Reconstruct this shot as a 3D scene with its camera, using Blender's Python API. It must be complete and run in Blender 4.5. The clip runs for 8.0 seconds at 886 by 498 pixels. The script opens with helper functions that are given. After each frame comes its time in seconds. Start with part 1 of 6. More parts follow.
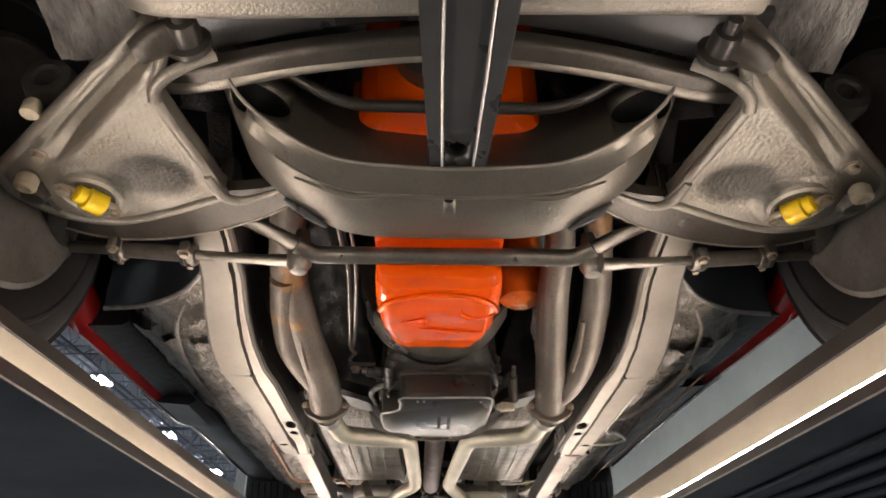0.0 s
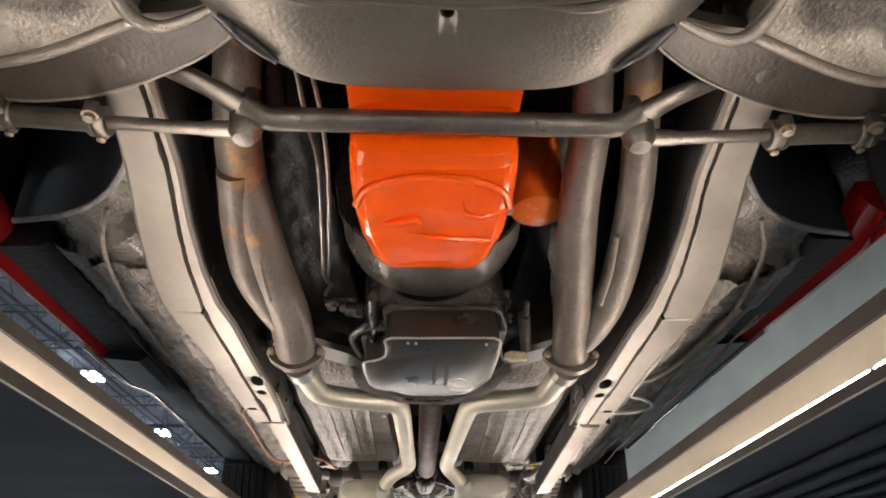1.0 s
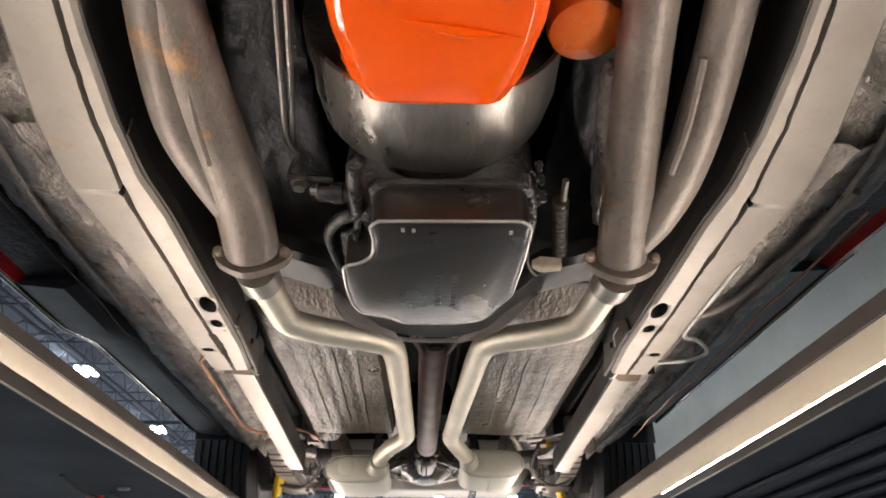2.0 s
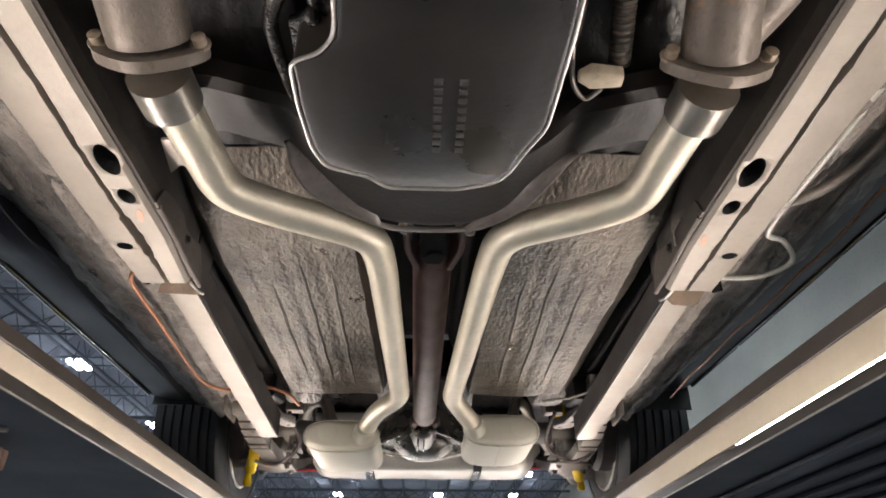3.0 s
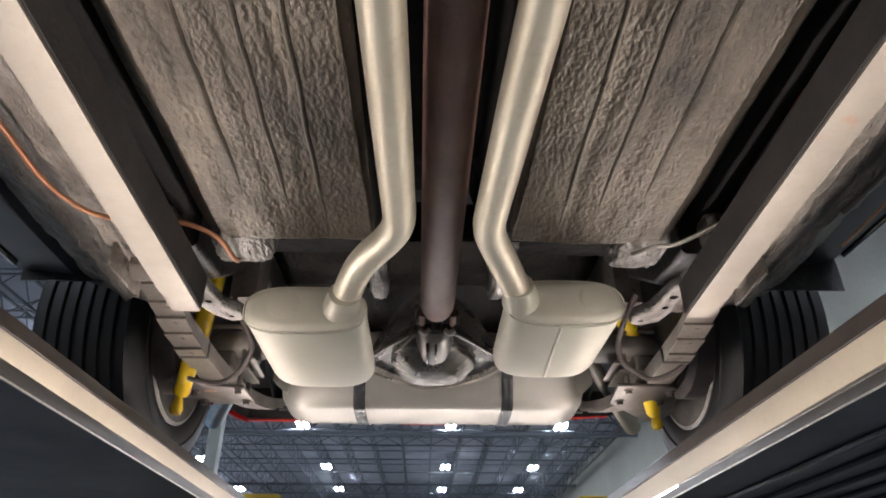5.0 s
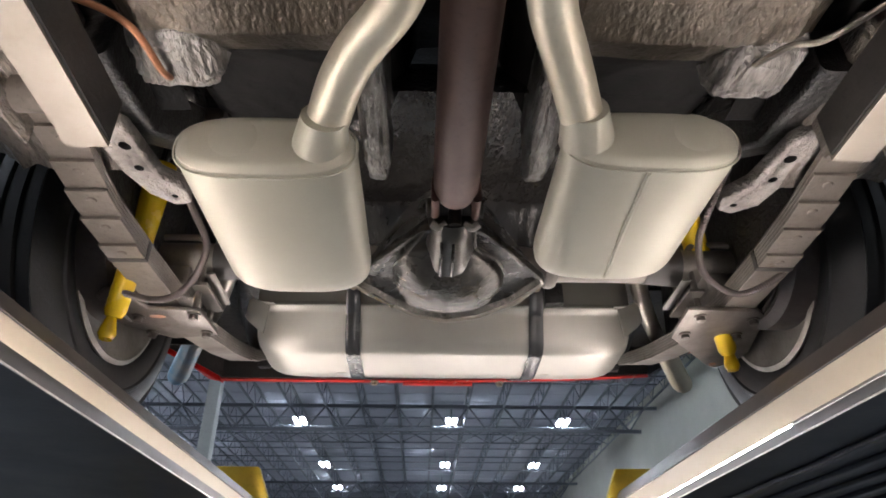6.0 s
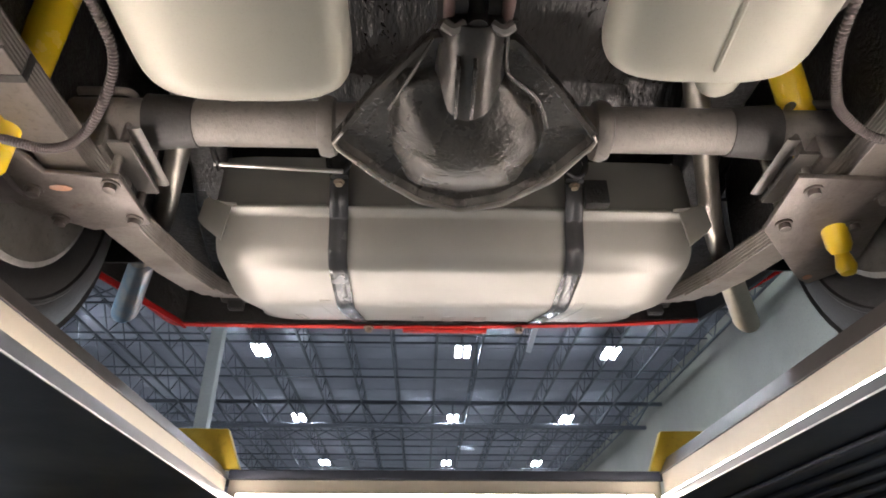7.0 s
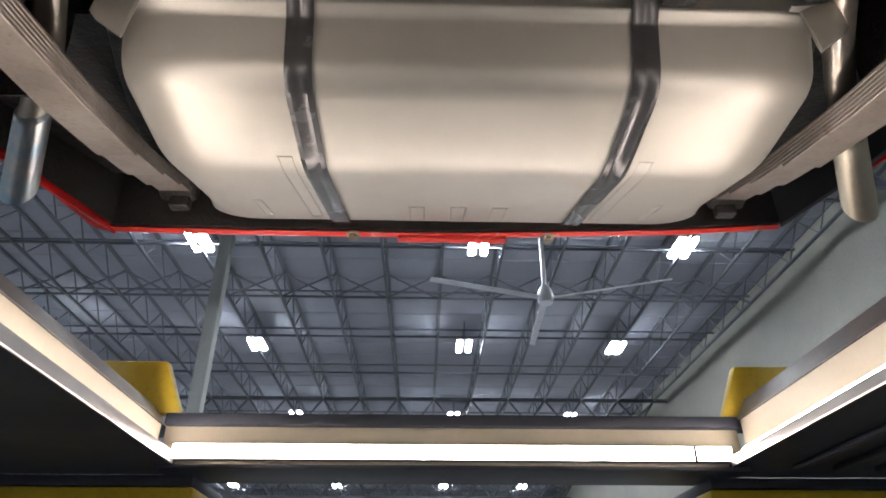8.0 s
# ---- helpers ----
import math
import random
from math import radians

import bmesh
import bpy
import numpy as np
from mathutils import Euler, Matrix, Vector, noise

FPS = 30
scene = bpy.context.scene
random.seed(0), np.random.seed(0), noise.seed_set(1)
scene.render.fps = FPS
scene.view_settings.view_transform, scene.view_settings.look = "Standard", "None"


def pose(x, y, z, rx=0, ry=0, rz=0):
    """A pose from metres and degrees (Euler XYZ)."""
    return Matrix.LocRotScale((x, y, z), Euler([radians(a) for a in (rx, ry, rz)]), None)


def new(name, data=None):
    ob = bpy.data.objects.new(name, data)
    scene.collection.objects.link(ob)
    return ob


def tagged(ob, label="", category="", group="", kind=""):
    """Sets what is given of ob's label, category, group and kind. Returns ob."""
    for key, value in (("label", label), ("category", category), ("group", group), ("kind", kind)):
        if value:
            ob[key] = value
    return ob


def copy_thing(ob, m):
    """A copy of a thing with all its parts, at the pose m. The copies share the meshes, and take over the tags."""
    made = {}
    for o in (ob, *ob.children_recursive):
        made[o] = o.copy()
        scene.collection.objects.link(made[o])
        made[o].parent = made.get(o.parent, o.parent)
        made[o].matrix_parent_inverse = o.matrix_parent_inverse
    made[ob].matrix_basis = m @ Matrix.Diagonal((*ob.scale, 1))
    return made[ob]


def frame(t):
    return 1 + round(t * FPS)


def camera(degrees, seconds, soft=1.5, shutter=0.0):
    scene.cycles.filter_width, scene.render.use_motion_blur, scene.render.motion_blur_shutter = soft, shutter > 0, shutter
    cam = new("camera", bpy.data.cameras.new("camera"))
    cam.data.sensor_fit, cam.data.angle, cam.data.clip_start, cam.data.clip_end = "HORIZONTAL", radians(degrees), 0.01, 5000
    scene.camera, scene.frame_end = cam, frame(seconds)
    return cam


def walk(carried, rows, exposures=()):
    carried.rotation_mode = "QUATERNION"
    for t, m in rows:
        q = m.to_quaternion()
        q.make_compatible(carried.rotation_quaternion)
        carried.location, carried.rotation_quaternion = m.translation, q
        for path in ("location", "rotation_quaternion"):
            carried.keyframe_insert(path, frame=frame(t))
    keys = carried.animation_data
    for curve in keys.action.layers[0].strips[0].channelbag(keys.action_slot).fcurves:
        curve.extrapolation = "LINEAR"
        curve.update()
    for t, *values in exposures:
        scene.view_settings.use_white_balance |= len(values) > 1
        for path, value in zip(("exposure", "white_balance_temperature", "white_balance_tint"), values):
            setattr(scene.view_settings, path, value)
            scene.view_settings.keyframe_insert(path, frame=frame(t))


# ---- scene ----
cam = camera(68.0, 8.0, 1.8)
PATH = [
    (0.0, -0.0366, 0.0000, 1.5063, 120.483, 0.184, -1.604),
    (0.5, -0.0291, 0.1807, 1.5034, 120.527, 0.143, -1.717),
    (1.0, -0.0228, 0.3539, 1.5015, 120.573, 0.075, -1.803),
    (1.2, -0.0224, 0.4317, 1.5009, 120.576, 0.051, -1.819),
    (2.3, -0.0188, 0.8892, 1.5025, 120.596, 0.012, -1.825),
    (2.5, -0.0150, 0.9747, 1.5026, 120.571, 0.004, -1.833),
    (3.0, -0.0097, 1.1732, 1.5030, 120.517, -0.015, -1.853),
    (3.5, -0.0130, 1.3771, 1.5023, 120.428, -0.053, -1.741),
    (4.0, -0.0172, 1.5805, 1.5024, 120.374, -0.062, -1.587),
    (4.2, -0.0189, 1.6641, 1.5027, 120.351, -0.063, -1.560),
    (5.3, -0.0302, 2.1457, 1.5061, 120.329, -0.008, -1.674),
    (5.5, -0.0341, 2.2378, 1.5051, 120.304, -0.001, -1.694),
    (6.0, -0.0487, 2.4520, 1.5021, 120.343, 0.018, -1.715),
    (6.5, -0.0549, 2.6638, 1.4986, 120.370, 0.066, -1.682),
    (7.0, -0.0566, 2.8675, 1.4960, 120.366, 0.093, -1.635),
    (7.5, -0.0574, 3.0998, 1.4922, 120.408, 0.082, -1.638),
    (8.0, -0.0560, 3.3285, 1.4888, 120.498, 0.045, -1.626),
]
walk(cam, [(t, pose(*r)) for t, *r in PATH], [(0.0, 0.05, 6580, 10), (1.0, 0.14, 6380, 10), (2.4, 0.22, 6250, 10), (3.0, 0.17, 6180, 10), (4.0, 0.06, 6150, 10), (6.0, 0.10, 6130, 11), (7.0, 0.10, 6230, 11), (8.0, 0.22, 6430, 12)])

# ---- world and light ----
world = bpy.data.worlds.new("world")
scene.world = world
world.use_nodes = True
world.node_tree.nodes["Background"].inputs["Color"].default_value = (0.30, 0.36, 0.45, 1)
world.node_tree.nodes["Background"].inputs["Strength"].default_value = 0.02
LED_POWER = 50.0
HALL_POWER = 265.0


# ---- materials ----
def surface(name, c1, c2, rough=0.5, metal=0.0, scale=8.0, grain=120.0, bump=0.15, spots=None, spot_at=0.62, spot_scale=14.0,
            stretch=(1, 1, 1), rough_var=0.15, coat=0.0, coarse_bump=0.0, speck=1.0, shine=0.5, dark_patch=None):
    m = bpy.data.materials.new(name)
    m.use_nodes = True
    nt = m.node_tree
    b = nt.nodes["Principled BSDF"]
    tc = nt.nodes.new("ShaderNodeTexCoord")
    mp = nt.nodes.new("ShaderNodeMapping")
    mp.inputs["Scale"].default_value = stretch
    nt.links.new(tc.outputs["Object"], mp.inputs["Vector"])

    def noise_at(s, detail, rough_n=0.6):
        n = nt.nodes.new("ShaderNodeTexNoise")
        n.inputs["Scale"].default_value, n.inputs["Detail"].default_value, n.inputs["Roughness"].default_value = s, detail, rough_n
        nt.links.new(mp.outputs["Vector"], n.inputs["Vector"])
        return n

    def mix(a, c, fac):
        x = nt.nodes.new("ShaderNodeMix")
        x.data_type = "RGBA"
        for sock, v in ((x.inputs["A"], a), (x.inputs["B"], c)):
            if isinstance(v, tuple):
                sock.default_value = (*v, 1)
            else:
                nt.links.new(v, sock)
        nt.links.new(fac, x.inputs["Factor"])
        return x.outputs["Result"]

    def ramp(sock, lo, hi, top=1.0):
        r = nt.nodes.new("ShaderNodeMapRange")
        r.inputs["From Min"].default_value, r.inputs["From Max"].default_value = lo, hi
        r.inputs["To Max"].default_value = top
        nt.links.new(sock, r.inputs["Value"])
        return r.outputs["Result"]

    big, fine = noise_at(scale, 5), noise_at(grain, 3)
    colour = mix(c1, c2, ramp(big.outputs["Fac"], 0.32, 0.68))
    colour = mix(colour, tuple(0.55 * v for v in c2), ramp(fine.outputs["Fac"], 0.55, 0.95, speck))
    if spots:
        sp = noise_at(spot_scale, 6, 0.7)
        colour = mix(colour, spots, ramp(sp.outputs["Fac"], spot_at, spot_at + 0.08))
    if dark_patch:
        # a darker patch round the arm's dent, the same on either side of the car
        cx, cy, rx, ry, tone = dark_patch
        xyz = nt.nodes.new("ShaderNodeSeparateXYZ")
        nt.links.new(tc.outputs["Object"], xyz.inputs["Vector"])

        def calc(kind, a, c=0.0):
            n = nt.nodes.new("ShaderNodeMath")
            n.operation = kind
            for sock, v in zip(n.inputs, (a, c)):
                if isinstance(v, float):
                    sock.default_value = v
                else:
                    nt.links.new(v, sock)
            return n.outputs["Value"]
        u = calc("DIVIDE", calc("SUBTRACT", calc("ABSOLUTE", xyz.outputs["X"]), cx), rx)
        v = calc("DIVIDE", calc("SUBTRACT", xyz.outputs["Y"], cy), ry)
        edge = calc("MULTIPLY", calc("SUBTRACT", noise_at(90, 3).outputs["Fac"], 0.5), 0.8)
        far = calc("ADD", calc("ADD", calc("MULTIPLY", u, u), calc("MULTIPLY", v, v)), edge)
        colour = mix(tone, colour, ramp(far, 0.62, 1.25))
    nt.links.new(colour, b.inputs["Base Color"])
    rv = nt.nodes.new("ShaderNodeMapRange")
    rv.inputs["To Min"].default_value, rv.inputs["To Max"].default_value = max(0.03, rough - rough_var), min(1, rough + rough_var)
    nt.links.new(big.outputs["Fac"], rv.inputs["Value"])
    nt.links.new(rv.outputs["Result"], b.inputs["Roughness"])
    b.inputs["Metallic"].default_value = metal
    b.inputs["Specular IOR Level"].default_value = shine
    b.inputs["Coat Weight"].default_value = coat
    if bump or coarse_bump:
        bp = nt.nodes.new("ShaderNodeBump")
        bp.inputs["Strength"].default_value, bp.inputs["Distance"].default_value = bump, 0.004
        nt.links.new(fine.outputs["Fac"], bp.inputs["Height"])
        last = bp
        if coarse_bump:
            b2 = nt.nodes.new("ShaderNodeBump")
            b2.inputs["Strength"].default_value, b2.inputs["Distance"].default_value = coarse_bump, 0.012
            mid = noise_at(grain * 0.3, 4, 0.65)
            nt.links.new(mid.outputs["Fac"], b2.inputs["Height"])
            nt.links.new(bp.outputs["Normal"], b2.inputs["Normal"])
            last = b2
        nt.links.new(last.outputs["Normal"], b.inputs["Normal"])
    return m


def glow(name, colour, power):
    m = bpy.data.materials.new(name)
    m.use_nodes = True
    b = m.node_tree.nodes["Principled BSDF"]
    b.inputs["Base Color"].default_value = (0.9, 0.9, 0.9, 1)
    b.inputs["Emission Color"].default_value = (*colour, 1)
    b.inputs["Emission Strength"].default_value = power
    return m


M_arm = surface("sprayed_arm_steel", (0.34, 0.305, 0.255), (0.23, 0.205, 0.17), 0.38, 0.65, 5, 230, 0.45, rough_var=0.06, speck=0.7, coarse_bump=0.07, dark_patch=(0.465, 0.84, 0.060, 0.054, (0.085, 0.077, 0.065)))
M_black = surface("dark_chassis_paint", (0.225, 0.200, 0.163), (0.16, 0.142, 0.116), 0.36, 0.75, 5, 200, 0.25, rough_var=0.06, speck=0.8, coarse_bump=0.03)
M_brace = surface("gloss_black_brace", (0.02, 0.02, 0.021), (0.045, 0.043, 0.04), 0.3, 0.0, 6, 160, 0.1)
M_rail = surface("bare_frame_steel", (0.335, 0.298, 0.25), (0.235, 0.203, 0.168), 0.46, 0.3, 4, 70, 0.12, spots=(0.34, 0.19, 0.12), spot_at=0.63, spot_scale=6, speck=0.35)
# Side tone stands for bare rail steel in shade; small dark parts share it.
M_railside = surface("dark_shaded_side", (0.066, 0.060, 0.054), (0.042, 0.038, 0.035), 0.5, 0.1, 8, 120, 0.2)
M_flange = surface("grey_brown_shaded_flange", (0.150, 0.128, 0.108), (0.095, 0.081, 0.069), 0.5, 0.15, 7, 120, 0.15)
M_tube = surface("satin_link_steel", (0.25, 0.225, 0.19), (0.14, 0.125, 0.106), 0.33, 0.8, 16, 180, 0.2)
M_orange = surface("orange_engine_enamel", (0.93, 0.112, 0.002), (0.90, 0.096, 0.002), 0.10, 0.0, 10, 200, 0.02, rough_var=0.04, speck=0.1, shine=0.4)
M_filter = surface("orange_filter_can", (0.70, 0.17, 0.014), (0.50, 0.10, 0.01), 0.25, 0.0, 12, 80, 0.05, speck=0.3)
M_header = surface("heat_stained_pipe", (0.235, 0.198, 0.160), (0.115, 0.095, 0.078), 0.48, 0.35, 5, 110, 0.3, spots=(0.30, 0.165, 0.07), spot_at=0.60, spot_scale=5, coarse_bump=0.15)
M_pipe = surface("stainless_pipe", (0.62, 0.575, 0.46), (0.50, 0.45, 0.35), 0.48, 0.75, 5, 90, 0.06, spots=(0.50, 0.32, 0.12), spot_at=0.73, spot_scale=10, rough_var=0.1, speck=0.4)
M_muffler = surface("aluminised_muffler", (0.44, 0.42, 0.345), (0.39, 0.37, 0.30), 0.52, 0.45, 3, 400, 0.04, rough_var=0.08, speck=0.3)
M_tank = surface("galvanised_tank", (0.36, 0.342, 0.305), (0.30, 0.285, 0.252), 0.40, 0.5, 2.5, 900, 0.05, rough_var=0.06, speck=0.25)
M_floor = surface("undercoated_floor", (0.150, 0.124, 0.094), (0.030, 0.025, 0.020), 0.30, 0.6, 6.5, 260, 0.5, stretch=(1, 0.6, 1), rough_var=0.08)
M_under = surface("black_undercoat", (0.014, 0.0135, 0.013), (0.034, 0.031, 0.028), 0.36, 0.0, 7, 150, 0.6, coarse_bump=0.4)
M_sill = surface("dusty_sill", (0.36, 0.31, 0.265), (0.10, 0.085, 0.072), 0.34, 0.2, 12, 110, 0.8, spots=(0.03, 0.026, 0.024), spot_at=0.57, spot_scale=26, coarse_bump=1.0, stretch=(1.5, 0.5, 1))
M_crust = surface("crusted_undercoat", (0.38, 0.34, 0.29), (0.085, 0.074, 0.064), 0.30, 0.35, 11, 80, 0.9, coarse_bump=1.0)
# Black coat for places that lie in shade, and for a few dark parts.
M_void = surface("dull_black_shade_coat", (0.010, 0.010, 0.010), (0.020, 0.019, 0.018), 0.75, 0.0, 8, 120, 0.4, rough_var=0.1, shine=0.08)
M_dust = surface("scuffed_cover_steel", (0.46, 0.42, 0.365), (0.28, 0.255, 0.22), 0.30, 0.85, 11, 120, 0.25, coarse_bump=0.12, speck=0.7, stretch=(1, 0.3, 1))
M_trans = surface("transmission_case", (0.020, 0.018, 0.016), (0.045, 0.039, 0.034), 0.22, 0.3, 12, 150, 0.4, spots=(0.22, 0.13, 0.06), spot_at=0.74, coarse_bump=0.4)
M_tpan = surface("oily_black_pan", (0.011, 0.0095, 0.008), (0.026, 0.022, 0.018), 0.30, 0.0, 6, 90, 0.1, rough_var=0.12)
M_edge = surface("bare_edge_steel", (0.6, 0.57, 0.52), (0.45, 0.42, 0.38), 0.35, 0.8, 20, 100, 0.1)
M_shaft = surface("brown_primer_shaft", (0.165, 0.092, 0.074), (0.125, 0.07, 0.058), 0.5, 0.1, 10, 120, 0.1)
M_cast = surface("cast_iron", (0.10, 0.09, 0.078), (0.045, 0.041, 0.036), 0.30, 0.5, 9, 150, 0.15, coarse_bump=0.07, rough_var=0.08)
M_diff = surface("oily_cast_housing", (0.105, 0.095, 0.082), (0.034, 0.031, 0.027), 0.27, 0.6, 10, 170, 0.3, coarse_bump=0.16, rough_var=0.08)
M_axle = surface("painted_axle_steel", (0.27, 0.243, 0.215), (0.18, 0.16, 0.14), 0.45, 0.3, 8, 160, 0.2)
M_leaf = surface("grey_leaf_steel", (0.30, 0.262, 0.228), (0.19, 0.163, 0.14), 0.40, 0.45, 9, 130, 0.25, spots=(0.16, 0.10, 0.07), spot_at=0.66)
M_strap = surface("black_strap_steel", (0.03, 0.03, 0.031), (0.05, 0.05, 0.05), 0.25, 0.2, 10, 90, 0.05)
M_yellow = surface("yellow_shock_paint", (0.78, 0.52, 0.01), (0.72, 0.47, 0.008), 0.28, 0.0, 10, 90, 0.05, speck=0.2)
M_cream = surface("cream_bushing", (0.62, 0.53, 0.38), (0.45, 0.37, 0.26), 0.5, 0.0, 30, 90, 0.1)
M_rubber = surface("tyre_rubber", (0.016, 0.016, 0.017), (0.026, 0.025, 0.025), 0.5, 0.0, 9, 140, 0.15)
M_hose = surface("ribbed_grey_hose", (0.13, 0.105, 0.096), (0.09, 0.072, 0.066), 0.5, 0.0, 20, 120, 0.1)
M_rim = surface("steel_wheel_rim", (0.085, 0.074, 0.066), (0.05, 0.043, 0.039), 0.38, 0.4, 9, 120, 0.15)
# Paler copy of the rim steel, for the light on its lip arcs.
M_lip = surface("lit_rim_lip_steel", (0.30, 0.275, 0.245), (0.17, 0.152, 0.135), 0.38, 0.4, 9, 120, 0.15)
M_leg = surface("dark_stamping", (0.085, 0.071, 0.056), (0.045, 0.038, 0.031), 0.36, 0.4, 8, 150, 0.25)
M_loom = surface("beige_cable_sleeve", (0.25, 0.215, 0.18), (0.17, 0.145, 0.12), 0.5, 0.0, 20, 120, 0.1)
M_red = surface("red_body_paint", (0.52, 0.018, 0.016), (0.45, 0.013, 0.012), 0.2, 0.0, 4, 30, 0.02, coat=0.6, rough_var=0.06, speck=0.2)
M_redworn = surface("worn_red_lip", (0.58, 0.035, 0.025), (0.50, 0.025, 0.02), 0.35, 0.0, 8, 60, 0.1, spots=(0.62, 0.36, 0.30), spot_at=0.60, spot_scale=20)
M_chrome = surface("bright_moulding", (0.8, 0.79, 0.77), (0.7, 0.69, 0.68), 0.12, 1.0, 8, 60, 0.02, rough_var=0.05)
M_sillblack = surface("satin_black_rocker", (0.022, 0.024, 0.03), (0.035, 0.036, 0.042), 0.4, 0.0, 5, 90, 0.1)
M_copper = surface("copper_line", (0.50, 0.23, 0.12), (0.36, 0.16, 0.08), 0.4, 0.4, 20, 80, 0.05)
M_wire = surface("white_wire", (0.68, 0.65, 0.58), (0.52, 0.49, 0.43), 0.45, 0.0, 20, 80, 0.05)
M_bolt = surface("zinc_bolt", (0.42, 0.36, 0.28), (0.26, 0.20, 0.14), 0.42, 0.6, 30, 150, 0.1)
M_mark = surface("orange_paint_mark", (0.50, 0.22, 0.12), (0.36, 0.24, 0.18), 0.5, 0.0, 60, 90, 0.05)
M_bluetip = surface("blued_chrome_tip", (0.55, 0.53, 0.49), (0.16, 0.36, 0.55), 0.36, 0.9, 14, 60, 0.03, rough_var=0.06, speck=0.2)
M_green = surface("green_lead_jacket", (0.03, 0.16, 0.08), (0.02, 0.11, 0.06), 0.45, 0.0, 20, 80, 0.05)
M_tail = surface("dull_tail_pipe_steel", (0.36, 0.33, 0.285), (0.20, 0.18, 0.152), 0.34, 0.85, 7, 120, 0.1, rough_var=0.12, speck=0.4)
M_trunk = surface("glossy_black_trunk_coat", (0.09, 0.085, 0.08), (0.035, 0.033, 0.031), 0.14, 0.6, 6, 60, 0.4, coarse_bump=0.7, stretch=(1.4, 0.4, 1), rough_var=0.08)
M_toe = surface("shaded_toe_coat", (0.012, 0.011, 0.010), (0.006, 0.0055, 0.005), 0.36, 0.0, 9, 100, 0.2, coarse_bump=0.3, shine=0.22)
M_lump = surface("silvered_undercoat_lumps", (0.40, 0.375, 0.345), (0.09, 0.08, 0.073), 0.36, 0.35, 18, 90, 0.9, coarse_bump=1.0, stretch=(1.5, 0.5, 1))
M_spray = surface("grey_sprayed_mount", (0.46, 0.42, 0.385), (0.25, 0.225, 0.205), 0.42, 0.3, 14, 120, 0.9, spots=(0.05, 0.045, 0.04), spot_at=0.66, spot_scale=26, coarse_bump=0.9)
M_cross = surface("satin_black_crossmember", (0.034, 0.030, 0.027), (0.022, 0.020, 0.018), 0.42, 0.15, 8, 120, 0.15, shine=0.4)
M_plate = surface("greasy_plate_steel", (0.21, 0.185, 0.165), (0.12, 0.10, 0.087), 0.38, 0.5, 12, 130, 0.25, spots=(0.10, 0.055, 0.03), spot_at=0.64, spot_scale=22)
M_rust = surface("rusty_inside_steel", (0.15, 0.095, 0.05), (0.07, 0.045, 0.026), 0.6, 0.1, 14, 110, 0.3)

M_deck = surface("dark_lift_paint", (0.014, 0.0175, 0.029), (0.0095, 0.0125, 0.022), 0.66, 0.0, 5, 120, 0.12, spots=(0.12, 0.11, 0.10), spot_at=0.7)
M_web = surface("lift_web_paint", (0.31, 0.272, 0.212), (0.26, 0.225, 0.172), 0.38, 0.1, 1.6, 60, 0.03, spots=(0.22, 0.16, 0.10), spot_at=0.80, spot_scale=9, rough_var=0.08, speck=0.25)
M_fold = surface("worn_lift_edge_paint", (0.088, 0.076, 0.069), (0.062, 0.054, 0.050), 0.42, 0.1, 3, 70, 0.05, spots=(0.17, 0.15, 0.13), spot_at=0.72, spot_scale=16, speck=0.3)
M_liftyellow = surface("worn_lift_yellow", (0.46, 0.32, 0.015), (0.34, 0.23, 0.012), 0.5, 0.0, 5, 110, 0.1, spots=(0.16, 0.11, 0.04), spot_at=0.68, spot_scale=10)
M_led = glow("led_tube", (1.0, 0.87, 0.775), LED_POWER)
M_wall = surface("pale_warehouse_wall", (0.205, 0.203, 0.176), (0.18, 0.178, 0.156), 0.6, 0.0, 0.6, 20, 0.05)
M_roof = surface("painted_roof_deck", (0.25, 0.262, 0.305), (0.22, 0.232, 0.272), 0.8, 0.0, 0.8, 30, 0.05, shine=0.15)
M_joist = surface("dark_joist_paint", (0.088, 0.098, 0.118), (0.072, 0.081, 0.098), 0.55, 0.1, 2, 40, 0.05)
M_column = surface("grey_column_paint", (0.21, 0.22, 0.215), (0.18, 0.19, 0.185), 0.5, 0.0, 1.5, 30, 0.05)
M_concrete = surface("sealed_concrete", (0.28, 0.285, 0.29), (0.22, 0.225, 0.23), 0.4, 0.0, 0.8, 30, 0.08)
M_lamp = glow("hall_light_tube", (0.90, 0.95, 1.0), HALL_POWER)
M_fan = surface("fan_aluminium", (0.55, 0.57, 0.6), (0.48, 0.5, 0.53), 0.4, 0.4, 3, 40, 0.03)


# ---- mesh helpers ----
def part(name, bm, material, parent, label=""):
    """Link a bmesh as one mesh object under a thing or under a part."""
    me = bpy.data.meshes.new(name)
    bmesh.ops.recalc_face_normals(bm, faces=bm.faces)
    bm.to_mesh(me)
    bm.free()
    me.materials.append(material)
    me.set_sharp_from_angle(angle=radians(38))
    ob = new(name, me)
    if parent is not None:
        ob.parent = parent
        if parent.type == "EMPTY":
            ob.matrix_parent_inverse = Matrix.Translation(-parent.location)
    return tagged(ob, label) if label else ob


def thing(name, at, label, category, group="", kind=""):
    ob = new(name)
    ob.location = at
    ob.empty_display_size = 0.05
    return tagged(ob, label, category, group, kind)


def smooth(bm, on=True):
    for f in bm.faces:
        f.smooth = on
    return bm


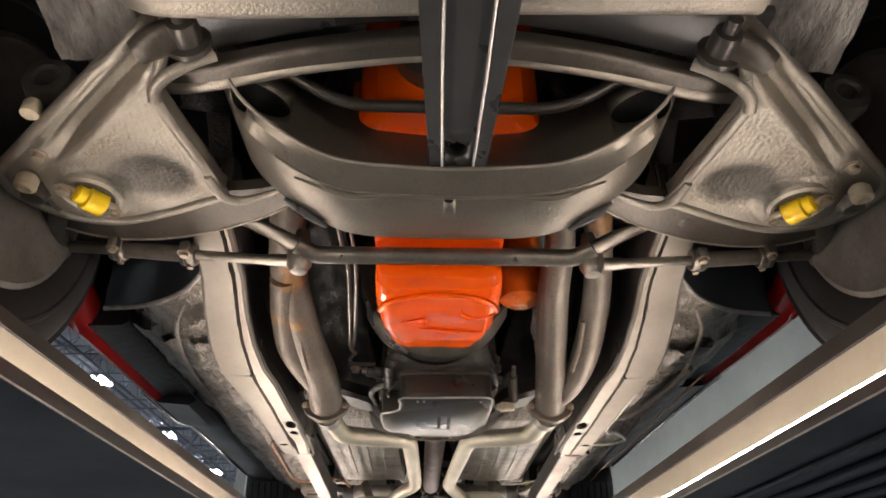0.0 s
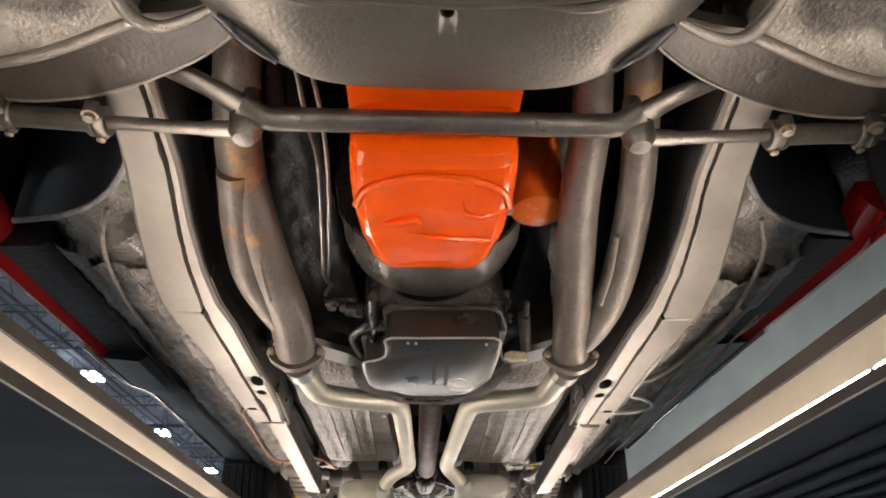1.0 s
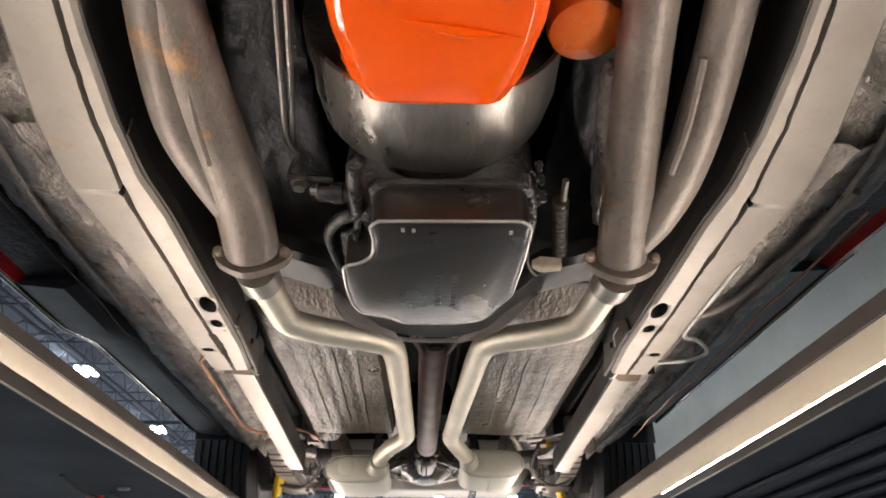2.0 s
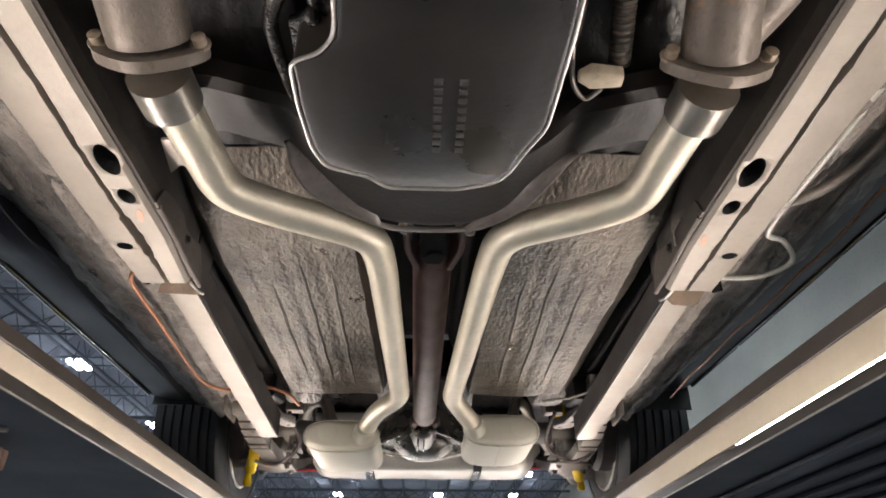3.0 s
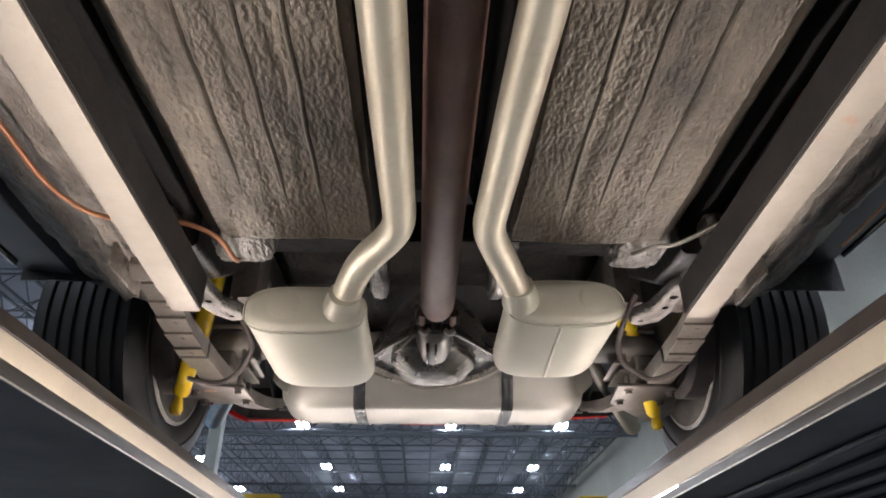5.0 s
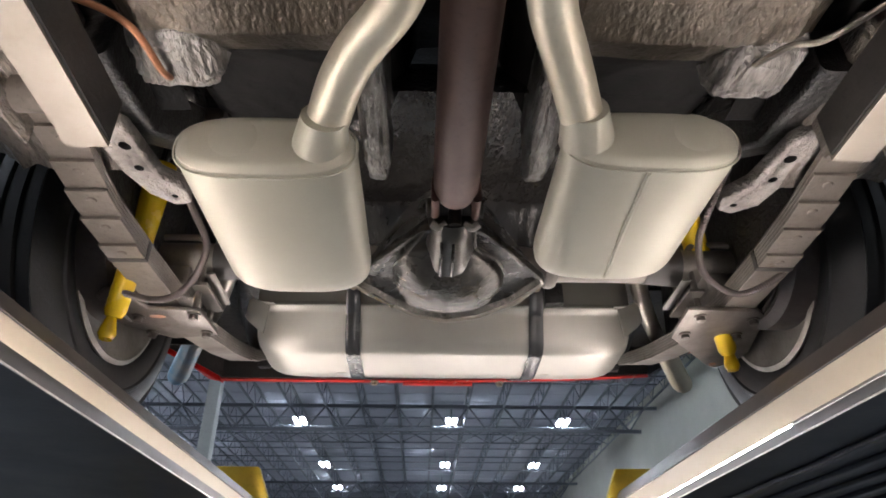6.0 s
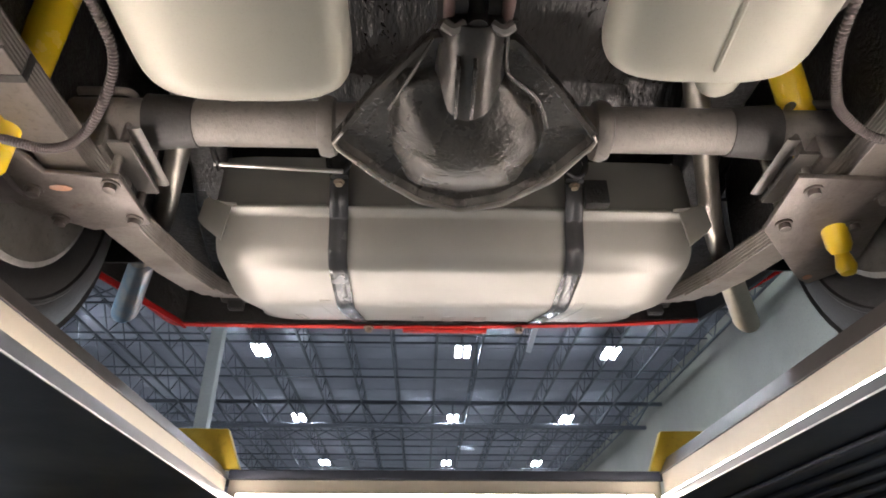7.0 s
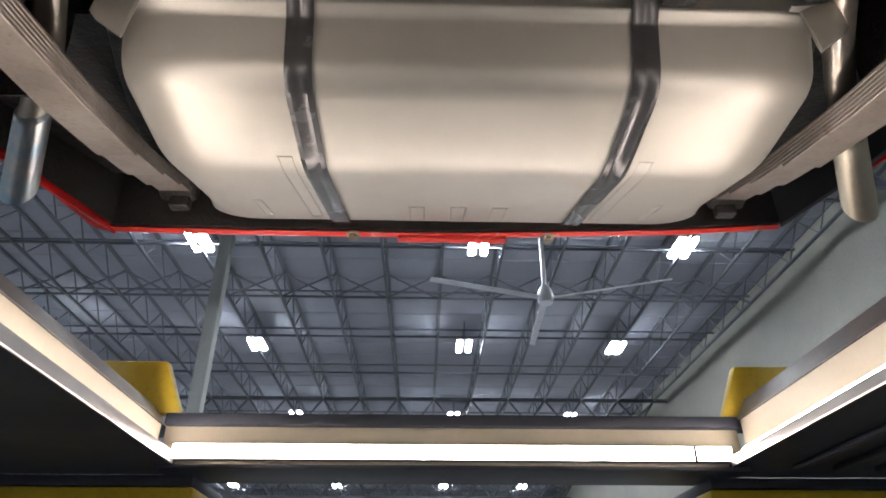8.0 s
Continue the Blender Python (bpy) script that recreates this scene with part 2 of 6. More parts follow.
def bevelled(bm, width, seg=2, angle=0.6):
    edges = [e for e in bm.edges if len(e.link_faces) == 2 and e.calc_face_angle(0) > angle]
    if width and edges:
        bmesh.ops.bevel(bm, geom=edges, offset=width, segments=seg, profile=0.5, affect="EDGES", clamp_overlap=True)
    return bm


def box(x0, x1, y0, y1, z0, z1, bevel=0.003, bm=None):
    bm = bm or bmesh.new()
    sub = bmesh.new()
    bmesh.ops.create_cube(sub, size=1, matrix=Matrix.Translation(((x0 + x1) / 2, (y0 + y1) / 2, (z0 + z1) / 2)) @ Matrix.Diagonal((abs(x1 - x0), abs(y1 - y0), abs(z1 - z0), 1)))
    bevelled(sub, bevel)
    return joined(bm, sub)


def joined(bm, sub):
    me = bpy.data.meshes.new("tmp")
    sub.to_mesh(me)
    sub.free()
    bm.from_mesh(me)
    bpy.data.meshes.remove(me)
    return bm


def loft(rings, caps=True, closed=True, bm=None, soft=True):
    """Skin a row of rings with the same number of points."""
    bm = bm or bmesh.new()
    vs = [[bm.verts.new(p) for p in r] for r in rings]
    n = len(vs[0])
    for a, b in zip(vs, vs[1:]):
        for i in range(n if closed else n - 1):
            j = (i + 1) % n
            f = bm.faces.new((a[i], a[j], b[j], b[i]))
            f.smooth = soft
    if caps and closed:
        bm.faces.new(vs[0][::-1])
        bm.faces.new(vs[-1])
    return bm


def spline(points, steps=8):
    """Catmull-Rom through the points."""
    p = [Vector(q) for q in points]
    p = [2 * p[0] - p[1], *p, 2 * p[-1] - p[-2]]
    out = []
    for a, b, c, d in zip(p, p[1:], p[2:], p[3:]):
        for i in range(steps):
            t = i / steps
            out.append(0.5 * (2 * b + (c - a) * t + (2 * a - 5 * b + 4 * c - d) * t * t + (3 * b - a - 3 * c + d) * t ** 3))
    out.append(p[-2])
    return out


def filleted(points, radius, steps=6):
    """A polyline with its corners rounded."""
    p = [Vector(q) for q in points]
    out = [p[0]]
    for a, b, c in zip(p, p[1:], p[2:]):
        u, v = (a - b), (c - b)
        d = min(radius, u.length * 0.45, v.length * 0.45)
        s, e = b + u.normalized() * d, b + v.normalized() * d
        for i in range(steps + 1):
            t = i / steps
            out.append(s * (1 - t) ** 2 + b * 2 * t * (1 - t) + e * t * t)
    return [*out, p[-1]]


def tube(path, radius, seg=14, caps=True, bm=None, squash=1.0):
    """A round bar along a path; radius a number or one for each point."""
    path = [Vector(q) for q in path]
    n = len(path)
    radii = radius if isinstance(radius, (list, tuple)) else [radius] * n
    if len(radii) != n:
        radii = [float(v) for v in np.interp(np.linspace(0, 1, n), np.linspace(0, 1, len(radii)), radii)]
    rings, up = [], None
    for i, q in enumerate(path):
        d = (path[min(i + 1, n - 1)] - path[max(i - 1, 0)]).normalized()
        if up is None:
            up = Vector((0, 0, 1)) if abs(d.z) < 0.9 else Vector((0, 1, 0))
        up = (up - d * up.dot(d)).normalized()
        side = d.cross(up)
        rings.append([q + radii[i] * (math.cos(a) * side + squash * math.sin(a) * up) for a in (2 * math.pi * k / seg for k in range(seg))])
    return loft(rings, caps, True, bm)


def lathe(profile, at, axis="x", seg=32, bm=None, close=False):
    """Turn (radius, along) pairs round an axis through at."""
    rings = []
    for r, h in profile:
        ring = []
        for k in range(seg):
            a = 2 * math.pi * k / seg
            c, s = r * math.cos(a), r * math.sin(a)
            ring.append(Vector(at) + Vector({"x": (h, c, s), "y": (c, h, s), "z": (c, s, h)}[axis]))
        rings.append(ring)
    return loft(rings, not close, True, bm)


def prism(poly, z0, z1, bevel=0.003, axis="z", bm=None):
    """A flat outline pulled from z0 to z1 along an axis."""
    sub = bmesh.new()
    put = {"z": lambda a, b, h: (a, b, h), "x": lambda a, b, h: (h, a, b), "y": lambda a, b, h: (a, h, b)}[axis]
    lo = [sub.verts.new(put(a, b, z0)) for a, b in poly]
    hi = [sub.verts.new(put(a, b, z1)) for a, b in poly]
    sub.faces.new(lo[::-1])
    sub.faces.new(hi)
    for i in range(len(poly)):
        j = (i + 1) % len(poly)
        sub.faces.new((lo[i], lo[j], hi[j], hi[i]))
    bmesh.ops.recalc_face_normals(sub, faces=sub.faces)
    bevelled(sub, bevel)
    return joined(bm or bmesh.new(), sub)


def sheet(fn, us, vs, thick=0.004, bm=None):
    """A plate of some thickness over a grid of two parameters; fn gives a place."""
    bm = bm or bmesh.new()
    grid = [[bm.verts.new(fn(u, v)) for u in us] for v in vs]
    faces = []
    for a, b in zip(grid, grid[1:]):
        for i in range(len(us) - 1):
            f = bm.faces.new((a[i], a[i + 1], b[i + 1], b[i]))
            f.smooth = True
            faces.append(f)
    if thick:
        bmesh.ops.recalc_face_normals(bm, faces=bm.faces)
        bmesh.ops.solidify(bm, geom=faces, thickness=thick)
    return bm


def rough_up(bm, amount, scale):
    for v in bm.verts:
        v.co += v.normal * amount * noise.noise(v.co * scale)
    return bm


def rr(w, h, r, n=4):
    """A rounded rectangle as points about the middle."""
    out = []
    for cx, cy, a0 in ((w / 2 - r, h / 2 - r, 0), (-w / 2 + r, h / 2 - r, 90), (-w / 2 + r, -h / 2 + r, 180), (w / 2 - r, -h / 2 + r, 270)):
        for k in range(n + 1):
            a = radians(a0 + 90 * k / n)
            out.append((cx + r * math.cos(a), cy + r * math.sin(a)))
    return out


def bolt(at, r=0.008, h=0.008, down=True, axis="z", bm=None):
    """A hexagon head with a washer."""
    s = -1 if down else 1
    sub = lathe([(r * 1.5, 0), (r * 1.5, s * h * 0.25), (r, s * h * 0.25), (r, s * h), (r * 0.6, s * h * 1.1)], at, axis, 12)
    return joined(bm or bmesh.new(), smooth(sub, False))


def smoothstep(v, lo, hi):
    k = min(1, max(0, (v - lo) / (hi - lo)))
    return k * k * (3 - 2 * k)


def lerp(x, xs, ys):
    return float(np.interp(x, xs, ys))


def cut(ob, cutters):
    """Take solid cutters out of a mesh."""
    for bm in cutters:
        me = bpy.data.meshes.new("cutter")
        bmesh.ops.recalc_face_normals(bm, faces=bm.faces)
        bm.to_mesh(me)
        bm.free()
        # Cut walls are black, for the shade inside a hollow.
        me.materials.append(M_void)
        c = new("cutter", me)
        mod = ob.modifiers.new("cut", "BOOLEAN")
        mod.object, mod.operation, mod.solver, mod.material_mode = c, "DIFFERENCE", "EXACT", "TRANSFER"
        bpy.context.view_layer.update()
        done = bpy.data.meshes.new_from_object(ob.evaluated_get(bpy.context.evaluated_depsgraph_get()))
        ob.modifiers.clear()
        ob.data = done
        bpy.data.objects.remove(c)
        bpy.data.meshes.remove(me)
    return ob


# ---- the hall ----
HX0, HX1, HY0, HY1, HTOP = -24.0, 7.3, -14.0, 44.0, 8.25
tagged(part("floor", box(HX0, HX1, HY0, HY1, -0.2, 0.0, 0), M_concrete, None), "grey sealed concrete floor of a warehouse hall", "floor", kind="structure")
tagged(part("wall_east", box(HX1, HX1 + 0.3, HY0, HY1, 0, HTOP, 0), M_wall, None), "tall pale grey painted warehouse wall", "wall", kind="structure")
tagged(part("wall_west", box(HX0 - 0.3, HX0, HY0, HY1, 0, HTOP, 0), M_wall, None), "far pale grey painted warehouse wall", "wall", kind="structure")
tagged(part("wall_north", box(HX0 - 0.3, HX1 + 0.3, HY1, HY1 + 0.3, 0, HTOP, 0), M_wall, None), "end wall of the warehouse in pale grey", "wall", kind="structure")
tagged(part("wall_south", box(HX0 - 0.3, HX1 + 0.3, HY0 - 0.3, HY0, 0, HTOP, 0), M_wall, None), "plain pale grey wall closing the hall", "wall", kind="structure")


def roof_deck():
    # flat steel deck with shallow seams across
    bm = box(HX0, HX1, HY0, HY1, HTOP + 0.012, HTOP + 0.15, 0)
    y = HY0 + 0.45
    while y < HY1:
        box(HX0, HX1, y, y + 0.03, HTOP, HTOP + 0.012, 0, bm)
        y += 0.9
    return bm


tagged(part("ceiling", roof_deck(), M_roof, None), "seamed steel roof deck painted dull blue-grey", "ceiling", kind="structure")


def strut(bm, a, b, w):
    """A thin square bar between two places, eight corners."""
    a, b = Vector(a), Vector(b)
    d = (b - a).normalized()
    u = d.cross(Vector((0, 0, 1)) if abs(d.z) < 0.95 else Vector((1, 0, 0))).normalized() * w / 2
    v = d.cross(u).normalized() * w / 2
    loft([[p + u + v, p - u + v, p - u - v, p + u - v] for p in (a, b)], True, True, bm, False)


def joist(x):
    bm = bmesh.new()
    zt, zb = HTOP - 0.03, HTOP - 0.62
    strut(bm, (x, HY0, zt), (x, HY1, zt), 0.06)
    strut(bm, (x, HY0 + 0.6, zb), (x, HY1 - 0.6, zb), 0.048)
    y, up = HY0 + 0.6, False
    while y + 0.55 < HY1 - 0.5:
        strut(bm, (x, y, zt if up else zb), (x, y + 0.55, zb if up else zt), 0.02)
        y, up = y + 0.55, not up
    return bm


X_JOIST = [0.24 + 1.11 * k for k in range(-21, 7)]
for x in X_JOIST:
    tagged(part("roof_joist", joist(x), M_joist, None), "dark open-web steel roof joist under the deck", "roof joist", "roof joists", "structure")


def girder(y):
    bm = bmesh.new()
    zt, zb = HTOP - 0.62, HTOP - 1.35
    strut(bm, (HX0, y, zt), (HX1, y, zt), 0.10)
    strut(bm, (HX0, y, zb), (HX1 - 0.6, y, zb), 0.10)
    x, up = X_JOIST[0], True
    while x + 0.56 < HX1:
        strut(bm, (x, y, zt if up else zb), (x + 0.555, y, zb if up else zt), 0.05)
        x, up = x + 0.555, not up
    return bm


for y in (-1.5, 10.6, 22.7, 34.8):
    tagged(part("roof_girder", girder(y), M_joist, None), "deep dark steel girder truss carrying the joists", "girder", "roof girders", "structure")


def bridging(y, cross):
    bm = bmesh.new()
    zt, zb = HTOP - 0.06, HTOP - 0.62
    strut(bm, (HX0, y, zb), (HX1 - 0.7, y, zb), 0.04)
    strut(bm, (HX0, y + 0.75, zt - 0.05), (HX1, y + 0.75, zt - 0.05), 0.035)
    if cross:
        for a, b in zip(X_JOIST, X_JOIST[1:]):
            strut(bm, (a, y, zb), (b, y, zt), 0.03)
            strut(bm, (a, y + 0.05, zt), (b, y + 0.05, zb), 0.03)
    return bm


for k, y in enumerate((-10, -7, -4.2, 1.5, 4.3, 7.3, 12.0, 13.7, 15.8, 17.9, 20.4, 25.0, 27.2, 29.5, 32.0, 37.0, 39.5, 42.0)):
    tagged(part("roof_bridging", bridging(y, k in (1, 4, 8, 12, 15)), M_joist, None), "thin dark steel bridging rods between the joists", "bridging", "roof bridging", "structure")


def hall_light():
    e = thing("ceiling_light", (0, 0, 0), "twin-panel white LED high-bay light hung under the roof", "ceiling light", "hall lights")
    part("housing", box(-0.19, 0.19, -0.36, 0.36, 0.030, 0.06, 0.008), M_fan, e)
    part("driver_box", box(-0.05, 0.05, -0.34, 0.34, -0.012, 0.0295, 0.006), M_fan, e)
    for s in (-1, 1):
        part("diffuser", box(s * 0.12 - 0.054, s * 0.12 + 0.054, -0.33, 0.33, -0.02, 0.0295, 0.01), M_lamp, e, "glowing white diffuser panel")
        part("hanger", box(-0.01, 0.01, s * 0.3 - 0.01, s * 0.3 + 0.01, 0.06, HTOP - 7.68 - 0.02, 0), M_joist, e)
    return e


first_light = hall_light()
first_light.location = (0.90, 13.7, 7.68)
for x in (-19.8, -14.5, -9.1, -4.2, 0.9, 4.7):
    for y in (-8.0, 1.0, 7.5, 13.7, 18.6, 24.6, 31.2, 36.3):
        if x == -9.1:
            y = {18.6: 18.0, 24.6: 23.8, 31.2: 29.9}.get(y, y)
        if (x, y) not in ((0.9, 13.7), (-9.1, 13.7)):
            copy_thing(first_light, pose(x, y, 7.68))

FX, FY, FZ = 1.91, 13.0, 6.3
fan = thing("ceiling_fan", (FX, FY, FZ), "large two-bladed silver ceiling fan on a drop rod", "ceiling fan")
part("rod", tube([(FX, FY, FZ + 0.1), (FX, FY, HTOP - 0.03)], 0.04, 10), M_fan, fan)
part("hub", lathe([(0.02, -0.14), (0.11, -0.12), (0.14, 0.0), (0.11, 0.12), (0.06, 0.2)], (FX, FY, FZ), "z", 20), M_fan, fan)
for a in (198, 339, 88):
    d = Vector((math.cos(radians(a)), math.sin(radians(a)), 0))
    n = Vector((-d.y, d.x, 0))
    c = Vector((FX, FY, FZ - 0.03))
    part("blade", smooth(loft([[c + d * r + n * u + Vector((0, 0, h)) for u, h in ((-0.05, 0.0), (0, 0.02), (0.05, 0.025), (0.05, 0.015), (0, 0.0), (-0.05, -0.01))] for r in (0.10, 1.0, 2.0)])), M_fan, fan)

column = tagged(part("column", box(-3.62, -3.42, 13.1, 13.3, 0, HTOP - 0.7, 0.01), M_column, None), "square grey painted steel column of the hall", "column", kind="structure")

# ---- the lift ----
lift = thing("vehicle_lift", (0, 2, 0), "dark steel drive-on vehicle lift with lit inner runway edges", "vehicle lift")
RY0, RY1 = -1.3, 4.52
for s, side in ((-1, "west"), (1, "east")):
    X = lambda a, b: (min(s * a, s * b), max(s * a, s * b))
    lip = 1.7705 if s < 0 else 1.7680
    top = 0.5186 if s < 0 else 0.5168
    wt, dt = (1.8180, 1.8400) if s < 0 else (1.8340, 1.8620)
    run = part("runway", loft([[(s * x, y, z) for x, z in ((0.529, wt + 0.0005), (0.553, dt + 0.013), (0.560, dt + 0.014), (1.06, dt + 0.014), (1.06, wt + 0.0005))] for y in (RY0, RY1 + 0.1)], True, True, None, False), M_deck, lift, "dark painted steel runway deck")
    part("deck_edge", loft([[(s * x, y, z) for x, z in ((0.5285, wt + 0.0012), (0.5525, dt + 0.0128), (0.5515, dt + 0.0138), (0.5270, wt + 0.0012))] for y in (RY0, RY1 + 0.09)], True, True, None, False), M_fold, run, "grey-brown flared edge of the deck")
    part("web", box(*X(0.530, 0.538), RY0, RY1 + 0.004, 1.756, wt, 0), M_web, run, "pale painted inner web of the runway")
    part("shelf", box(*X(0.5005, 0.5295), RY0, RY1 + 0.008, 1.7575, 1.7615, 0), M_deck, run)
    part("bottom_lip", box(*X(0.4985, 0.5005), RY0, RY1 + 0.008, 1.7500, lip, 0.0005), M_fold, run, "grey-brown lower lip of the runway")
    # Strip added on the lip to cover the bright diffuser of one batten.
    if s > 0:
        part("led_cover_strip", box(*X(0.4986, 0.5004), 2.236, 3.41, lip + 0.0003, 1.7728, 0.0003), M_fold, run, "grey-brown strip added on the lower lip to hide the diffuser")
    # Bright strip stands for the lip edge catching LED light.
    part("edge_strip", box(*X(0.4970, 0.4985), RY0, RY1 + 0.006, 1.7500, 1.7525, 0.0004), M_edge, run, "bare steel edge strip, bright for the light it catches")
    part("underside", box(*X(0.5010, 1.055), RY0, RY1 + 0.1, 1.7505, 1.7570, 0), M_deck, run)
    if s > 0:
        for k in range(6):
            x = 0.60 + 0.075 * k
            part("rib", box(*X(x, x + 0.018), RY0 + 0.05, RY1, 1.740, 1.750, 0.004), M_deck, run)
    part("outer_web", box(*X(1.05, 1.06), RY0, RY1, 1.70, wt, 0), M_deck, run)
    # LED battens, one after another along the inner web, each with a diffuser facing in and up
    y = RY0 + 0.05
    while y < RY1 - 0.02:
        y1 = min(y + 1.165, RY1 - 0.012)
        batten = part("light_batten", loft([[(s * x, q, z) for x, z in ((0.5230, 1.7618), (0.5040, 1.7618), (0.5150, 1.7775), (0.5230, 1.7775))] for q in (y, y1)], True, True, None, False), M_deck, run, "slim LED batten fixed along the runway")
        part("diffuser", loft([[(s * x, q, z) for x, z in ((0.5040, 1.7635), (0.5035, 1.7635), (0.5142, 1.7782), (top, 1.7784), (top, 1.7778), (0.5147, 1.7777))] for q in (y + 0.004, y1 - 0.004)], True, True, None, False), M_led, batten, "glowing white LED diffuser")
        y = y1 + 0.005
    # raised end stop and the leg below it
    part("end_stop", prism([(s * a, z) for a, z in ((0.505, 1.843), (0.548, 1.943), (1.02, 1.945), (1.04, 1.843))], 4.535, 4.56, 0.004, "y"), M_liftyellow, lift, "worn yellow steel end stop plate")
    part("leg", box(*X(0.468, 1.04), 4.575, 4.80, 0.0, 1.721, 0.008), M_liftyellow, lift, "yellow painted steel lift leg")
    part("leg_plate", box(*X(0.475, 1.03), 4.58, 4.79, 1.722, 1.7415, 0.002), M_deck, lift)
    part("leg", box(*X(0.60, 1.0), -1.25, -1.05, 0.0, 1.7275, 0.01), M_liftyellow, lift, "yellow painted steel lift leg")
beam = part("cross_beam", box(-0.529, 0.529, 4.53, 4.66, 1.8205, 1.842, 0.003), M_deck, lift, "dark steel beam joining the runways")
part("web", box(-0.529, 0.529, 4.545, 4.555, 1.75, 1.82, 0), M_web, beam, "pale painted web of the cross beam")
part("bottom_lip", box(-0.529, 0.529, 4.525, 4.66, 1.742, 1.7495, 0.001), M_deck, beam)
for x0, x1 in ((-0.505, 0.435), (0.438, 0.505)):
    batten = part("light_batten", box(x0, x1, 4.530, 4.544, 1.759, 1.7865, 0.001), M_deck, beam, "slim LED batten along the cross beam")
    part("diffuser", box(x0 + 0.002, x1 - 0.002, 4.5285, 4.5298, 1.7605, 1.785, 0), M_led, batten, "glowing white LED diffuser")
part("rear_web", box(-0.529, 0.529, 4.65, 4.659, 1.75, 1.82, 0), M_deck, beam)

# ---- the car ----
car = thing("classic_car", (0, 2.25, 1.842), "red classic coupe with an orange engine raised on a lift", "car")

# floor pan, with tunnel, foot wells and rear seat rise
def floor_z(x, y):
    a = abs(x)
    tw = lerp(y, [1.3, 1.6, 2.0, 3.0], [0.24, 0.19, 0.115, 0.10])
    low = 2.092
    z = lerp(a, [tw - 0.03, tw + 0.02, 0.375, 0.40, 0.45, 0.60, 0.78], [2.27, low, low, 2.11, 2.16, 2.15, 2.155])
    z += lerp(y, [1.35, 1.90, 2.05], [0.34, 0.03, 0.0])
    z += lerp(y, [2.98, 3.04, 3.12, 3.3], [0, 0.035, 0.10, 0.16]) * (1 if a < 0.41 else 0.3)
    if 2.12 < y < 2.95 and tw + 0.03 < a < 0.37:
        e = min(1, (y - 2.12) / 0.05, (2.95 - y) / 0.05)
        for r in (0.185, 0.245, 0.31):
            z += 0.0022 * e * math.exp(-((a - r - 0.02) / 0.012) ** 2)
    p = Vector((x, y, 0))
    return z + 0.0015 * noise.noise(p * 22) + 0.006 * noise.noise(p * 6) + 0.0004 * noise.noise(p * 80)


def floor_grain(x, y):
    # sprayed undercoat, raised in small runs along the car
    patch = 0.8 + 0.2 * smoothstep(noise.noise(Vector((x * 7, y * 4, 2.0))), -0.4, 0.2)
    runs = 0.0008 * noise.noise(Vector((x * 150, y * 75, 0.5))) + 0.0013 * noise.noise(Vector((x * 290, y * 150, 3.5)))
    return floor_z(x, y) + patch * runs


xs = [i * 0.0065 for i in range(-62, 63)]
for s in (-1, 1):
    part("floor_pan", sheet(lambda x, y: (s * x, y, floor_grain(s * x, y)), [0.1165 + 0.0019 * i for i in range(153)], [1.93 + 0.0034 * i for i in range(325)], 0), M_floor, car, "grey spray-undercoated floor pan with pressed ribs")
# Tunnel and rear floor end are coloured black for the shade there.
part("tunnel", sheet(lambda x, y: (x, y, floor_z(x, y) + 0.002), [-0.1164 + 0.0097 * i for i in range(25)], [1.93 + 0.03 * i for i in range(38)], 0), M_void, car, "drive tunnel, blackened for its shade")
part("floor_rear", sheet(lambda x, y: (x, y, floor_z(x, y) + 0.004 * noise.noise(Vector((x, y, 8)) * 40)), xs, [3.03 + 0.012 * i for i in range(24)], 0), M_void, car, "rear end of the floor pan, blackened for shade")
# Toe pan is coloured near black for the shade around it.
part("toe_pan", sheet(lambda x, y: (x, y, floor_z(x, y) + 0.006 * noise.noise(Vector((x, y, 4)) * 30)), xs, [1.35 + 0.012 * i for i in range(49)], 0), M_toe, car, "undercoated toe pan and tunnel front, blackened for shade")
for s in (-1, 1):
    for r, y0, y1 in ((0.188, 2.25, 2.93), (0.243, 2.20, 2.90), (0.308, 2.30, 2.86)):
        ys = [y0 + (y1 - y0) * i / 40 for i in range(41)]
        part("pressed_rib", rough_up(smooth(tube([(s * (r + 0.012 * (y - 2.5) + 0.003 * noise.noise(Vector((y * 9, r, s)))), y, floor_z(s * r, y) + 0.001) for y in ys], [0.001] + [0.0040] * 6 + [0.001], 8)), 0.003, 50), M_floor, car)
    # Trough is coloured black for the shade beside the rail.
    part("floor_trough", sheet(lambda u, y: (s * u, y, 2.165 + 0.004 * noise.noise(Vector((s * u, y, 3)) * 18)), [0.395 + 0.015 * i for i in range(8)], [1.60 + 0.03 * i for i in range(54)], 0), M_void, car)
    part("outer_floor", sheet(lambda u, y: (s * u, y, lerp(u, [0.485, 0.60, 0.66, 0.735], [2.096, 2.100, 2.118, 2.150]) + 0.007 * noise.noise(Vector((s * u, y, 3)) * 26) + 0.014 * noise.noise(Vector((s * u, y, 7)) * 6) + 0.003 * noise.noise(Vector((s * u, y, 9)) * 70)
                                            - 0.014 * math.exp(-((u - 0.645) / 0.012) ** 2) - 0.010 * math.exp(-((u - 0.575) / 0.008) ** 2)),
                              [0.485 + 0.007 * i for i in range(36)], [1.45 + 0.012 * i for i in range(151)], 0), M_sill, car, "dusty mottled outer floor and inner sill")

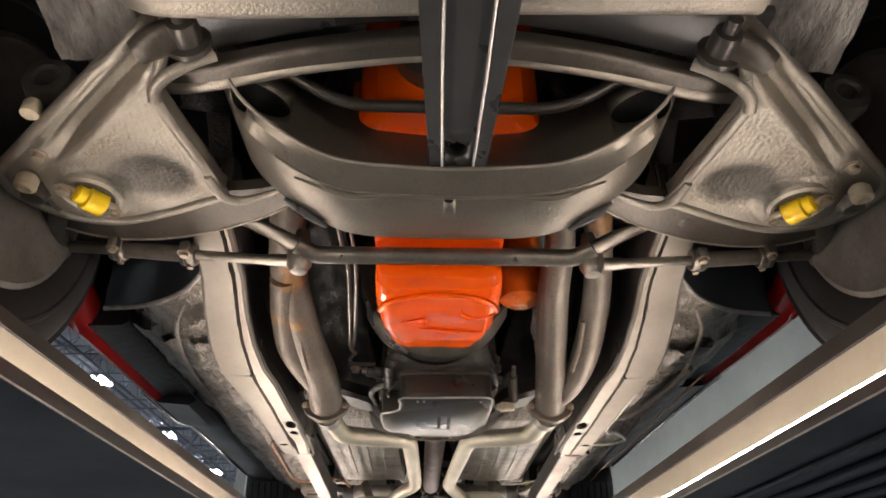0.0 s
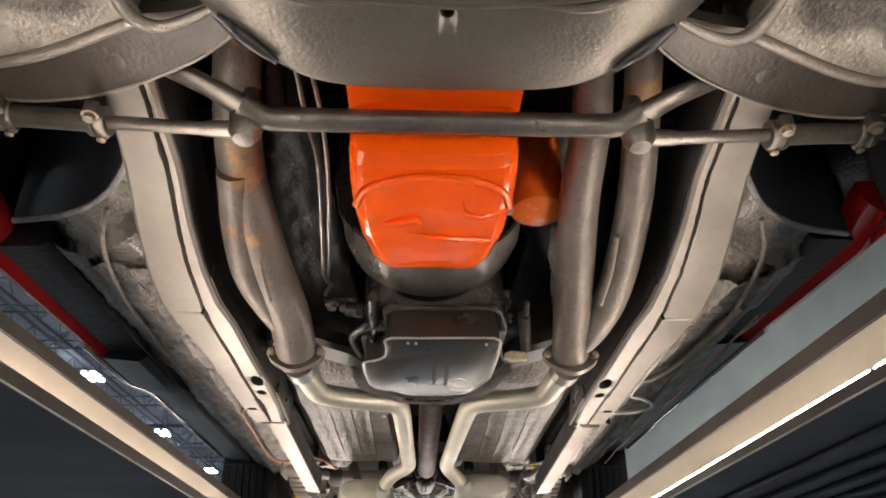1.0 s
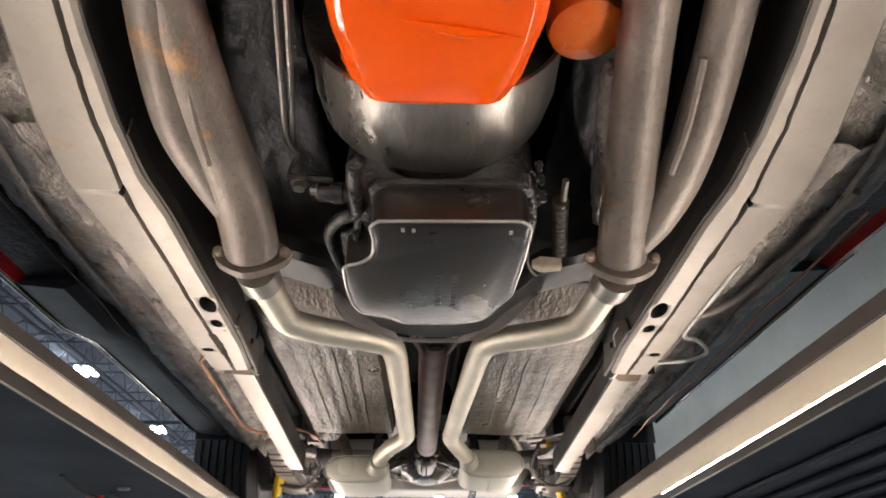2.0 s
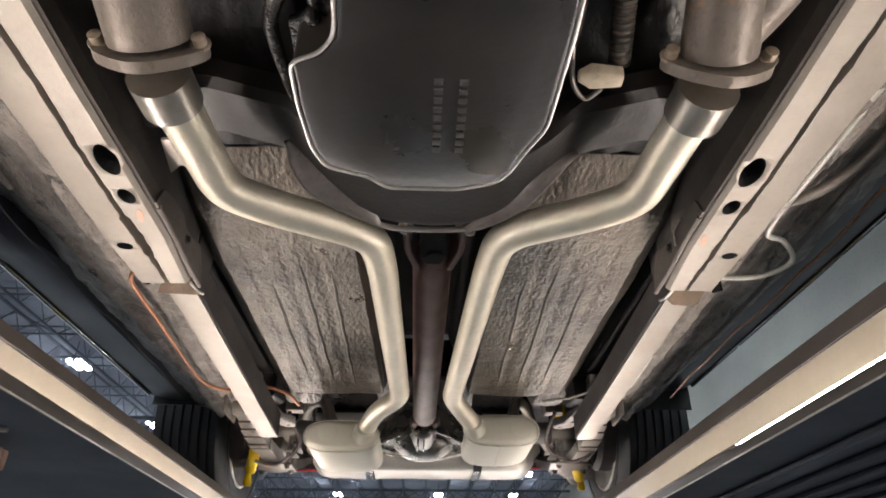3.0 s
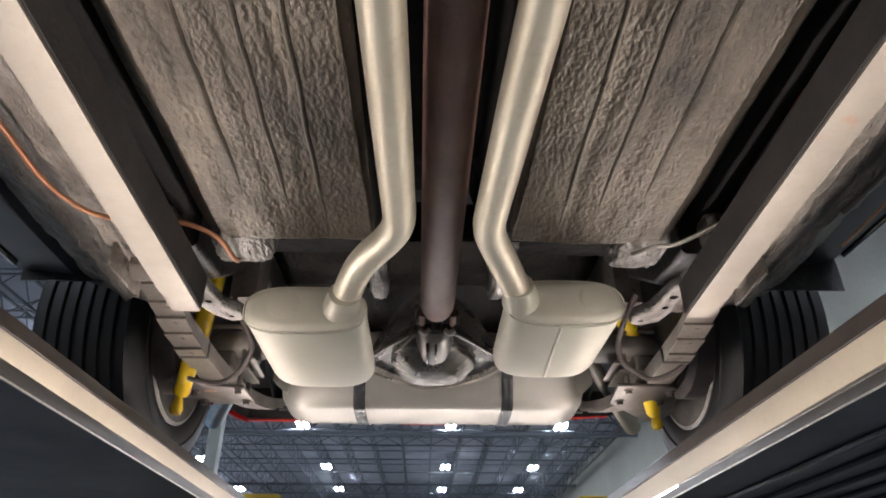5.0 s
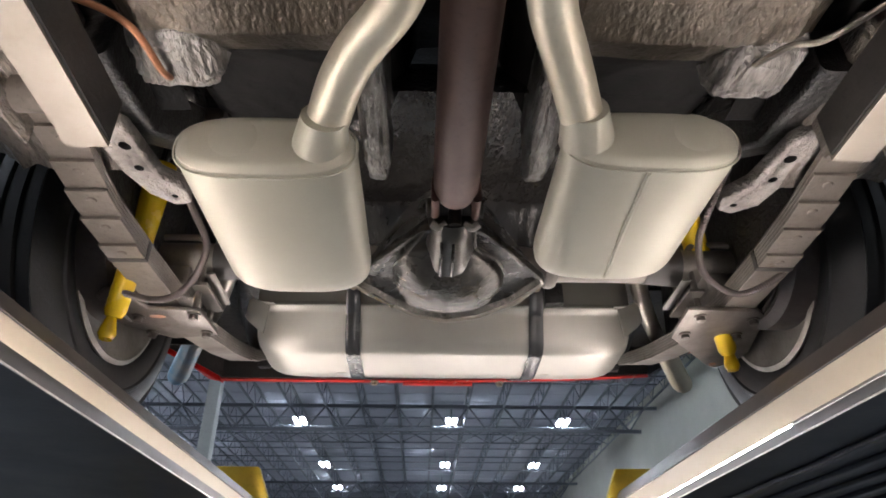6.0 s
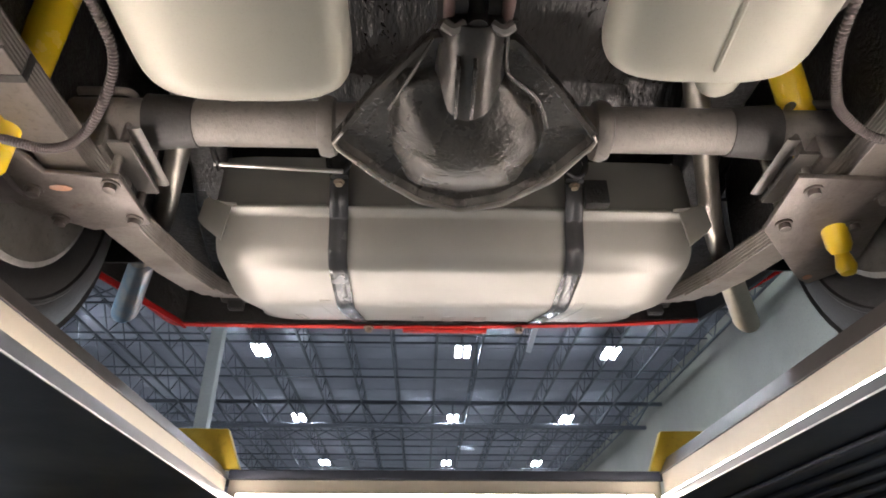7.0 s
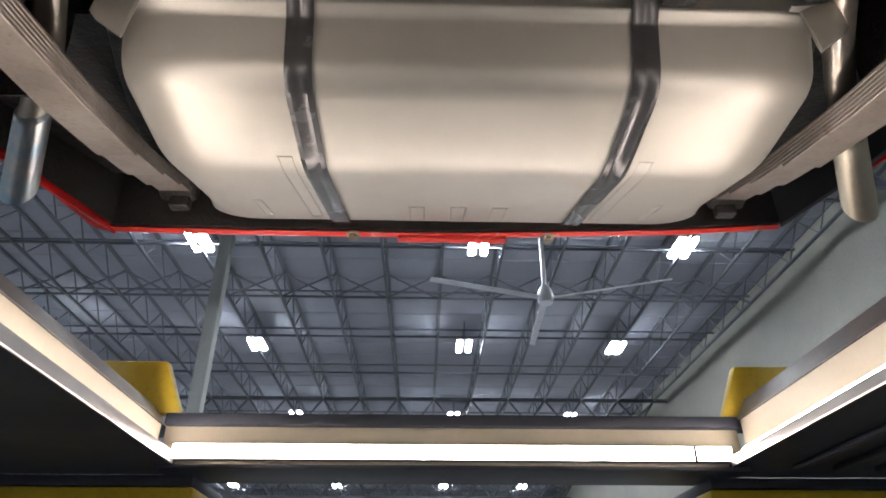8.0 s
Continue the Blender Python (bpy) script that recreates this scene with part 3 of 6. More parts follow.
# lower body edge, a little lower along the west side
def edge_dz(s, y):
    if s < 0:
        return lerp(y, [1.2, 2.2, 2.35, 3.3], [-0.043, -0.043, -0.014, -0.010])
    return lerp(y, [1.3, 1.7, 2.0, 3.3], [-0.004, 0.008, 0.022, 0.036])


# body sides: rocker, fender, quarter, closed above
for s in (-1, 1):
    X = lambda a, b: (min(s * a, s * b), max(s * a, s * b))
    part("rocker_panel", smooth(loft([[(s * x, y, z + edge_dz(s, y)) for x, z in ((0.73, 2.30), (0.73, 2.165), (0.75, 2.152), (0.84, 2.160), (0.862, 2.175), (0.87, 2.22), (0.875, 2.32))] for y in (1.97, 2.15, 2.2, 2.28, 2.36, 2.6, 3.22)], True, True)), M_sillblack, car, "satin black rocker panel underside")
    part("rocker_moulding", tube([(s * 0.864, y, 2.168 + edge_dz(s, y)) for y in (1.9, 2.0, 2.2, 2.28, 2.36, 2.6, 2.9, 3.2)], 0.007, 10), M_chrome, car, "thin bright rocker moulding")

    def side(y, k):
        # outer skin with wheel openings
        lo = 2.17 + edge_dz(s, y)
        for c in (0.87, 3.62):
            d = abs(y - c)
            if d < 0.40:
                lo = max(lo, 2.16 + math.sqrt(max(0, 0.40 ** 2 - d * d)) * 0.98)
        lo += lerp(y, [4.1, 4.45], [0.06, 0.02]) if y > 4.0 else 0
        hi = 2.78
        z = lo + (hi - lo) * k
        taper = lerp(y, [-0.1, 0.5, 1.2, 3.6, 4.2, 4.46], [0.78, 0.86, 0.885, 0.885, 0.85, 0.70])
        return (s * (taper - 0.10 * max(0, k - 0.5) ** 2 - 0.02 * (1 - k)), y, z)
    part("side_panel", sheet(side, [0.0 + 4.46 * i / 120 for i in range(121)], [i / 8 for i in range(9)], 0.004), M_red, car, "glossy red body side with wheel openings")
    part("quarter_liner", sheet(lambda y, k: (side(y, k)[0] - s * 0.012, y, side(y, k)[2] + 0.012), [3.22 + 1.22 * i / 40 for i in range(41)], [i / 4 for i in range(5)], 0.003), M_under, car, "black inside of the rear quarter")
    part("fender_bottom", smooth(loft([[(s * x, y, z + dz + edge_dz(s, y)) for x, z in ((0.812, 2.235), (0.810, 2.205), (0.822, 2.182), (0.846, 2.163), (0.864, 2.170), (0.872, 2.22), (0.874, 2.24))] for y, dz in ((1.36, 0.03), (1.45, 0.0), (1.7, 0.0), (1.965, 0.0))])), M_red, car, "red turned-in lower fender")
    part("fender_liner", sheet(lambda y, k: (side(y, k)[0] - s * 0.014, y, side(y, k)[2] + 0.010), [0.02 + 1.95 * i / 60 for i in range(61)], [i / 4 for i in range(5)], 0.003), M_under, car, "black inside of the front fender")
    part("fender_brace", smooth(loft([[(s * x, y, z + edge_dz(s, y)) for x, z in ((0.735, 2.34), (0.735, 2.19), (0.75, 2.180), (0.828, 2.178), (0.840, 2.19), (0.840, 2.34))] for y in (1.44, 1.5, 1.7, 1.965)])), M_under, car)
    # inner wheel houses
    for c, r, x0 in ((0.87, 0.40, 0.47), (3.62, 0.40, 0.58)):
        arc = [radians(a) for a in (range(-6, 187, 8) if c > 2 else range(18, 187, 8))]
        part("wheel_house", sheet(lambda a, x: (s * x, c + r * math.cos(a), 2.17 + r * math.sin(a)), arc, [x0, x0 + 0.1, 0.80, 0.855], 0.004), M_under, car, "black undercoated wheel house")
        bm = bmesh.new()
        ring = [(s * x0, c + r * math.cos(a), 2.17 + r * math.sin(a)) for a in arc]
        bm.faces.new([bm.verts.new(p) for p in ring])
        if c > 2:
            part("wheel_house_wall", bm, M_under, car)
        else:
            bm.free()
# Unseen lid, added to keep the inside of the body in shade.
part("shading_top", box(-0.84, 0.84, 0.0, 4.45, 2.76, 2.78, 0), M_under, car)
part("cowl", box(-0.72, 0.72, 1.30, 1.32, 2.36, 2.76, 0), M_under, car)
part("front_panel", box(-0.76, 0.76, 0.02, 0.05, 2.30, 2.76, 0.01), M_under, car)
for s in (-1, 1):
    part("inner_fender", box(min(s * 0.52, s * 0.53), max(s * 0.52, s * 0.53), 0.3, 1.32, 2.32, 2.76, 0), M_under, car)

# trunk floor above axle and tank
part("trunk_floor", sheet(lambda x, y: (x, y, lerp(y, [3.2, 3.32, 3.8, 3.95, 4.44], [2.22, 2.40, 2.42, 2.34, 2.33]) + 0.006 * noise.noise(Vector((x, y, 1)) * 9)
                                        - 0.012 * math.exp(-(((abs(x) - 0.29) / 0.06) ** 2 + ((y - 3.84) / 0.03) ** 2) ** 2)),
                          [-0.60 + 0.02 * i for i in range(61)], [3.2 + 0.02 * i for i in range(63)], 0), M_trunk, car, "glossy black trunk floor")
for s in (-1, 1):
    # crusted floor ends hanging beside the shaft
    for x0, x1, y0, y1, zb in ((0.108, 0.150, 2.98, 3.35, 2.138), (0.300, 0.405, 2.97, 3.075, 2.083)):
        bm = bmesh.new()
        bmesh.ops.create_icosphere(bm, subdivisions=5, radius=1)
        for v in bm.verts:
            c = v.co
            q = Vector([math.copysign(abs(k) ** 0.45, k) for k in c])
            v.co = Vector((s * (x0 + x1) / 2 + q.x * (x1 - x0) / 2, (y0 + y1) / 2 + q.y * (y1 - y0) / 2, zb + 0.06 + q.z * 0.06))
        bm.normal_update()
        part("undercoat_lump", rough_up(rough_up(smooth(bm), 0.006, 24), 0.005, 150), M_lump, car, "crusted silvery undercoat over the floor end")
for s in (-1, 1):
    X = lambda a, b: (min(s * a, s * b), max(s * a, s * b))
    part("rear_rail", smooth(loft([[(s * (c + dx), y, z + dz) for dx, dz in rr(0.075, 0.09, 0.012)] for y, c, z in ((3.02, 0.47, 2.14), (3.2, 0.48, 2.17), (3.45, 0.47, 2.33), (3.8, 0.47, 2.35), (4.1, 0.52, 2.31), (4.42, 0.55, 2.28))])), M_under, car, "black rear frame rail")
    part("quarter_filler", box(*X(0.50, 0.85), 4.02, 4.42, 2.30, 2.31, 0), M_under, car)

# rear valance with red lip
lip = filleted([(-0.88, 4.05, 2.305), (-0.84, 4.20, 2.242), (-0.712, 4.444, 2.188), (-0.45, 4.458, 2.192), (0, 4.465, 2.195), (0.45, 4.455, 2.204), (0.665, 4.440, 2.212)], 0.03, 6)
end = filleted([(0.666, 4.440, 2.213), (0.74, 4.32, 2.235), (0.80, 4.20, 2.262), (0.86, 4.05, 2.31)], 0.03, 6)
part("rear_valance", smooth(loft([[p + Vector(d) for d in ((0, 0, 0), (0, 0.010, -0.004), (0, 0.022, 0.002), (0, 0.04, 0.10), (0, 0.03, 0.10), (0, 0.012, 0.012))] for p in lip])), M_redworn, car, "red rear valance with worn lower lip")
part("valance_corner", smooth(loft([[p + Vector(d) for d in ((0, 0, 0), (0.004, 0.008, -0.003), (0.01, 0.016, 0.002), (0.02, 0.03, 0.10), (0, 0.02, 0.10))] for p in end])), M_sillblack, car, "dark corner of the valance")
part("valance_inner", smooth(loft([[p + Vector(d) for d in ((0, -0.003, 0.006), (0, -0.003, 0.15), (0, 0.006, 0.15), (0, 0.006, 0.006))] for p in lip])), M_under, car)
part("plate_lamp_bar", smooth(loft([[(x, 4.478 + a, 2.190 + b) for a, b in rr(0.018, 0.012, 0.004)] for x in (-0.115, 0.105)])), M_redworn, car, "small red bar below the valance")
for x in (-0.205, 0.19):
    part("valance_bolt", bolt((x, 4.462, 2.190), 0.009, 0.012), M_bolt, car)


# wheels
def wheel(x, y, s):
    e = part("wheel", smooth(lathe([(0.02, -0.05), (0.06, -0.06), (0.075, -0.05), (0.12, -0.02), (0.165, -0.03), (0.178, -0.10), (0.192, -0.105), (0.20, -0.10), (0.20, 0.10), (0.02, 0.10)], (0, 0, 0), "x", 40)), M_rim, None, "steel wheel, inner side bare grey")
    tread = [(0.198, -0.098), (0.215, -0.115), (0.26, -0.122), (0.30, -0.116), (0.322, -0.098)]
    for k in range(7):
        h = -0.09 + 0.03 * k
        tread += [(0.330, h - 0.011), (0.330, h + 0.008), (0.322, h + 0.0105), (0.322, h + 0.0165)]
    tread += [(0.322, 0.098), (0.30, 0.116), (0.26, 0.122), (0.215, 0.115), (0.198, 0.098)]
    part("tyre", smooth(lathe(tread, (0, 0, 0), "x", 64, close=True)), M_rubber, e, "black grooved tyre")
    part("rim_lip", smooth(lathe([(0.186, -0.112), (0.196, -0.118), (0.206, -0.114), (0.202, -0.106), (0.188, -0.104)], (0, 0, 0), "x", 48)), M_lip, e)
    part("rim_step", smooth(lathe([(0.150, -0.030), (0.158, -0.046), (0.166, -0.050), (0.170, -0.044), (0.166, -0.028)], (0, 0, 0), "x", 48)), M_lip, e)
    part("sidewall_ridge", smooth(lathe([(0.252, -0.1205), (0.256, -0.1245), (0.262, -0.1245), (0.266, -0.1200)], (0, 0, 0), "x", 64, close=True)), M_rubber, e)
    e.parent = car
    e.matrix_parent_inverse = Matrix.Translation(-car.location)
    e.matrix_basis = pose(x, y, 2.172, 0, 0, 0 if s > 0 else 180)
    return e


for s in (-1, 1):
    wheel(s * 0.81, 0.87, s)
    wheel(s * 0.79, 3.69, s)
    drum = part("brake_drum", smooth(lathe([(0.02, -0.06), (0.13, -0.055), (0.145, -0.04), (0.145, 0.05), (0.02, 0.06)], (s * 0.67, 3.605, 2.165), "x", 36)), M_hose, car, "rusty brown-grey rear brake drum")
    part("backing_plate", smooth(lathe([(0.02, -0.004), (0.080, -0.004), (0.088, 0.0), (0.088, 0.004), (0.02, 0.006)], (s * 0.606, 3.605, 2.165), "x", 32)), M_void, drum, "dark centre of the brake backing plate")
    part("plate_ridge", smooth(lathe([(0.112, -0.003), (0.118, -0.006), (0.124, -0.003), (0.122, 0.004), (0.114, 0.004)], (s * 0.612, 3.605, 2.165), "x", 36, close=True)), M_rim, drum)
    part("brake_disc", smooth(lathe([(0.03, -0.012), (0.118, -0.012), (0.12, 0.0), (0.118, 0.012), (0.03, 0.012)], (s * 0.725, 0.87, 2.172), "x", 36)), M_railside, car, "dark front brake disc")
    part("steering_knuckle", smooth(loft([[(s * x, 0.87 + a, z + b) for a, b in rr(w, h, 0.012)] for x, z, w, h in ((0.63, 2.12, 0.07, 0.05), (0.62, 2.17, 0.10, 0.09), (0.60, 2.26, 0.06, 0.05))], True, True)), M_cast, car, "dark cast steering knuckle")
    part("steering_arm", smooth(tube(spline([(s * 0.63, 0.90, 2.15), (s * 0.68, 0.98, 2.14), (s * 0.715, 1.06, 2.13)], 5), 0.017, 10)), M_cast, car)
    part("upper_arm", smooth(loft([[(s * x, 0.87 + a, z + b) for a, b in rr(w, 0.03, 0.01)] for x, z, w in ((0.40, 2.42, 0.30), (0.52, 2.38, 0.16), (0.60, 2.34, 0.06))])), M_under, car)
    part("coil_spring", smooth(tube([(s * 0.50 + 0.055 * math.cos(a), 0.80 + 0.055 * math.sin(a), 2.16 + 0.20 * a / 37.7) for a in (0.3 * k for k in range(126))], 0.008, 8)), M_under, car, "black coil spring")

# front crossmember: a U-shaped cradle
def eased(x, xs, ys, d=0.03):
    return sum(lerp(x + k * d / 4, xs, ys) for k in range(-4, 5)) / 9


def cm_ring(x):
    a = abs(x)
    zb = eased(a, [-0.2, 0.18, 0.24, 0.29, 0.315, 0.33, 0.345], [2.083, 2.086, 2.098, 2.122, 2.145, 2.18, 2.24], 0.02)
    yf = eased(a, [-0.17, 0, 0.17, 0.25, 0.30, 0.345], [0.785, 0.800, 0.785, 0.735, 0.70, 0.675], 0.05)
    yr = eased(abs(a), [0, 0.14, 0.20, 0.25, 0.30, 0.36, 0.40], [0.974, 0.970, 0.946, 0.902, 0.864, 0.84, 0.84])
    zt = lerp(a, [0, 0.2, 0.30, 0.345], [2.268, 2.268, 2.28, 2.31])
    return [(x, yf + 0.055, zt), (x, yf - 0.006, zb + 0.032), (x, yf - 0.010, zb + 0.024), (x, yf + 0.012, zb + 0.020), (x, yf + 0.03, zb + 0.004), (x, (yf + yr) / 2, zb), (x, yr - 0.035, zb + 0.001), (x, yr - 0.012, zb + 0.008),
            (x, yr, zb + 0.03), (x, yr - 0.02, zt - 0.03), (x, yr - 0.06, zt)]


xs_c = [-0.345 + 0.69 * i / 64 for i in range(65)]
cm = part("front_crossmember", loft([cm_ring(x) for x in xs_c]), M_black, car, "black painted stamped front crossmember")
for f in cm.data.polygons:
    f.use_smooth = True
hole = lathe([(0.008, -0.05), (0.008, 0.03)], (-0.002, 0.838, 2.085), "z", 12)
cut(cm, [lathe([(0.038, -0.09), (0.038, 0.09)], (s * 0.282, 0.735, 2.185), "y", 24) for s in (-1, 1)] + [hole])
# Pale tube stands for the highlight along the front rim.
part("front_rim", rough_up(smooth(tube([Vector(cm_ring(x)[2]) + Vector((0, -0.001, 0)) for x in xs_c[1:-1]], 0.0030, 8)), 0.0015, 60), M_arm, cm, "front rim, paler for its highlight")
part("lower_crease", smooth(tube([Vector(cm_ring(x)[4]) + Vector((0, 0.004, -0.001)) for x in xs_c[8:-8]], 0.0028, 8)), M_black, cm, "lit lower crease")
for s in (-1, 1):
    part("slot_bead", smooth(tube(spline([(s * 0.20, 0.915, 2.086), (s * 0.235, 0.885, 2.094), (s * 0.262, 0.865, 2.105)], 6), [0.004, 0.009, 0.004], 10)), M_brace, cm)
    part("stiffening_bead", smooth(tube(spline([(s * 0.09, 0.826, 2.087), (s * 0.16, 0.826, 2.086), (s * 0.235, 0.80, 2.099)], 6), [0.002, 0.006, 0.002], 8)), M_black, cm)

# centre brace running forward, a black channel with two ribs
def brace_ring(y):
    w = lerp(y, [0.2, 0.5, 0.70, 0.80], [0.060, 0.057, 0.047, 0.042])
    z = lerp(y, [0.2, 0.8], [2.105, 2.112])
    pts = [(-w, 0.05), (-w, 0.0015), (-w + 0.0015, 0), (-0.58 * w, 0), (-0.5 * w, 0.008), (0.5 * w, 0.008), (0.58 * w, 0), (w - 0.0015, 0), (w, 0.0015), (w, 0.05)]
    return [(0.009 + a, y, z + b) for a, b in pts]


br = part("centre_brace", loft([brace_ring(y) for y in (0.2, 0.35, 0.5, 0.6, 0.7, 0.803)], True, True, None, False), M_brace, car, "gloss black channel brace with an oval hole")
cut(br, [lathe([(0.017, -0.03), (0.017, 0.03)], (0.006, 0.755, 2.115), "z", 20)])
for s in (-1, 1):
    part("raised_edge", smooth(tube([(0.009 + s * 0.031, 0.2, 2.106), (0.009 + s * 0.028, 0.6, 2.1105), (0.009 + s * 0.023, 0.80, 2.113)], 0.0022, 8)), M_edge, br, "bright raised channel edge")

# front lower support: wide curved black member and the tube ahead of it
sup = spline([(-0.43, 0.690, 2.20), (-0.36, 0.686, 2.195), (-0.19, 0.650, 2.20), (0, 0.632, 2.205), (0.19, 0.650, 2.20), (0.36, 0.686, 2.195), (0.43, 0.690, 2.20)], 8)
part("front_support", smooth(loft([[p + Vector((0, a, b)) for a, b in rr(0.046, 0.030, 0.010)] for p in sup])), M_leg, car, "dark curved front frame support")
# Lip colour holds both its wear and the light on it.
part("support_lip", rough_up(smooth(tube([p + Vector((0, 0.013, -0.008)) for p in sup], [0.015, 0.012, 0.010, 0.009, 0.010, 0.012, 0.015], 10)), 0.004, 60), M_arm, car, "worn lower lip, paler as if lit")
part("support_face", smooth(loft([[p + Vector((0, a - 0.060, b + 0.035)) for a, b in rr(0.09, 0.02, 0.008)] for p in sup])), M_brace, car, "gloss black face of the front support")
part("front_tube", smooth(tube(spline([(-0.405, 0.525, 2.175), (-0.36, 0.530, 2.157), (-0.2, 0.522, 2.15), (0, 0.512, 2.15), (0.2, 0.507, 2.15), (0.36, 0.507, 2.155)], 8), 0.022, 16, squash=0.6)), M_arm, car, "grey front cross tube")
part("valance_shell", sheet(lambda x, y: (x, y, 2.20 + 0.05 * (0.5 - y) + 0.05 * x * x + 0.004 * noise.noise(Vector((x, y, 0)) * 12)), [-0.6 + 0.05 * i for i in range(25)], [0.05 + 0.04 * i for i in range(12)], 0.004), M_under, car)

# Added dark panel that blocks the bright hall behind the gap.
part("gap_panel", sheet(lambda x, y: (x, y, 2.268 + 0.003 * noise.noise(Vector((x, y, 2)) * 14)), [-0.5 + 0.04 * i for i in range(26)], [0.44 + 0.02 * i for i in range(11)], 0.003), M_under, car, "black panel added to close the gap behind the front tube")

# sway bar
part("sway_bar", smooth(tube(filleted([(-0.44, 0.66, 2.33), (-0.27, 0.712, 2.245), (-0.165, 0.752, 2.200), (0.175, 0.752, 2.200), (0.28, 0.712, 2.245), (0.44, 0.66, 2.33)], 0.05), 0.0095, 14)), M_cast, car, "grey steel sway bar")

# lower control arms
def control_arm(s):
    # stamped plate: outline with edges turned up, dished round the shock
    def z_at(x, y):
        z = 2.112 + 0.16 * (0.66 - x) * (1 if x < 0.66 else 0) * 0.35
        # collar round the shock, dent beside it, and the outer channel beyond a sharp step
        r = math.hypot(x - 0.577, y - 0.872)
        z -= 0.013 * (1 - smoothstep(r, 0.048, 0.074))
        z += 0.014 * math.exp(-((((x - 0.465) / 0.060) ** 2 + ((y - 0.84) / 0.052) ** 2)) ** 1.5)
        d = (x - 0.402) * 0.682 - (y - 0.622) * 0.731
        along = (x - 0.402) * 0.731 + (y - 0.622) * 0.682
        fade = 1 - smoothstep(along, 0.17, 0.26)
        z += fade * (0.032 * smoothstep(d, -0.001, 0.006) * (1 - smoothstep(d, 0.018, 0.032)) + 0.005 * smoothstep(d, 0.018, 0.032) - 0.004 * math.exp(-((d + 0.008) / 0.006) ** 2))
        # the front end turns up to its pivot
        z += 0.050 * smoothstep(0.012 - along, 0.0, 0.075)
        p = Vector((x, y, s))
        return z + 0.0003 * noise.noise(p * 40) + 0.0007 * noise.noise(p * 170)
    outline = filleted([(x, y, 0) for x, y in ((0.384, 0.622), (0.374, 0.598), (0.396, 0.576), (0.46, 0.616), (0.528, 0.676), (0.60, 0.737), (0.682, 0.808), (0.690, 0.86), (0.660, 0.908), (0.622, 0.942), (0.566, 0.958),
                       (0.512, 0.948), (0.46, 0.931), (0.405, 0.909), (0.364, 0.893), (0.372, 0.868), (0.380, 0.805), (0.394, 0.725), (0.402, 0.665), (0.392, 0.640), (0.384, 0.622))], 0.022, 3)[:-1]
    outline = [(a.x + (b.x - a.x) * i / 3, a.y + (b.y - a.y) * i / 3) for a, b in zip(outline, outline[1:] + outline[:1]) for i in range(3)]
    c = (0.50, 0.80)
    rings = []
    for k in [0.001] + [0.0135 * i for i in range(1, 73)] + [0.985]:
        rings.append([(s * (c[0] + (x - c[0]) * k), c[1] + (y - c[1]) * k, z_at(c[0] + (x - c[0]) * k, c[1] + (y - c[1]) * k)) for x, y in outline])
    rings.append([(s * x, y, z_at(x, y) + 0.004) for x, y in outline])
    rings.append([(s * x, y, z_at(x, y) + 0.034) for x, y in outline])
    rings.append([(s * (c[0] + (x - c[0]) * 0.97), c[1] + (y - c[1]) * 0.97, z_at(x, y) + 0.034) for x, y in outline])
    skin = loft(rings, False)
    bmesh.ops.remove_doubles(skin, verts=skin.verts, dist=0.0002)
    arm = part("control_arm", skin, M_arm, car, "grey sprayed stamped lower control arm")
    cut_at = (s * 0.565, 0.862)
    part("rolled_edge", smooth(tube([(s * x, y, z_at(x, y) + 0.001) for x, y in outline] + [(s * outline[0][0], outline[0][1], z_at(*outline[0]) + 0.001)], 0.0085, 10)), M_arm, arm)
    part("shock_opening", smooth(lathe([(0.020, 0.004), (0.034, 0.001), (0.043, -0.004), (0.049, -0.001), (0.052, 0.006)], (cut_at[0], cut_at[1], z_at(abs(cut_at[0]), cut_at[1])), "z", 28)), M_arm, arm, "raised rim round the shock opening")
    part("opening_shadow", smooth(lathe([(0.001, -0.0005), (0.038, -0.0005), (0.038, 0.004)], (cut_at[0], cut_at[1], z_at(abs(cut_at[0]), cut_at[1])), "z", 28)), M_brace, arm)
    part("pivot_sleeve", smooth(tube(spline([(s * 0.405, 0.598, 2.140), (s * 0.385, 0.592, 2.150), (s * 0.350, 0.588, 2.168)], 5), [0.017, 0.022, 0.023], 16, squash=0.8)), M_leg, arm, "dark sleeve at the front pivot")
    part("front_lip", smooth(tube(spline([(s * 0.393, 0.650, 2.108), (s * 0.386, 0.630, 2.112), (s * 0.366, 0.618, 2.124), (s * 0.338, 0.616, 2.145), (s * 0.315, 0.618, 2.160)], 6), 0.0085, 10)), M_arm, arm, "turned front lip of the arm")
    # rear leg, a dark channel behind the plate with a pale rear edge, and the rim that runs on to it
    sx = [0.225, 0.288, 0.333, 0.376, 0.46, 0.545, 0.61, 0.672, 0.715]
    rear = [0.885, 0.943, 0.969, 0.992, 1.026, 1.041, 1.038, 1.010, 0.962]
    ahead = [0.858, 0.880, 0.893, 0.894, 0.915, 0.935, 0.930, 0.905, 0.880]
    xs_leg = [0.225 + 0.0098 * i for i in range(51)]
    leg = []
    for x in xs_leg:
        q, p = eased(x, sx, rear), eased(x, sx, ahead)
        leg.append([(s * x, p, 2.140), (s * x, p + 0.3 * (q - p), 2.139), (s * x, q - 0.012, 2.134), (s * x, q - 0.003, 2.131), (s * x, q, 2.134), (s * x, q, 2.150), (s * x, p, 2.160)])
    channel = part("rear_leg", rough_up(smooth(loft(leg)), 0.0015, 50), M_leg, arm, "dark curved rear leg of the arm")
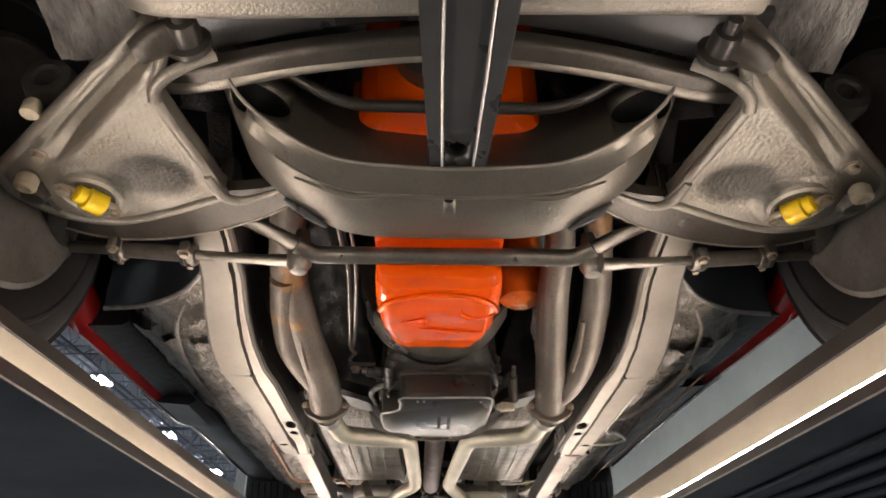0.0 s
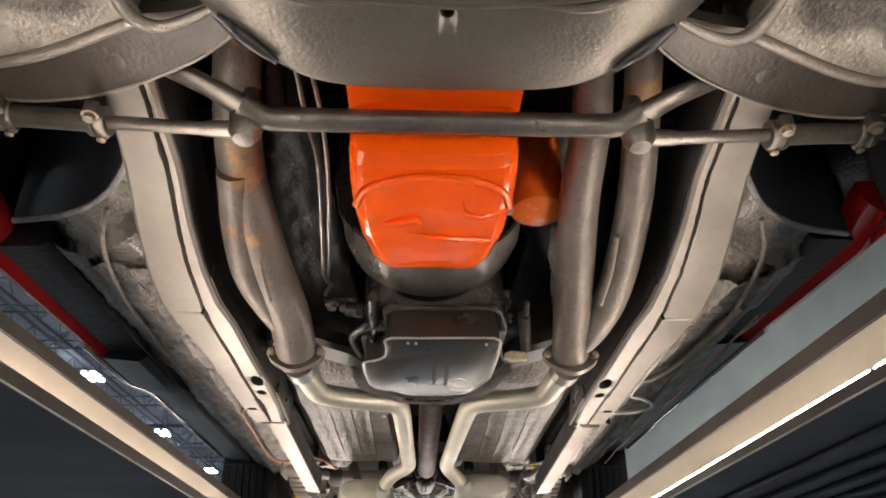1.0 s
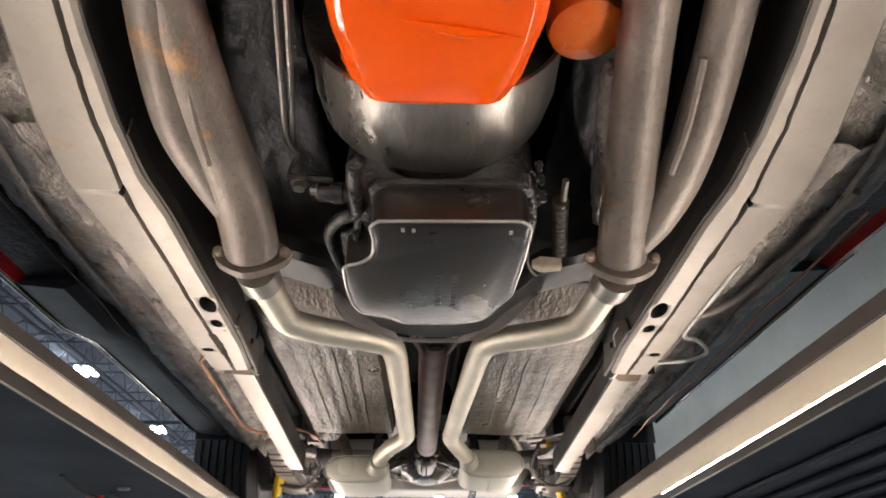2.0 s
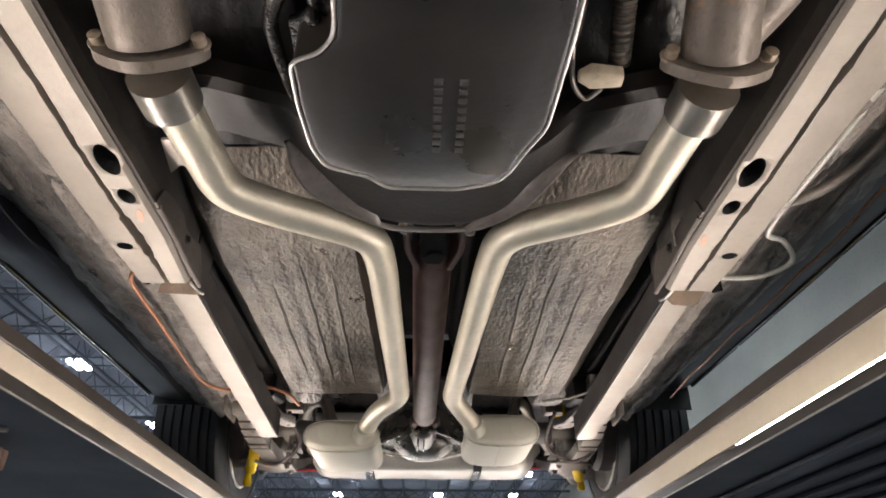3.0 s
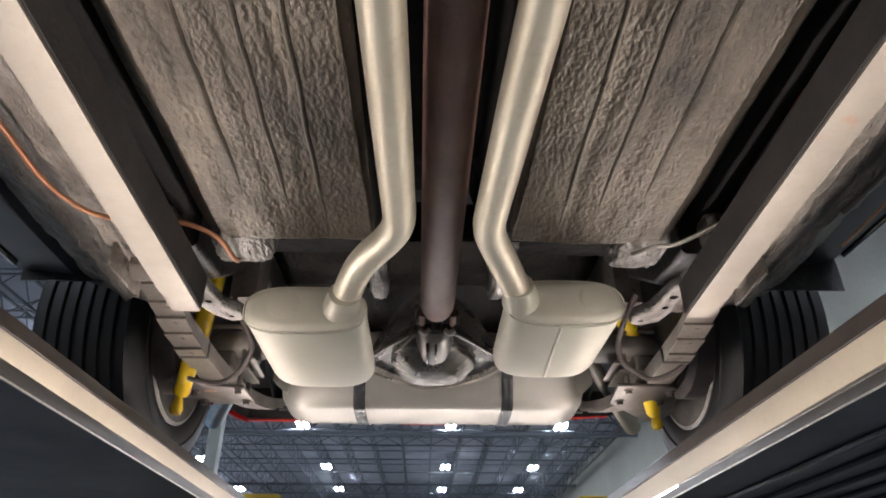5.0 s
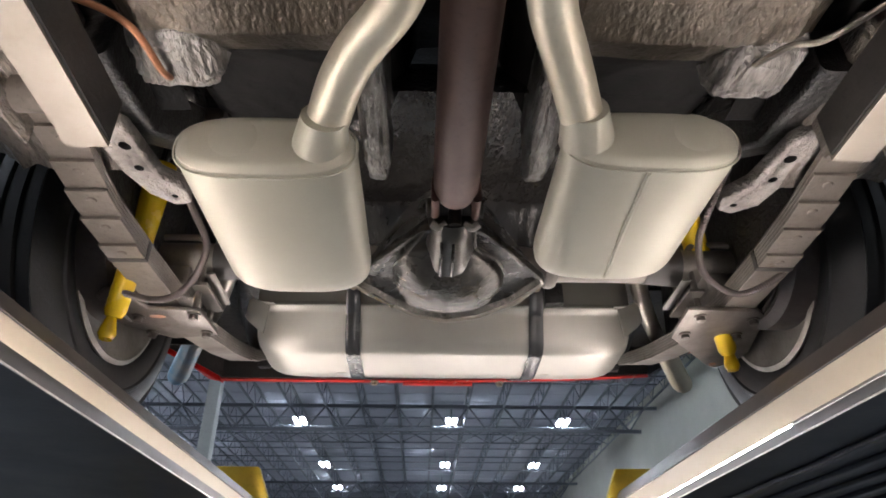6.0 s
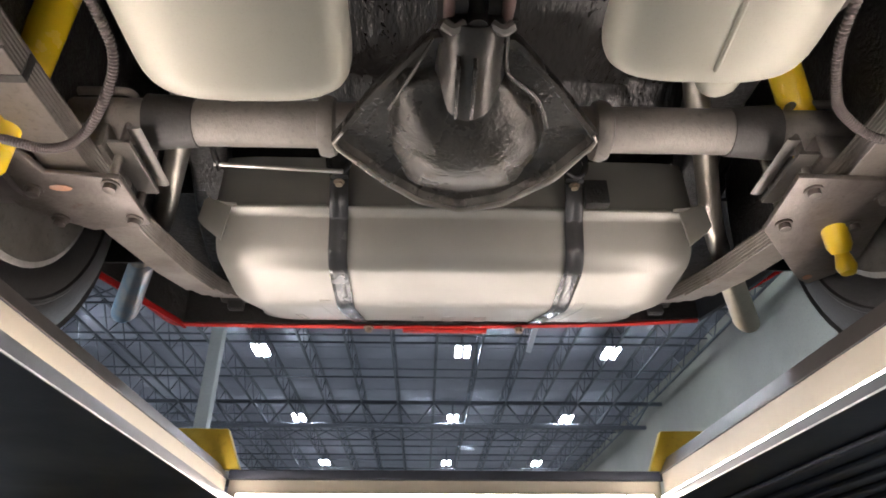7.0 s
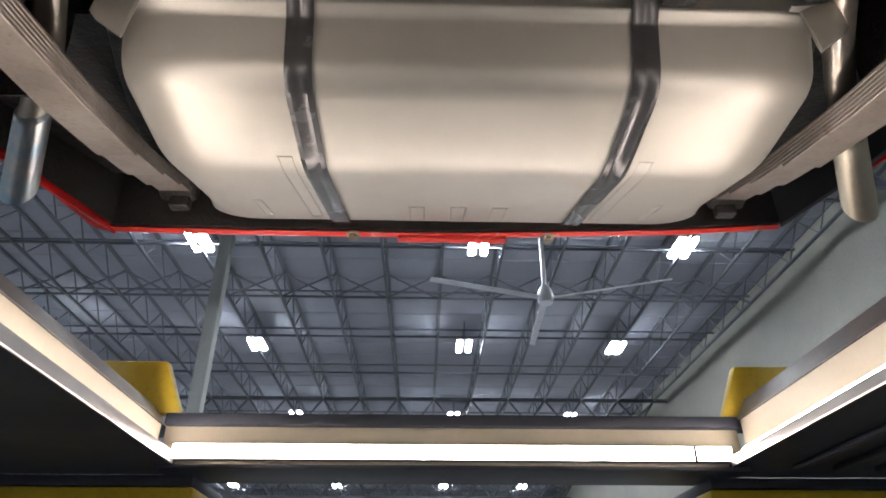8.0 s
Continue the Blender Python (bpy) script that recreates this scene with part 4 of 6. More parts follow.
    part("pale_edge", smooth(tube([(s * x, eased(x, sx, rear) - 0.001, 2.1315) for x in xs_leg[2:-2]], 0.0026, 8)), M_arm, channel, "pale bright rear edge")
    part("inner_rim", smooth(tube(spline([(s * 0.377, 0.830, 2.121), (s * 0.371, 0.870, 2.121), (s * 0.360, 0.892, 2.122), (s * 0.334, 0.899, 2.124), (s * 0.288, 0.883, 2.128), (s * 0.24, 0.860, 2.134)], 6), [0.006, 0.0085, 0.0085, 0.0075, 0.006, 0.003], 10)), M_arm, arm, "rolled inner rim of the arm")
    # pivots, ball joint, bushings
    part("front_pivot", smooth(lathe([(0.006, -0.02), (0.018, -0.018), (0.020, -0.01), (0.020, 0.012), (0.030, 0.014), (0.030, 0.022), (0.006, 0.024)], (s * 0.345, 0.585, 2.165), "y", 20)), M_cast, arm)
    part("pivot_bolt", smooth(lathe([(0.004, -0.055), (0.010, -0.053), (0.010, -0.03), (0.012, -0.03), (0.012, 0.02)], (s * 0.345, 0.60, 2.165), "y", 12)), M_cast, arm)
    part("ball_joint", smooth(lathe([(0.004, -0.03), (0.016, -0.026), (0.024, -0.012), (0.026, 0.01), (0.02, 0.03)], (s * 0.645, 0.852, 2.115), "z", 20)), M_cast, arm)
    for x, y, z, r in ((0.640, 0.820, 2.098, 0.016), (0.575, 0.688, 2.125, 0.012))[:2 if s < 0 else 1]:
        part("bushing", smooth(lathe([(0.004, -0.012), (r * 0.6, -0.014), (r, -0.010), (r, 0.008), (r * 0.7, 0.014)], (s * x, y, z), "z", 18)), M_cream, arm, "cream rubber bushing")
    part("nut", bolt((s * 0.588, 0.752, 2.098), 0.008, 0.010), M_bolt, arm)
    # yellow shock absorber end
    bar = Vector((s * 0.575, 0.838, 2.094)), Vector((s * 0.548, 0.878, 2.096))
    shock = part("shock_absorber", smooth(tube([bar[0] + (bar[1] - bar[0]) * k for k in (0, 0.05, 0.3, 0.34, 0.95, 1.0)], [0.010, 0.014, 0.014, 0.019, 0.020, 0.016], 18)), M_yellow, car, "yellow shock absorber lower mount")
    part("mount_bar", smooth(tube([bar[0] + Vector((s * 0.018, -0.012, 0.004)), bar[1] + Vector((-s * 0.016, 0.014, 0.004))], 0.006, 10)), M_bolt, shock)
    part("mount_bolt", bolt(bar[0] + Vector((s * 0.012, -0.010, 0.0)), 0.009, 0.010), M_bolt, shock, "zinc mounting bolt")
    part("mount_bolt", bolt(bar[1] + Vector((-s * 0.012, 0.018, 0.0)), 0.007, 0.008), M_bolt, shock, "zinc mounting bolt")


for s in (-1, 1):
    control_arm(s)
    part("fender_apron", rough_up(sheet(lambda x, y: (s * x, y, 2.255 - 0.10 * (x - 0.42) + 0.02 * math.sin(14 * y) + 0.006 * noise.noise(Vector((x, y, s)) * 15)), [0.38 + 0.01 * i for i in range(20)], [0.34 + 0.02 * i for i in range(19)], 0.004), 0.004, 40), M_lump, car, "rough grey undercoated inner fender apron")
    part("strut_eye", smooth(lathe([(0.016, 0.012), (0.016, -0.016), (0.022, -0.02), (0.034, -0.018), (0.038, 0), (0.034, 0.02), (0.012, 0.02)], (s * 0.585, 0.72, 2.20), "y", 20)), M_cast, car)

# steering linkage
link = part("centre_link", smooth(tube(filleted([(-0.266, 1.004, 2.103), (-0.237, 1.024, 2.094), (0.235, 1.024, 2.094), (0.264, 1.004, 2.103)], 0.02), 0.016, 16)), M_tube, car, "satin steel centre link")
for s in (-1, 1):
    part("link_joint", smooth(lathe([(0.004, -0.035), (0.014, -0.034), (0.022, -0.02), (0.024, 0.01), (0.016, 0.03), (0.012, 0.05)], (s * 0.263, 1.031, 2.097), "z", 18)), M_tube, link)
    rod = part("tie_rod", smooth(tube([(s * 0.263, 1.044, 2.091), (s * 0.319, 1.049, 2.097), (s * 0.329, 1.049, 2.097), (s * 0.455, 1.050, 2.106), (s * 0.70, 1.063, 2.130)], [0.013, 0.0115, 0.0095, 0.0095, 0.011], 12)), M_tube, car, "grey steel tie rod")
    part("adjuster_sleeve", smooth(tube([(s * 0.46, 1.0505, 2.1065), (s * 0.61, 1.058, 2.122)], 0.0150, 14)), M_tube, rod)
    for x in (0.468, 0.60):
        c = Vector((s * x, 1.0505 + 0.05 * (x - 0.46), 2.1065 + 0.10 * (x - 0.46)))
        part("clamp", smooth(lathe([(0.014, -0.013), (0.0195, -0.013), (0.021, -0.010), (0.021, -0.004), (0.0175, -0.002), (0.0175, 0.002), (0.021, 0.004), (0.021, 0.010), (0.0195, 0.013), (0.014, 0.013)], c, "x", 18)), M_tube, rod)
        ear = part("clamp_ear", bevelled(box(c.x - 0.009, c.x + 0.009, c.y - 0.034, c.y - 0.014, c.z - 0.010, c.z + 0.010, 0), 0.004), M_tube, rod)
        part("clamp_bolt", bolt((c.x, c.y - 0.025, c.z - 0.010), 0.0075, 0.009), M_bolt, ear)
        part("clamp_nut", bolt((c.x, c.y + 0.016, c.z - 0.008), 0.006, 0.012), M_bolt, ear)
    part("rod_end", smooth(lathe([(0.004, -0.03), (0.016, -0.028), (0.022, -0.012), (0.022, 0.012), (0.012, 0.03)], (s * 0.715, 1.064, 2.130), "z", 18)), M_tube, rod)
    part("idler_arm" if s > 0 else "pitman_arm", smooth(tube(spline([(s * 0.263, 1.018, 2.107), (s * 0.315, 0.998, 2.128), (s * 0.385, 0.985, 2.158), (s * 0.43, 0.965, 2.165)], 5), [0.018, 0.015, 0.016, 0.019], 14, squash=0.8)), M_tube, car, "grey steering arm")
    part("arm_boss", smooth(lathe([(0.004, -0.03), (0.018, -0.028), (0.022, -0.01), (0.022, 0.05)], (s * 0.42, 0.975, 2.165), "z", 16)), M_cast, car)

# front frame rails: two welded halves with a dark ragged seam
RAIL = ((0.95, 0.385, 0.455, 2.145), (1.05, 0.393, 0.467, 2.135), (1.17, 0.400, 0.485, 2.12), (1.30, 0.418, 0.512, 2.10), (1.42, 0.425, 0.530, 2.077), (1.52, 0.422, 0.534, 2.058), (1.60, 0.408, 0.522, 2.046), (1.72, 0.398, 0.497, 2.027), (1.84, 0.388, 0.485, 2.012), (2.02, 0.390, 0.488, 2.010), (2.16, 0.402, 0.486, 2.010))
ry = [r[0] for r in RAIL]


def rail_at(y, k):
    return lerp(y, ry, [r[k] for r in RAIL])


def rail_half(s, inner):
    rings = []
    for i in range(150):
        y = 0.95 + 1.21 * i / 149
        a, b, z = rail_at(y, 1), rail_at(y, 2), rail_at(y, 3)
        m = a + (b - a) * lerp(y, [1.0, 1.2, 1.45, 1.52, 1.58, 1.84, 2.1], [0.22, 0.22, 0.26, 0.29, 0.38, 0.47, 0.42]) + 0.0020 * noise.noise(Vector((y * 9, s, 0))) + 0.0022 * noise.noise(Vector((y * 55, s, 2)))
        g = 0.0028 + 0.0030 * max(0, noise.noise(Vector((y * 17, s, 5)))) + 0.0022 * max(0, noise.noise(Vector((y * 75, s, 9)))) + ((0.004 if 1.96 < y < 2.07 else 0.0) if s < 0 else -0.0006)
        lo, hi = (a, m - g) if inner else (m + g, b)
        h = 0.11
        pts = [(lo, z + h), (lo, z + 0.006), (lo + (0.006 if inner else 0.001), z), (hi - (0.001 if inner else 0.006), z), (hi, z + 0.006), (hi, z + h)]
        rings.append([(s * x, y, q) for x, q in pts])
    return loft(rings, True, True, None, False)


for s in (-1, 1):
    X = lambda a, b: (min(s * a, s * b), max(s * a, s * b))
    rail = part("frame_rail", rail_half(s, True), M_rail, car, "bare steel front frame rail with a dark seam")
    outer = part("outer_half", rail_half(s, False), M_rail, rail)
    # Black block stands for the shade inside the hollow rail.
    part("hollow_filler", smooth(loft([[(s * (rail_at(y, 1) + 0.012), y, rail_at(y, 3) + 0.03), (s * (rail_at(y, 2) - 0.012), y, rail_at(y, 3) + 0.03), (s * (rail_at(y, 2) - 0.012), y, rail_at(y, 3) + 0.09), (s * (rail_at(y, 1) + 0.012), y, rail_at(y, 3) + 0.09)] for y in (0.96, 1.17, 1.3, 1.42, 1.52, 1.6, 1.72, 1.84, 2.02, 2.12)])), M_brace, rail)
    cyl = lambda x, y, rx, ry_: loft([[(s * x + rx * math.cos(t), y + ry_ * math.sin(t), z) for t in (2 * math.pi * k / 20 for k in range(20))] for z in (1.98, 2.112)])
    cut(rail, [cyl(0.407, 1.835, 0.014, 0.028), cyl(0.411, 1.91, 0.011, 0.017)])
    cut(outer, [cyl(0.462, 2.04, 0.012, 0.010), cyl(0.455, 1.55, 0.009, 0.007)])
    # inner side plates in a darker tone for the rail's shade, and the body mount bracket
    part("side_plate", smooth(loft([[(s * (rail_at(y, 1) - d), y, rail_at(y, 3) + h) for d, h in ((0.0005, 0.007), (0.0025, 0.009), (0.0025, 0.125), (0.0005, 0.125))] for y in (0.96, 1.05, 1.17, 1.3, 1.42, 1.52, 1.6, 1.72, 1.84, 2.02, 2.15)])), M_railside, rail, "inner side of the rail, darkened as steel in shade")
    # Flange tone stands for the half-shaded lower side of the bare rail.
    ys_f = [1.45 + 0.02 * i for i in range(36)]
    part("side_flange", smooth(loft([[(s * (rail_at(y, 1) - d), y, rail_at(y, 3) + h) for d, h in ((0.0028, 0.006), (0.0052, 0.008), (0.0052, 0.034 + 0.003 * noise.noise(Vector((y * 14, s, 3)))), (0.0028, 0.036))] for y in ys_f])), M_flange, rail, "inner flange of the rail, toned as half-shaded steel")
    shape = [(1.93, 2.016, 0), (1.945, 2.050, 0), (1.985, 2.061, 0), (2.045, 2.070 if s < 0 else 2.088, 0), (2.06, 2.058, 0), (2.10, 2.062, 0), (2.145, 2.078, 0), (2.178, 2.050, 0), (2.19, 2.018, 0)]
    bracket = part("mount_bracket", prism([(p.x, p.y) for p in filleted(shape, 0.012, 4)], s * 0.3790, s * 0.3825, 0.0012, "x"), M_flange, rail, "grey-brown folded mount bracket")
    for v in bracket.data.vertices:
        # the plate follows the rail outwards
        v.co.x += s * 0.055 * (v.co.y - 1.93)
    part("fold", smooth(tube(spline([(s * 0.3815, 1.945, 2.018), (s * 0.3835, 2.0, 2.019), (s * 0.389, 2.10, 2.017), (s * 0.394, 2.185, 2.019)], 6), 0.0042, 8)), M_flange, bracket)
    part("bracket_bolt", bolt((s * 0.3870, 2.075, 2.045), 0.006, s * 0.006, True, "x"), M_cast, bracket)
    if s > 0:
        part("torn_edge", smooth(tube([(0.3835, 2.045, 2.030), (0.380, 2.035, 2.050), (0.382, 2.005, 2.055)], 0.0018, 8)), M_edge, bracket, "bright torn metal edge")
    # open rail end with a slanted mouth; roof and inner wall coloured dark for shade
    ex = 0.015 if s > 0 else 0.0
    part("rail_end", loft([[(s * (x + ex), y, z) for x, z in ((0.402, 2.125), (0.402, 2.118), (0.482, 2.118), (0.482, zb), (0.486, zb), (0.486, 2.125))] for y, zb in ((2.1605, 2.012), (2.19, 2.022), (2.235, 2.075))], True, True, None, False), M_void, rail, "hollow end of the rail, blackened for its shade")
    part("end_side", loft([[(s * (x + ex), y, z) for x, z in ((0.398, 2.125), (0.398, zb), (0.4015, zb), (0.4015, 2.125))] for y, zb in ((2.1605, 2.012), (2.20, 2.016), (2.225, 2.024), (2.235, 2.045))], True, True, None, False), M_railside, rail, "inner wall of the rail end, darkened for shade")
    part("cut_edge", smooth(tube([(s * (0.3998 + ex), 2.1605, 2.0115), (s * (0.3998 + ex), 2.20, 2.0155), (s * (0.3998 + ex), 2.226, 2.024)], 0.0024, 8)), M_edge, rail, "bright cut edge")
    if s < 0:
        tongue = [(0.403, 2.163), (0.436, 2.163), (0.4815, 2.231), (0.403, 2.234)]
    else:
        tongue = [(0.403, 2.166), (0.443, 2.164), (0.456, 2.196), (0.481, 2.218), (0.474, 2.238), (0.455, 2.247), (0.428, 2.243), (0.408, 2.226)]
    tongue_z = lambda y: lerp(y, [2.163, 2.235], [2.082, 2.024])
    bm = loft([[(s * (x + ex), y, tongue_z(y) + h) for x, y in tongue] for h in (0.0, 0.003)], True, True, None, False)
    part("mouth_plate", bm, M_rust, rail, "rust-brown tongue inside the rail end")
    # subframe connector
    cx = lambda y: ex + lerp(y, [2.14, 2.4, 3.06], [0.440, 0.438, 0.442])
    part("frame_connector", bevelled(loft([[(s * (cx(y) + a), y, z + b) for a, b in ((-0.024, -0.03), (0.024, -0.03), (0.024, 0.035), (-0.024, 0.035))] for y, z in ((2.234, 2.060), (2.3, 2.056), (3.06, 2.018))], True, True, None, False), 0.003), M_rail, car, "bare steel box tube frame connector")
    # Darker strip for the shaded inner side of the bare connector.
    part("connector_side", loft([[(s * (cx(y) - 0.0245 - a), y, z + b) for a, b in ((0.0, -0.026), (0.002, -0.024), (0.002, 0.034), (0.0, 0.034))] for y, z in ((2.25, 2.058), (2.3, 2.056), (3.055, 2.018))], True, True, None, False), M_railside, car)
    part("mount_stub", box(*X(0.30, 0.36), 1.72, 1.80, 2.06, 2.11, 0.006), M_railside, car)
    mx, my = (0.4085, 1.955) if s < 0 else (0.4045, 1.995)
    part("paint_mark", smooth(loft([[(s * (mx + 0.0045 * math.cos(t) + 0.25 * 0.016 * math.sin(t)), my + 0.016 * math.sin(t), z) for t in (2 * math.pi * k / 14 for k in range(14))] for z in (2.0092, 2.0102)])), M_mark, rail, "faded orange paint mark")

# engine and oil pan
engine = part("engine_block", box(-0.125, 0.110, 0.90, 1.40, 2.19, 2.62, 0.02), M_void, car, "dark engine block above the pan")
part("timing_cover", smooth(loft([[(x, y, 2.354 + b) for x, b in rr(w, h, 0.03)] for y, w, h in ((0.80, 0.24, 0.24), (0.83, 0.30, 0.30), (0.90, 0.32, 0.32))])), M_orange, engine, "orange front cover of the engine")
part("balancer", smooth(lathe([(0.02, -0.02), (0.07, -0.02), (0.085, -0.012), (0.085, 0.02), (0.02, 0.025)], (-0.01, 0.78, 2.36), "y", 32)), M_cast, engine)
part("front_pan", smooth(loft([[(-0.01 + x, y, z + b) for x, b in rr(w, 0.10, 0.03)] for y, w, z in ((0.865, 0.27, 2.325), (0.90, 0.285, 2.318), (1.02, 0.285, 2.30))])), M_orange, engine, "orange shallow front of the oil pan")
for s in (-1, 1):
    part("pan_bolts", smooth(tube([(-0.01 + s * 0.152, 0.87, 2.36), (-0.01 + s * 0.152, 0.87, 2.27)], 0.007, 8)), M_filter, engine)
    part("inner_header", smooth(tube(spline([(s * 0.21, 0.95, 2.45), (s * 0.26, 1.0, 2.35), (s * 0.27, 1.15, 2.24)], 6), 0.022, 12)), M_under, engine)


def pan_ring(y, w, z, top, r=0.03, dx=0.0):
    return [(-0.012 + dx + x, y, (z + top) / 2 + b) for x, b in rr(w, top - z, r, 5)]


pan = part("oil_pan", smooth(loft([pan_ring(0.93, 0.225, 2.150, 2.22), pan_ring(1.030, 0.226, 2.140, 2.22), pan_ring(1.048, 0.230, 2.100, 2.20), pan_ring(1.056, 0.232, 2.066, 2.20), pan_ring(1.066, 0.234, 2.048, 2.20), pan_ring(1.082, 0.236, 2.039, 2.20), pan_ring(1.11, 0.238, 2.035, 2.20), pan_ring(1.16, 0.238, 2.034, 2.20),
                                   pan_ring(1.24, 0.228, 2.036, 2.20), pan_ring(1.31, 0.206, 2.040, 2.20), pan_ring(1.343, 0.180, 2.046, 2.19), pan_ring(1.357, 0.150, 2.056, 2.19), pan_ring(1.363, 0.12, 2.085, 2.18)])), M_orange, car, "glossy orange dented oil pan")
dented = bmesh.new()
dented.from_mesh(pan.data)
bmesh.ops.subdivide_edges(dented, edges=dented.edges[:], cuts=8, use_grid_fill=True)
for v in dented.verts:
    if v.co.z < 2.12:
        q = v.co
        v.co.z += 0.005 * abs(noise.noise(q * 15)) + 0.0022 * noise.noise(q * 30) + 0.002 * smoothstep(q.y, 1.05, 1.10)
smooth(dented).to_mesh(pan.data)
dented.free()
arc = spline([(-0.124, 1.150, 2.046), (-0.105, 1.098, 2.036), (-0.06, 1.078, 2.038), (-0.012, 1.073, 2.040), (0.045, 1.078, 2.038), (0.085, 1.100, 2.036), (0.101, 1.150, 2.046)], 8)
part("pressed_edge", smooth(tube(arc, 0.0060, 10)), M_orange, pan)
part("pressed_edge", smooth(tube(spline([(-0.05, 1.212, 2.036), (0.012, 1.226, 2.036), (0.080, 1.234, 2.038)], 8), [0.001, 0.0055, 0.001], 8)), M_orange, pan, "dented ridge")
part("dent", smooth(tube(spline([(-0.085, 1.185, 2.036), (-0.06, 1.182, 2.0355), (-0.04, 1.175, 2.0355), (-0.028, 1.185, 2.035)], 8), [0.001, 0.006, 0.006, 0.001], 8)), M_orange, pan)
part("dent", smooth(tube(spline([(0.03, 1.125, 2.036), (0.034, 1.150, 2.0355), (0.055, 1.165, 2.036), (0.085, 1.155, 2.038), (0.101, 1.150, 2.042)], 8), [0.001, 0.0055, 0.0045, 0.001], 8)), M_orange, pan)
part("pan_rail", smooth(loft([[(-0.012 + x, y, z) for x, z in ((-w, 2.135), (w, 2.135), (w, 2.142), (-w, 2.142))] for y, w in ((0.94, 0.119), (1.36, 0.119), (1.385, 0.110))], True, True, None, False)), M_orange, pan)
part("drain_bolt", bolt((0.10, 1.20, 2.075), 0.009, 0.012, False, "x"), M_bolt, pan)
filt = part("oil_filter", smooth(lathe([(0.004, -0.065), (0.036, -0.064), (0.047, -0.056), (0.050, -0.045), (0.050, 0.08), (0.053, 0.084), (0.053, 0.12)], (0.178, 1.325, 2.212), "z", 32)), M_filter, car, "amber orange spin-on oil filter")

# bellhousing and transmission
bell = []
for y, r, z0 in ((1.385, 0.185, 2.272), (1.40, 0.190, 2.272), (1.425, 0.190, 2.272), (1.45, 0.175, 2.262), (1.52, 0.150, 2.235), (1.56, 0.140, 2.22)):
    bell.append([(-0.01 + r * math.cos(a), y, z0 + r * math.sin(a)) for a in (2 * math.pi * k / 40 for k in range(40))])
part("bellhousing", smooth(loft(bell)), M_trans, car, "dark oily bellhousing")
part("dust_cover", smooth(loft([[(-0.01 + (r + 0.004 * math.cos(2 * radians(a - 270))) * math.cos(radians(a)), y, 2.272 + r * math.sin(radians(a))) for r, y in ((0.188, 1.372), (0.190, 1.445), (0.180, 1.520), (0.168, 1.548), (0.176, 1.552), (0.189, 1.524), (0.199, 1.447), (0.195, 1.370))] for a in range(212, 331, 3)])), M_dust, car, "bare grey dust cover below the flywheel")
case = part("transmission", rough_up(smooth(loft([[(0.0 + x, y, z + b) for x, b in rr(w, h, 0.05, 5)] for y, w, h, z in ((1.50, 0.20, 0.12, 2.21), (1.542, 0.24, 0.16, 2.18), (1.556, 0.275, 0.22, 2.153), (1.58, 0.29, 0.24, 2.15), (1.62, 0.28, 0.23, 2.15), (1.78, 0.26, 0.22, 2.15), (1.86, 0.20, 0.18, 2.16), (1.96, 0.12, 0.12, 2.14), (2.05, 0.09, 0.09, 2.12))])), 0.004, 30), M_trans, car, "oily dark transmission case")
for i in range(26):
    random.seed(400 + i)
    s = random.choice((-1, 1))
    w = random.uniform(0.004, 0.010)
    p = Vector((s * random.uniform(0.118, 0.150), random.uniform(1.50, 1.67 if s < 0 else 1.61), random.uniform(2.02, 2.12)))
    if i % 6:
        bm = bmesh.new()
        bmesh.ops.create_icosphere(bm, subdivisions=2, radius=1, matrix=Matrix.Translation(p) @ Euler((i, 2 * i, 3 * i)).to_matrix().to_4x4() @ Matrix.Diagonal((w, w * random.uniform(0.5, 1.6), w * random.uniform(0.5, 1.3), 1)))
        bm.normal_update()
        part("casting_boss", smooth(rough_up(bm, 0.007, 70)), M_trans, case)
    else:
        part("case_bolt", bolt(p, w * 0.5, 0.014), M_trans, case)
PAN = [(-0.085, 1.512), (0.112, 1.506), (0.126, 1.52), (0.128, 1.60), (0.124, 1.725), (0.105, 1.765), (0.092, 1.80), (0.076, 1.820), (0.03, 1.833), (-0.059, 1.833), (-0.080, 1.812), (-0.130, 1.796), (-0.142, 1.765), (-0.147, 1.70), (-0.146, 1.64), (-0.115, 1.628), (-0.098, 1.605), (-0.094, 1.56), (-0.098, 1.525)]
PAN = [(x, y if y < 1.70 else 1.70 + 1.11 * (y - 1.70)) for x, y in PAN]
tp = part("transmission_pan", prism([(0.012 + (x - 0.012) * 0.985, 1.665 + (y - 1.665) * 0.985) for x, y in PAN], 1.986, 2.06, 0.006), M_tpan, car, "glossy black transmission pan")
ring = [Vector((x, y, 1.9885)) for x, y in PAN]
# Bright tube stands for the lit rim of the black pan.
part("pan_edge", smooth(tube([*filleted([*ring, ring[0]], 0.012, 3)], 0.0024, 8)), M_edge, tp, "pan edge, bright for the light on its rim")
part("pan_flange", prism([(0.012 + (x - 0.012) * 1.05, 1.665 + (y - 1.665) * 1.05) for x, y in PAN], 2.045, 2.056, 0.002), M_trans, tp)
for x, y in ((-0.052, 1.528), (-0.037, 1.528), (0.098, 1.53)):
    part("mark", box(x - 0.0025, x + 0.0025, y - 0.004, y + 0.004, 1.9838, 1.986, 0.0005), M_edge, tp)
for k in range(2):
    for j in range(9):
        part("stamped_bar", box(-0.003 + 0.026 * k, 0.006 + 0.026 * k, 1.655 + 0.0135 * j, 1.663 + 0.0135 * j, 1.9846, 1.986, 0.0003), M_railside, tp)
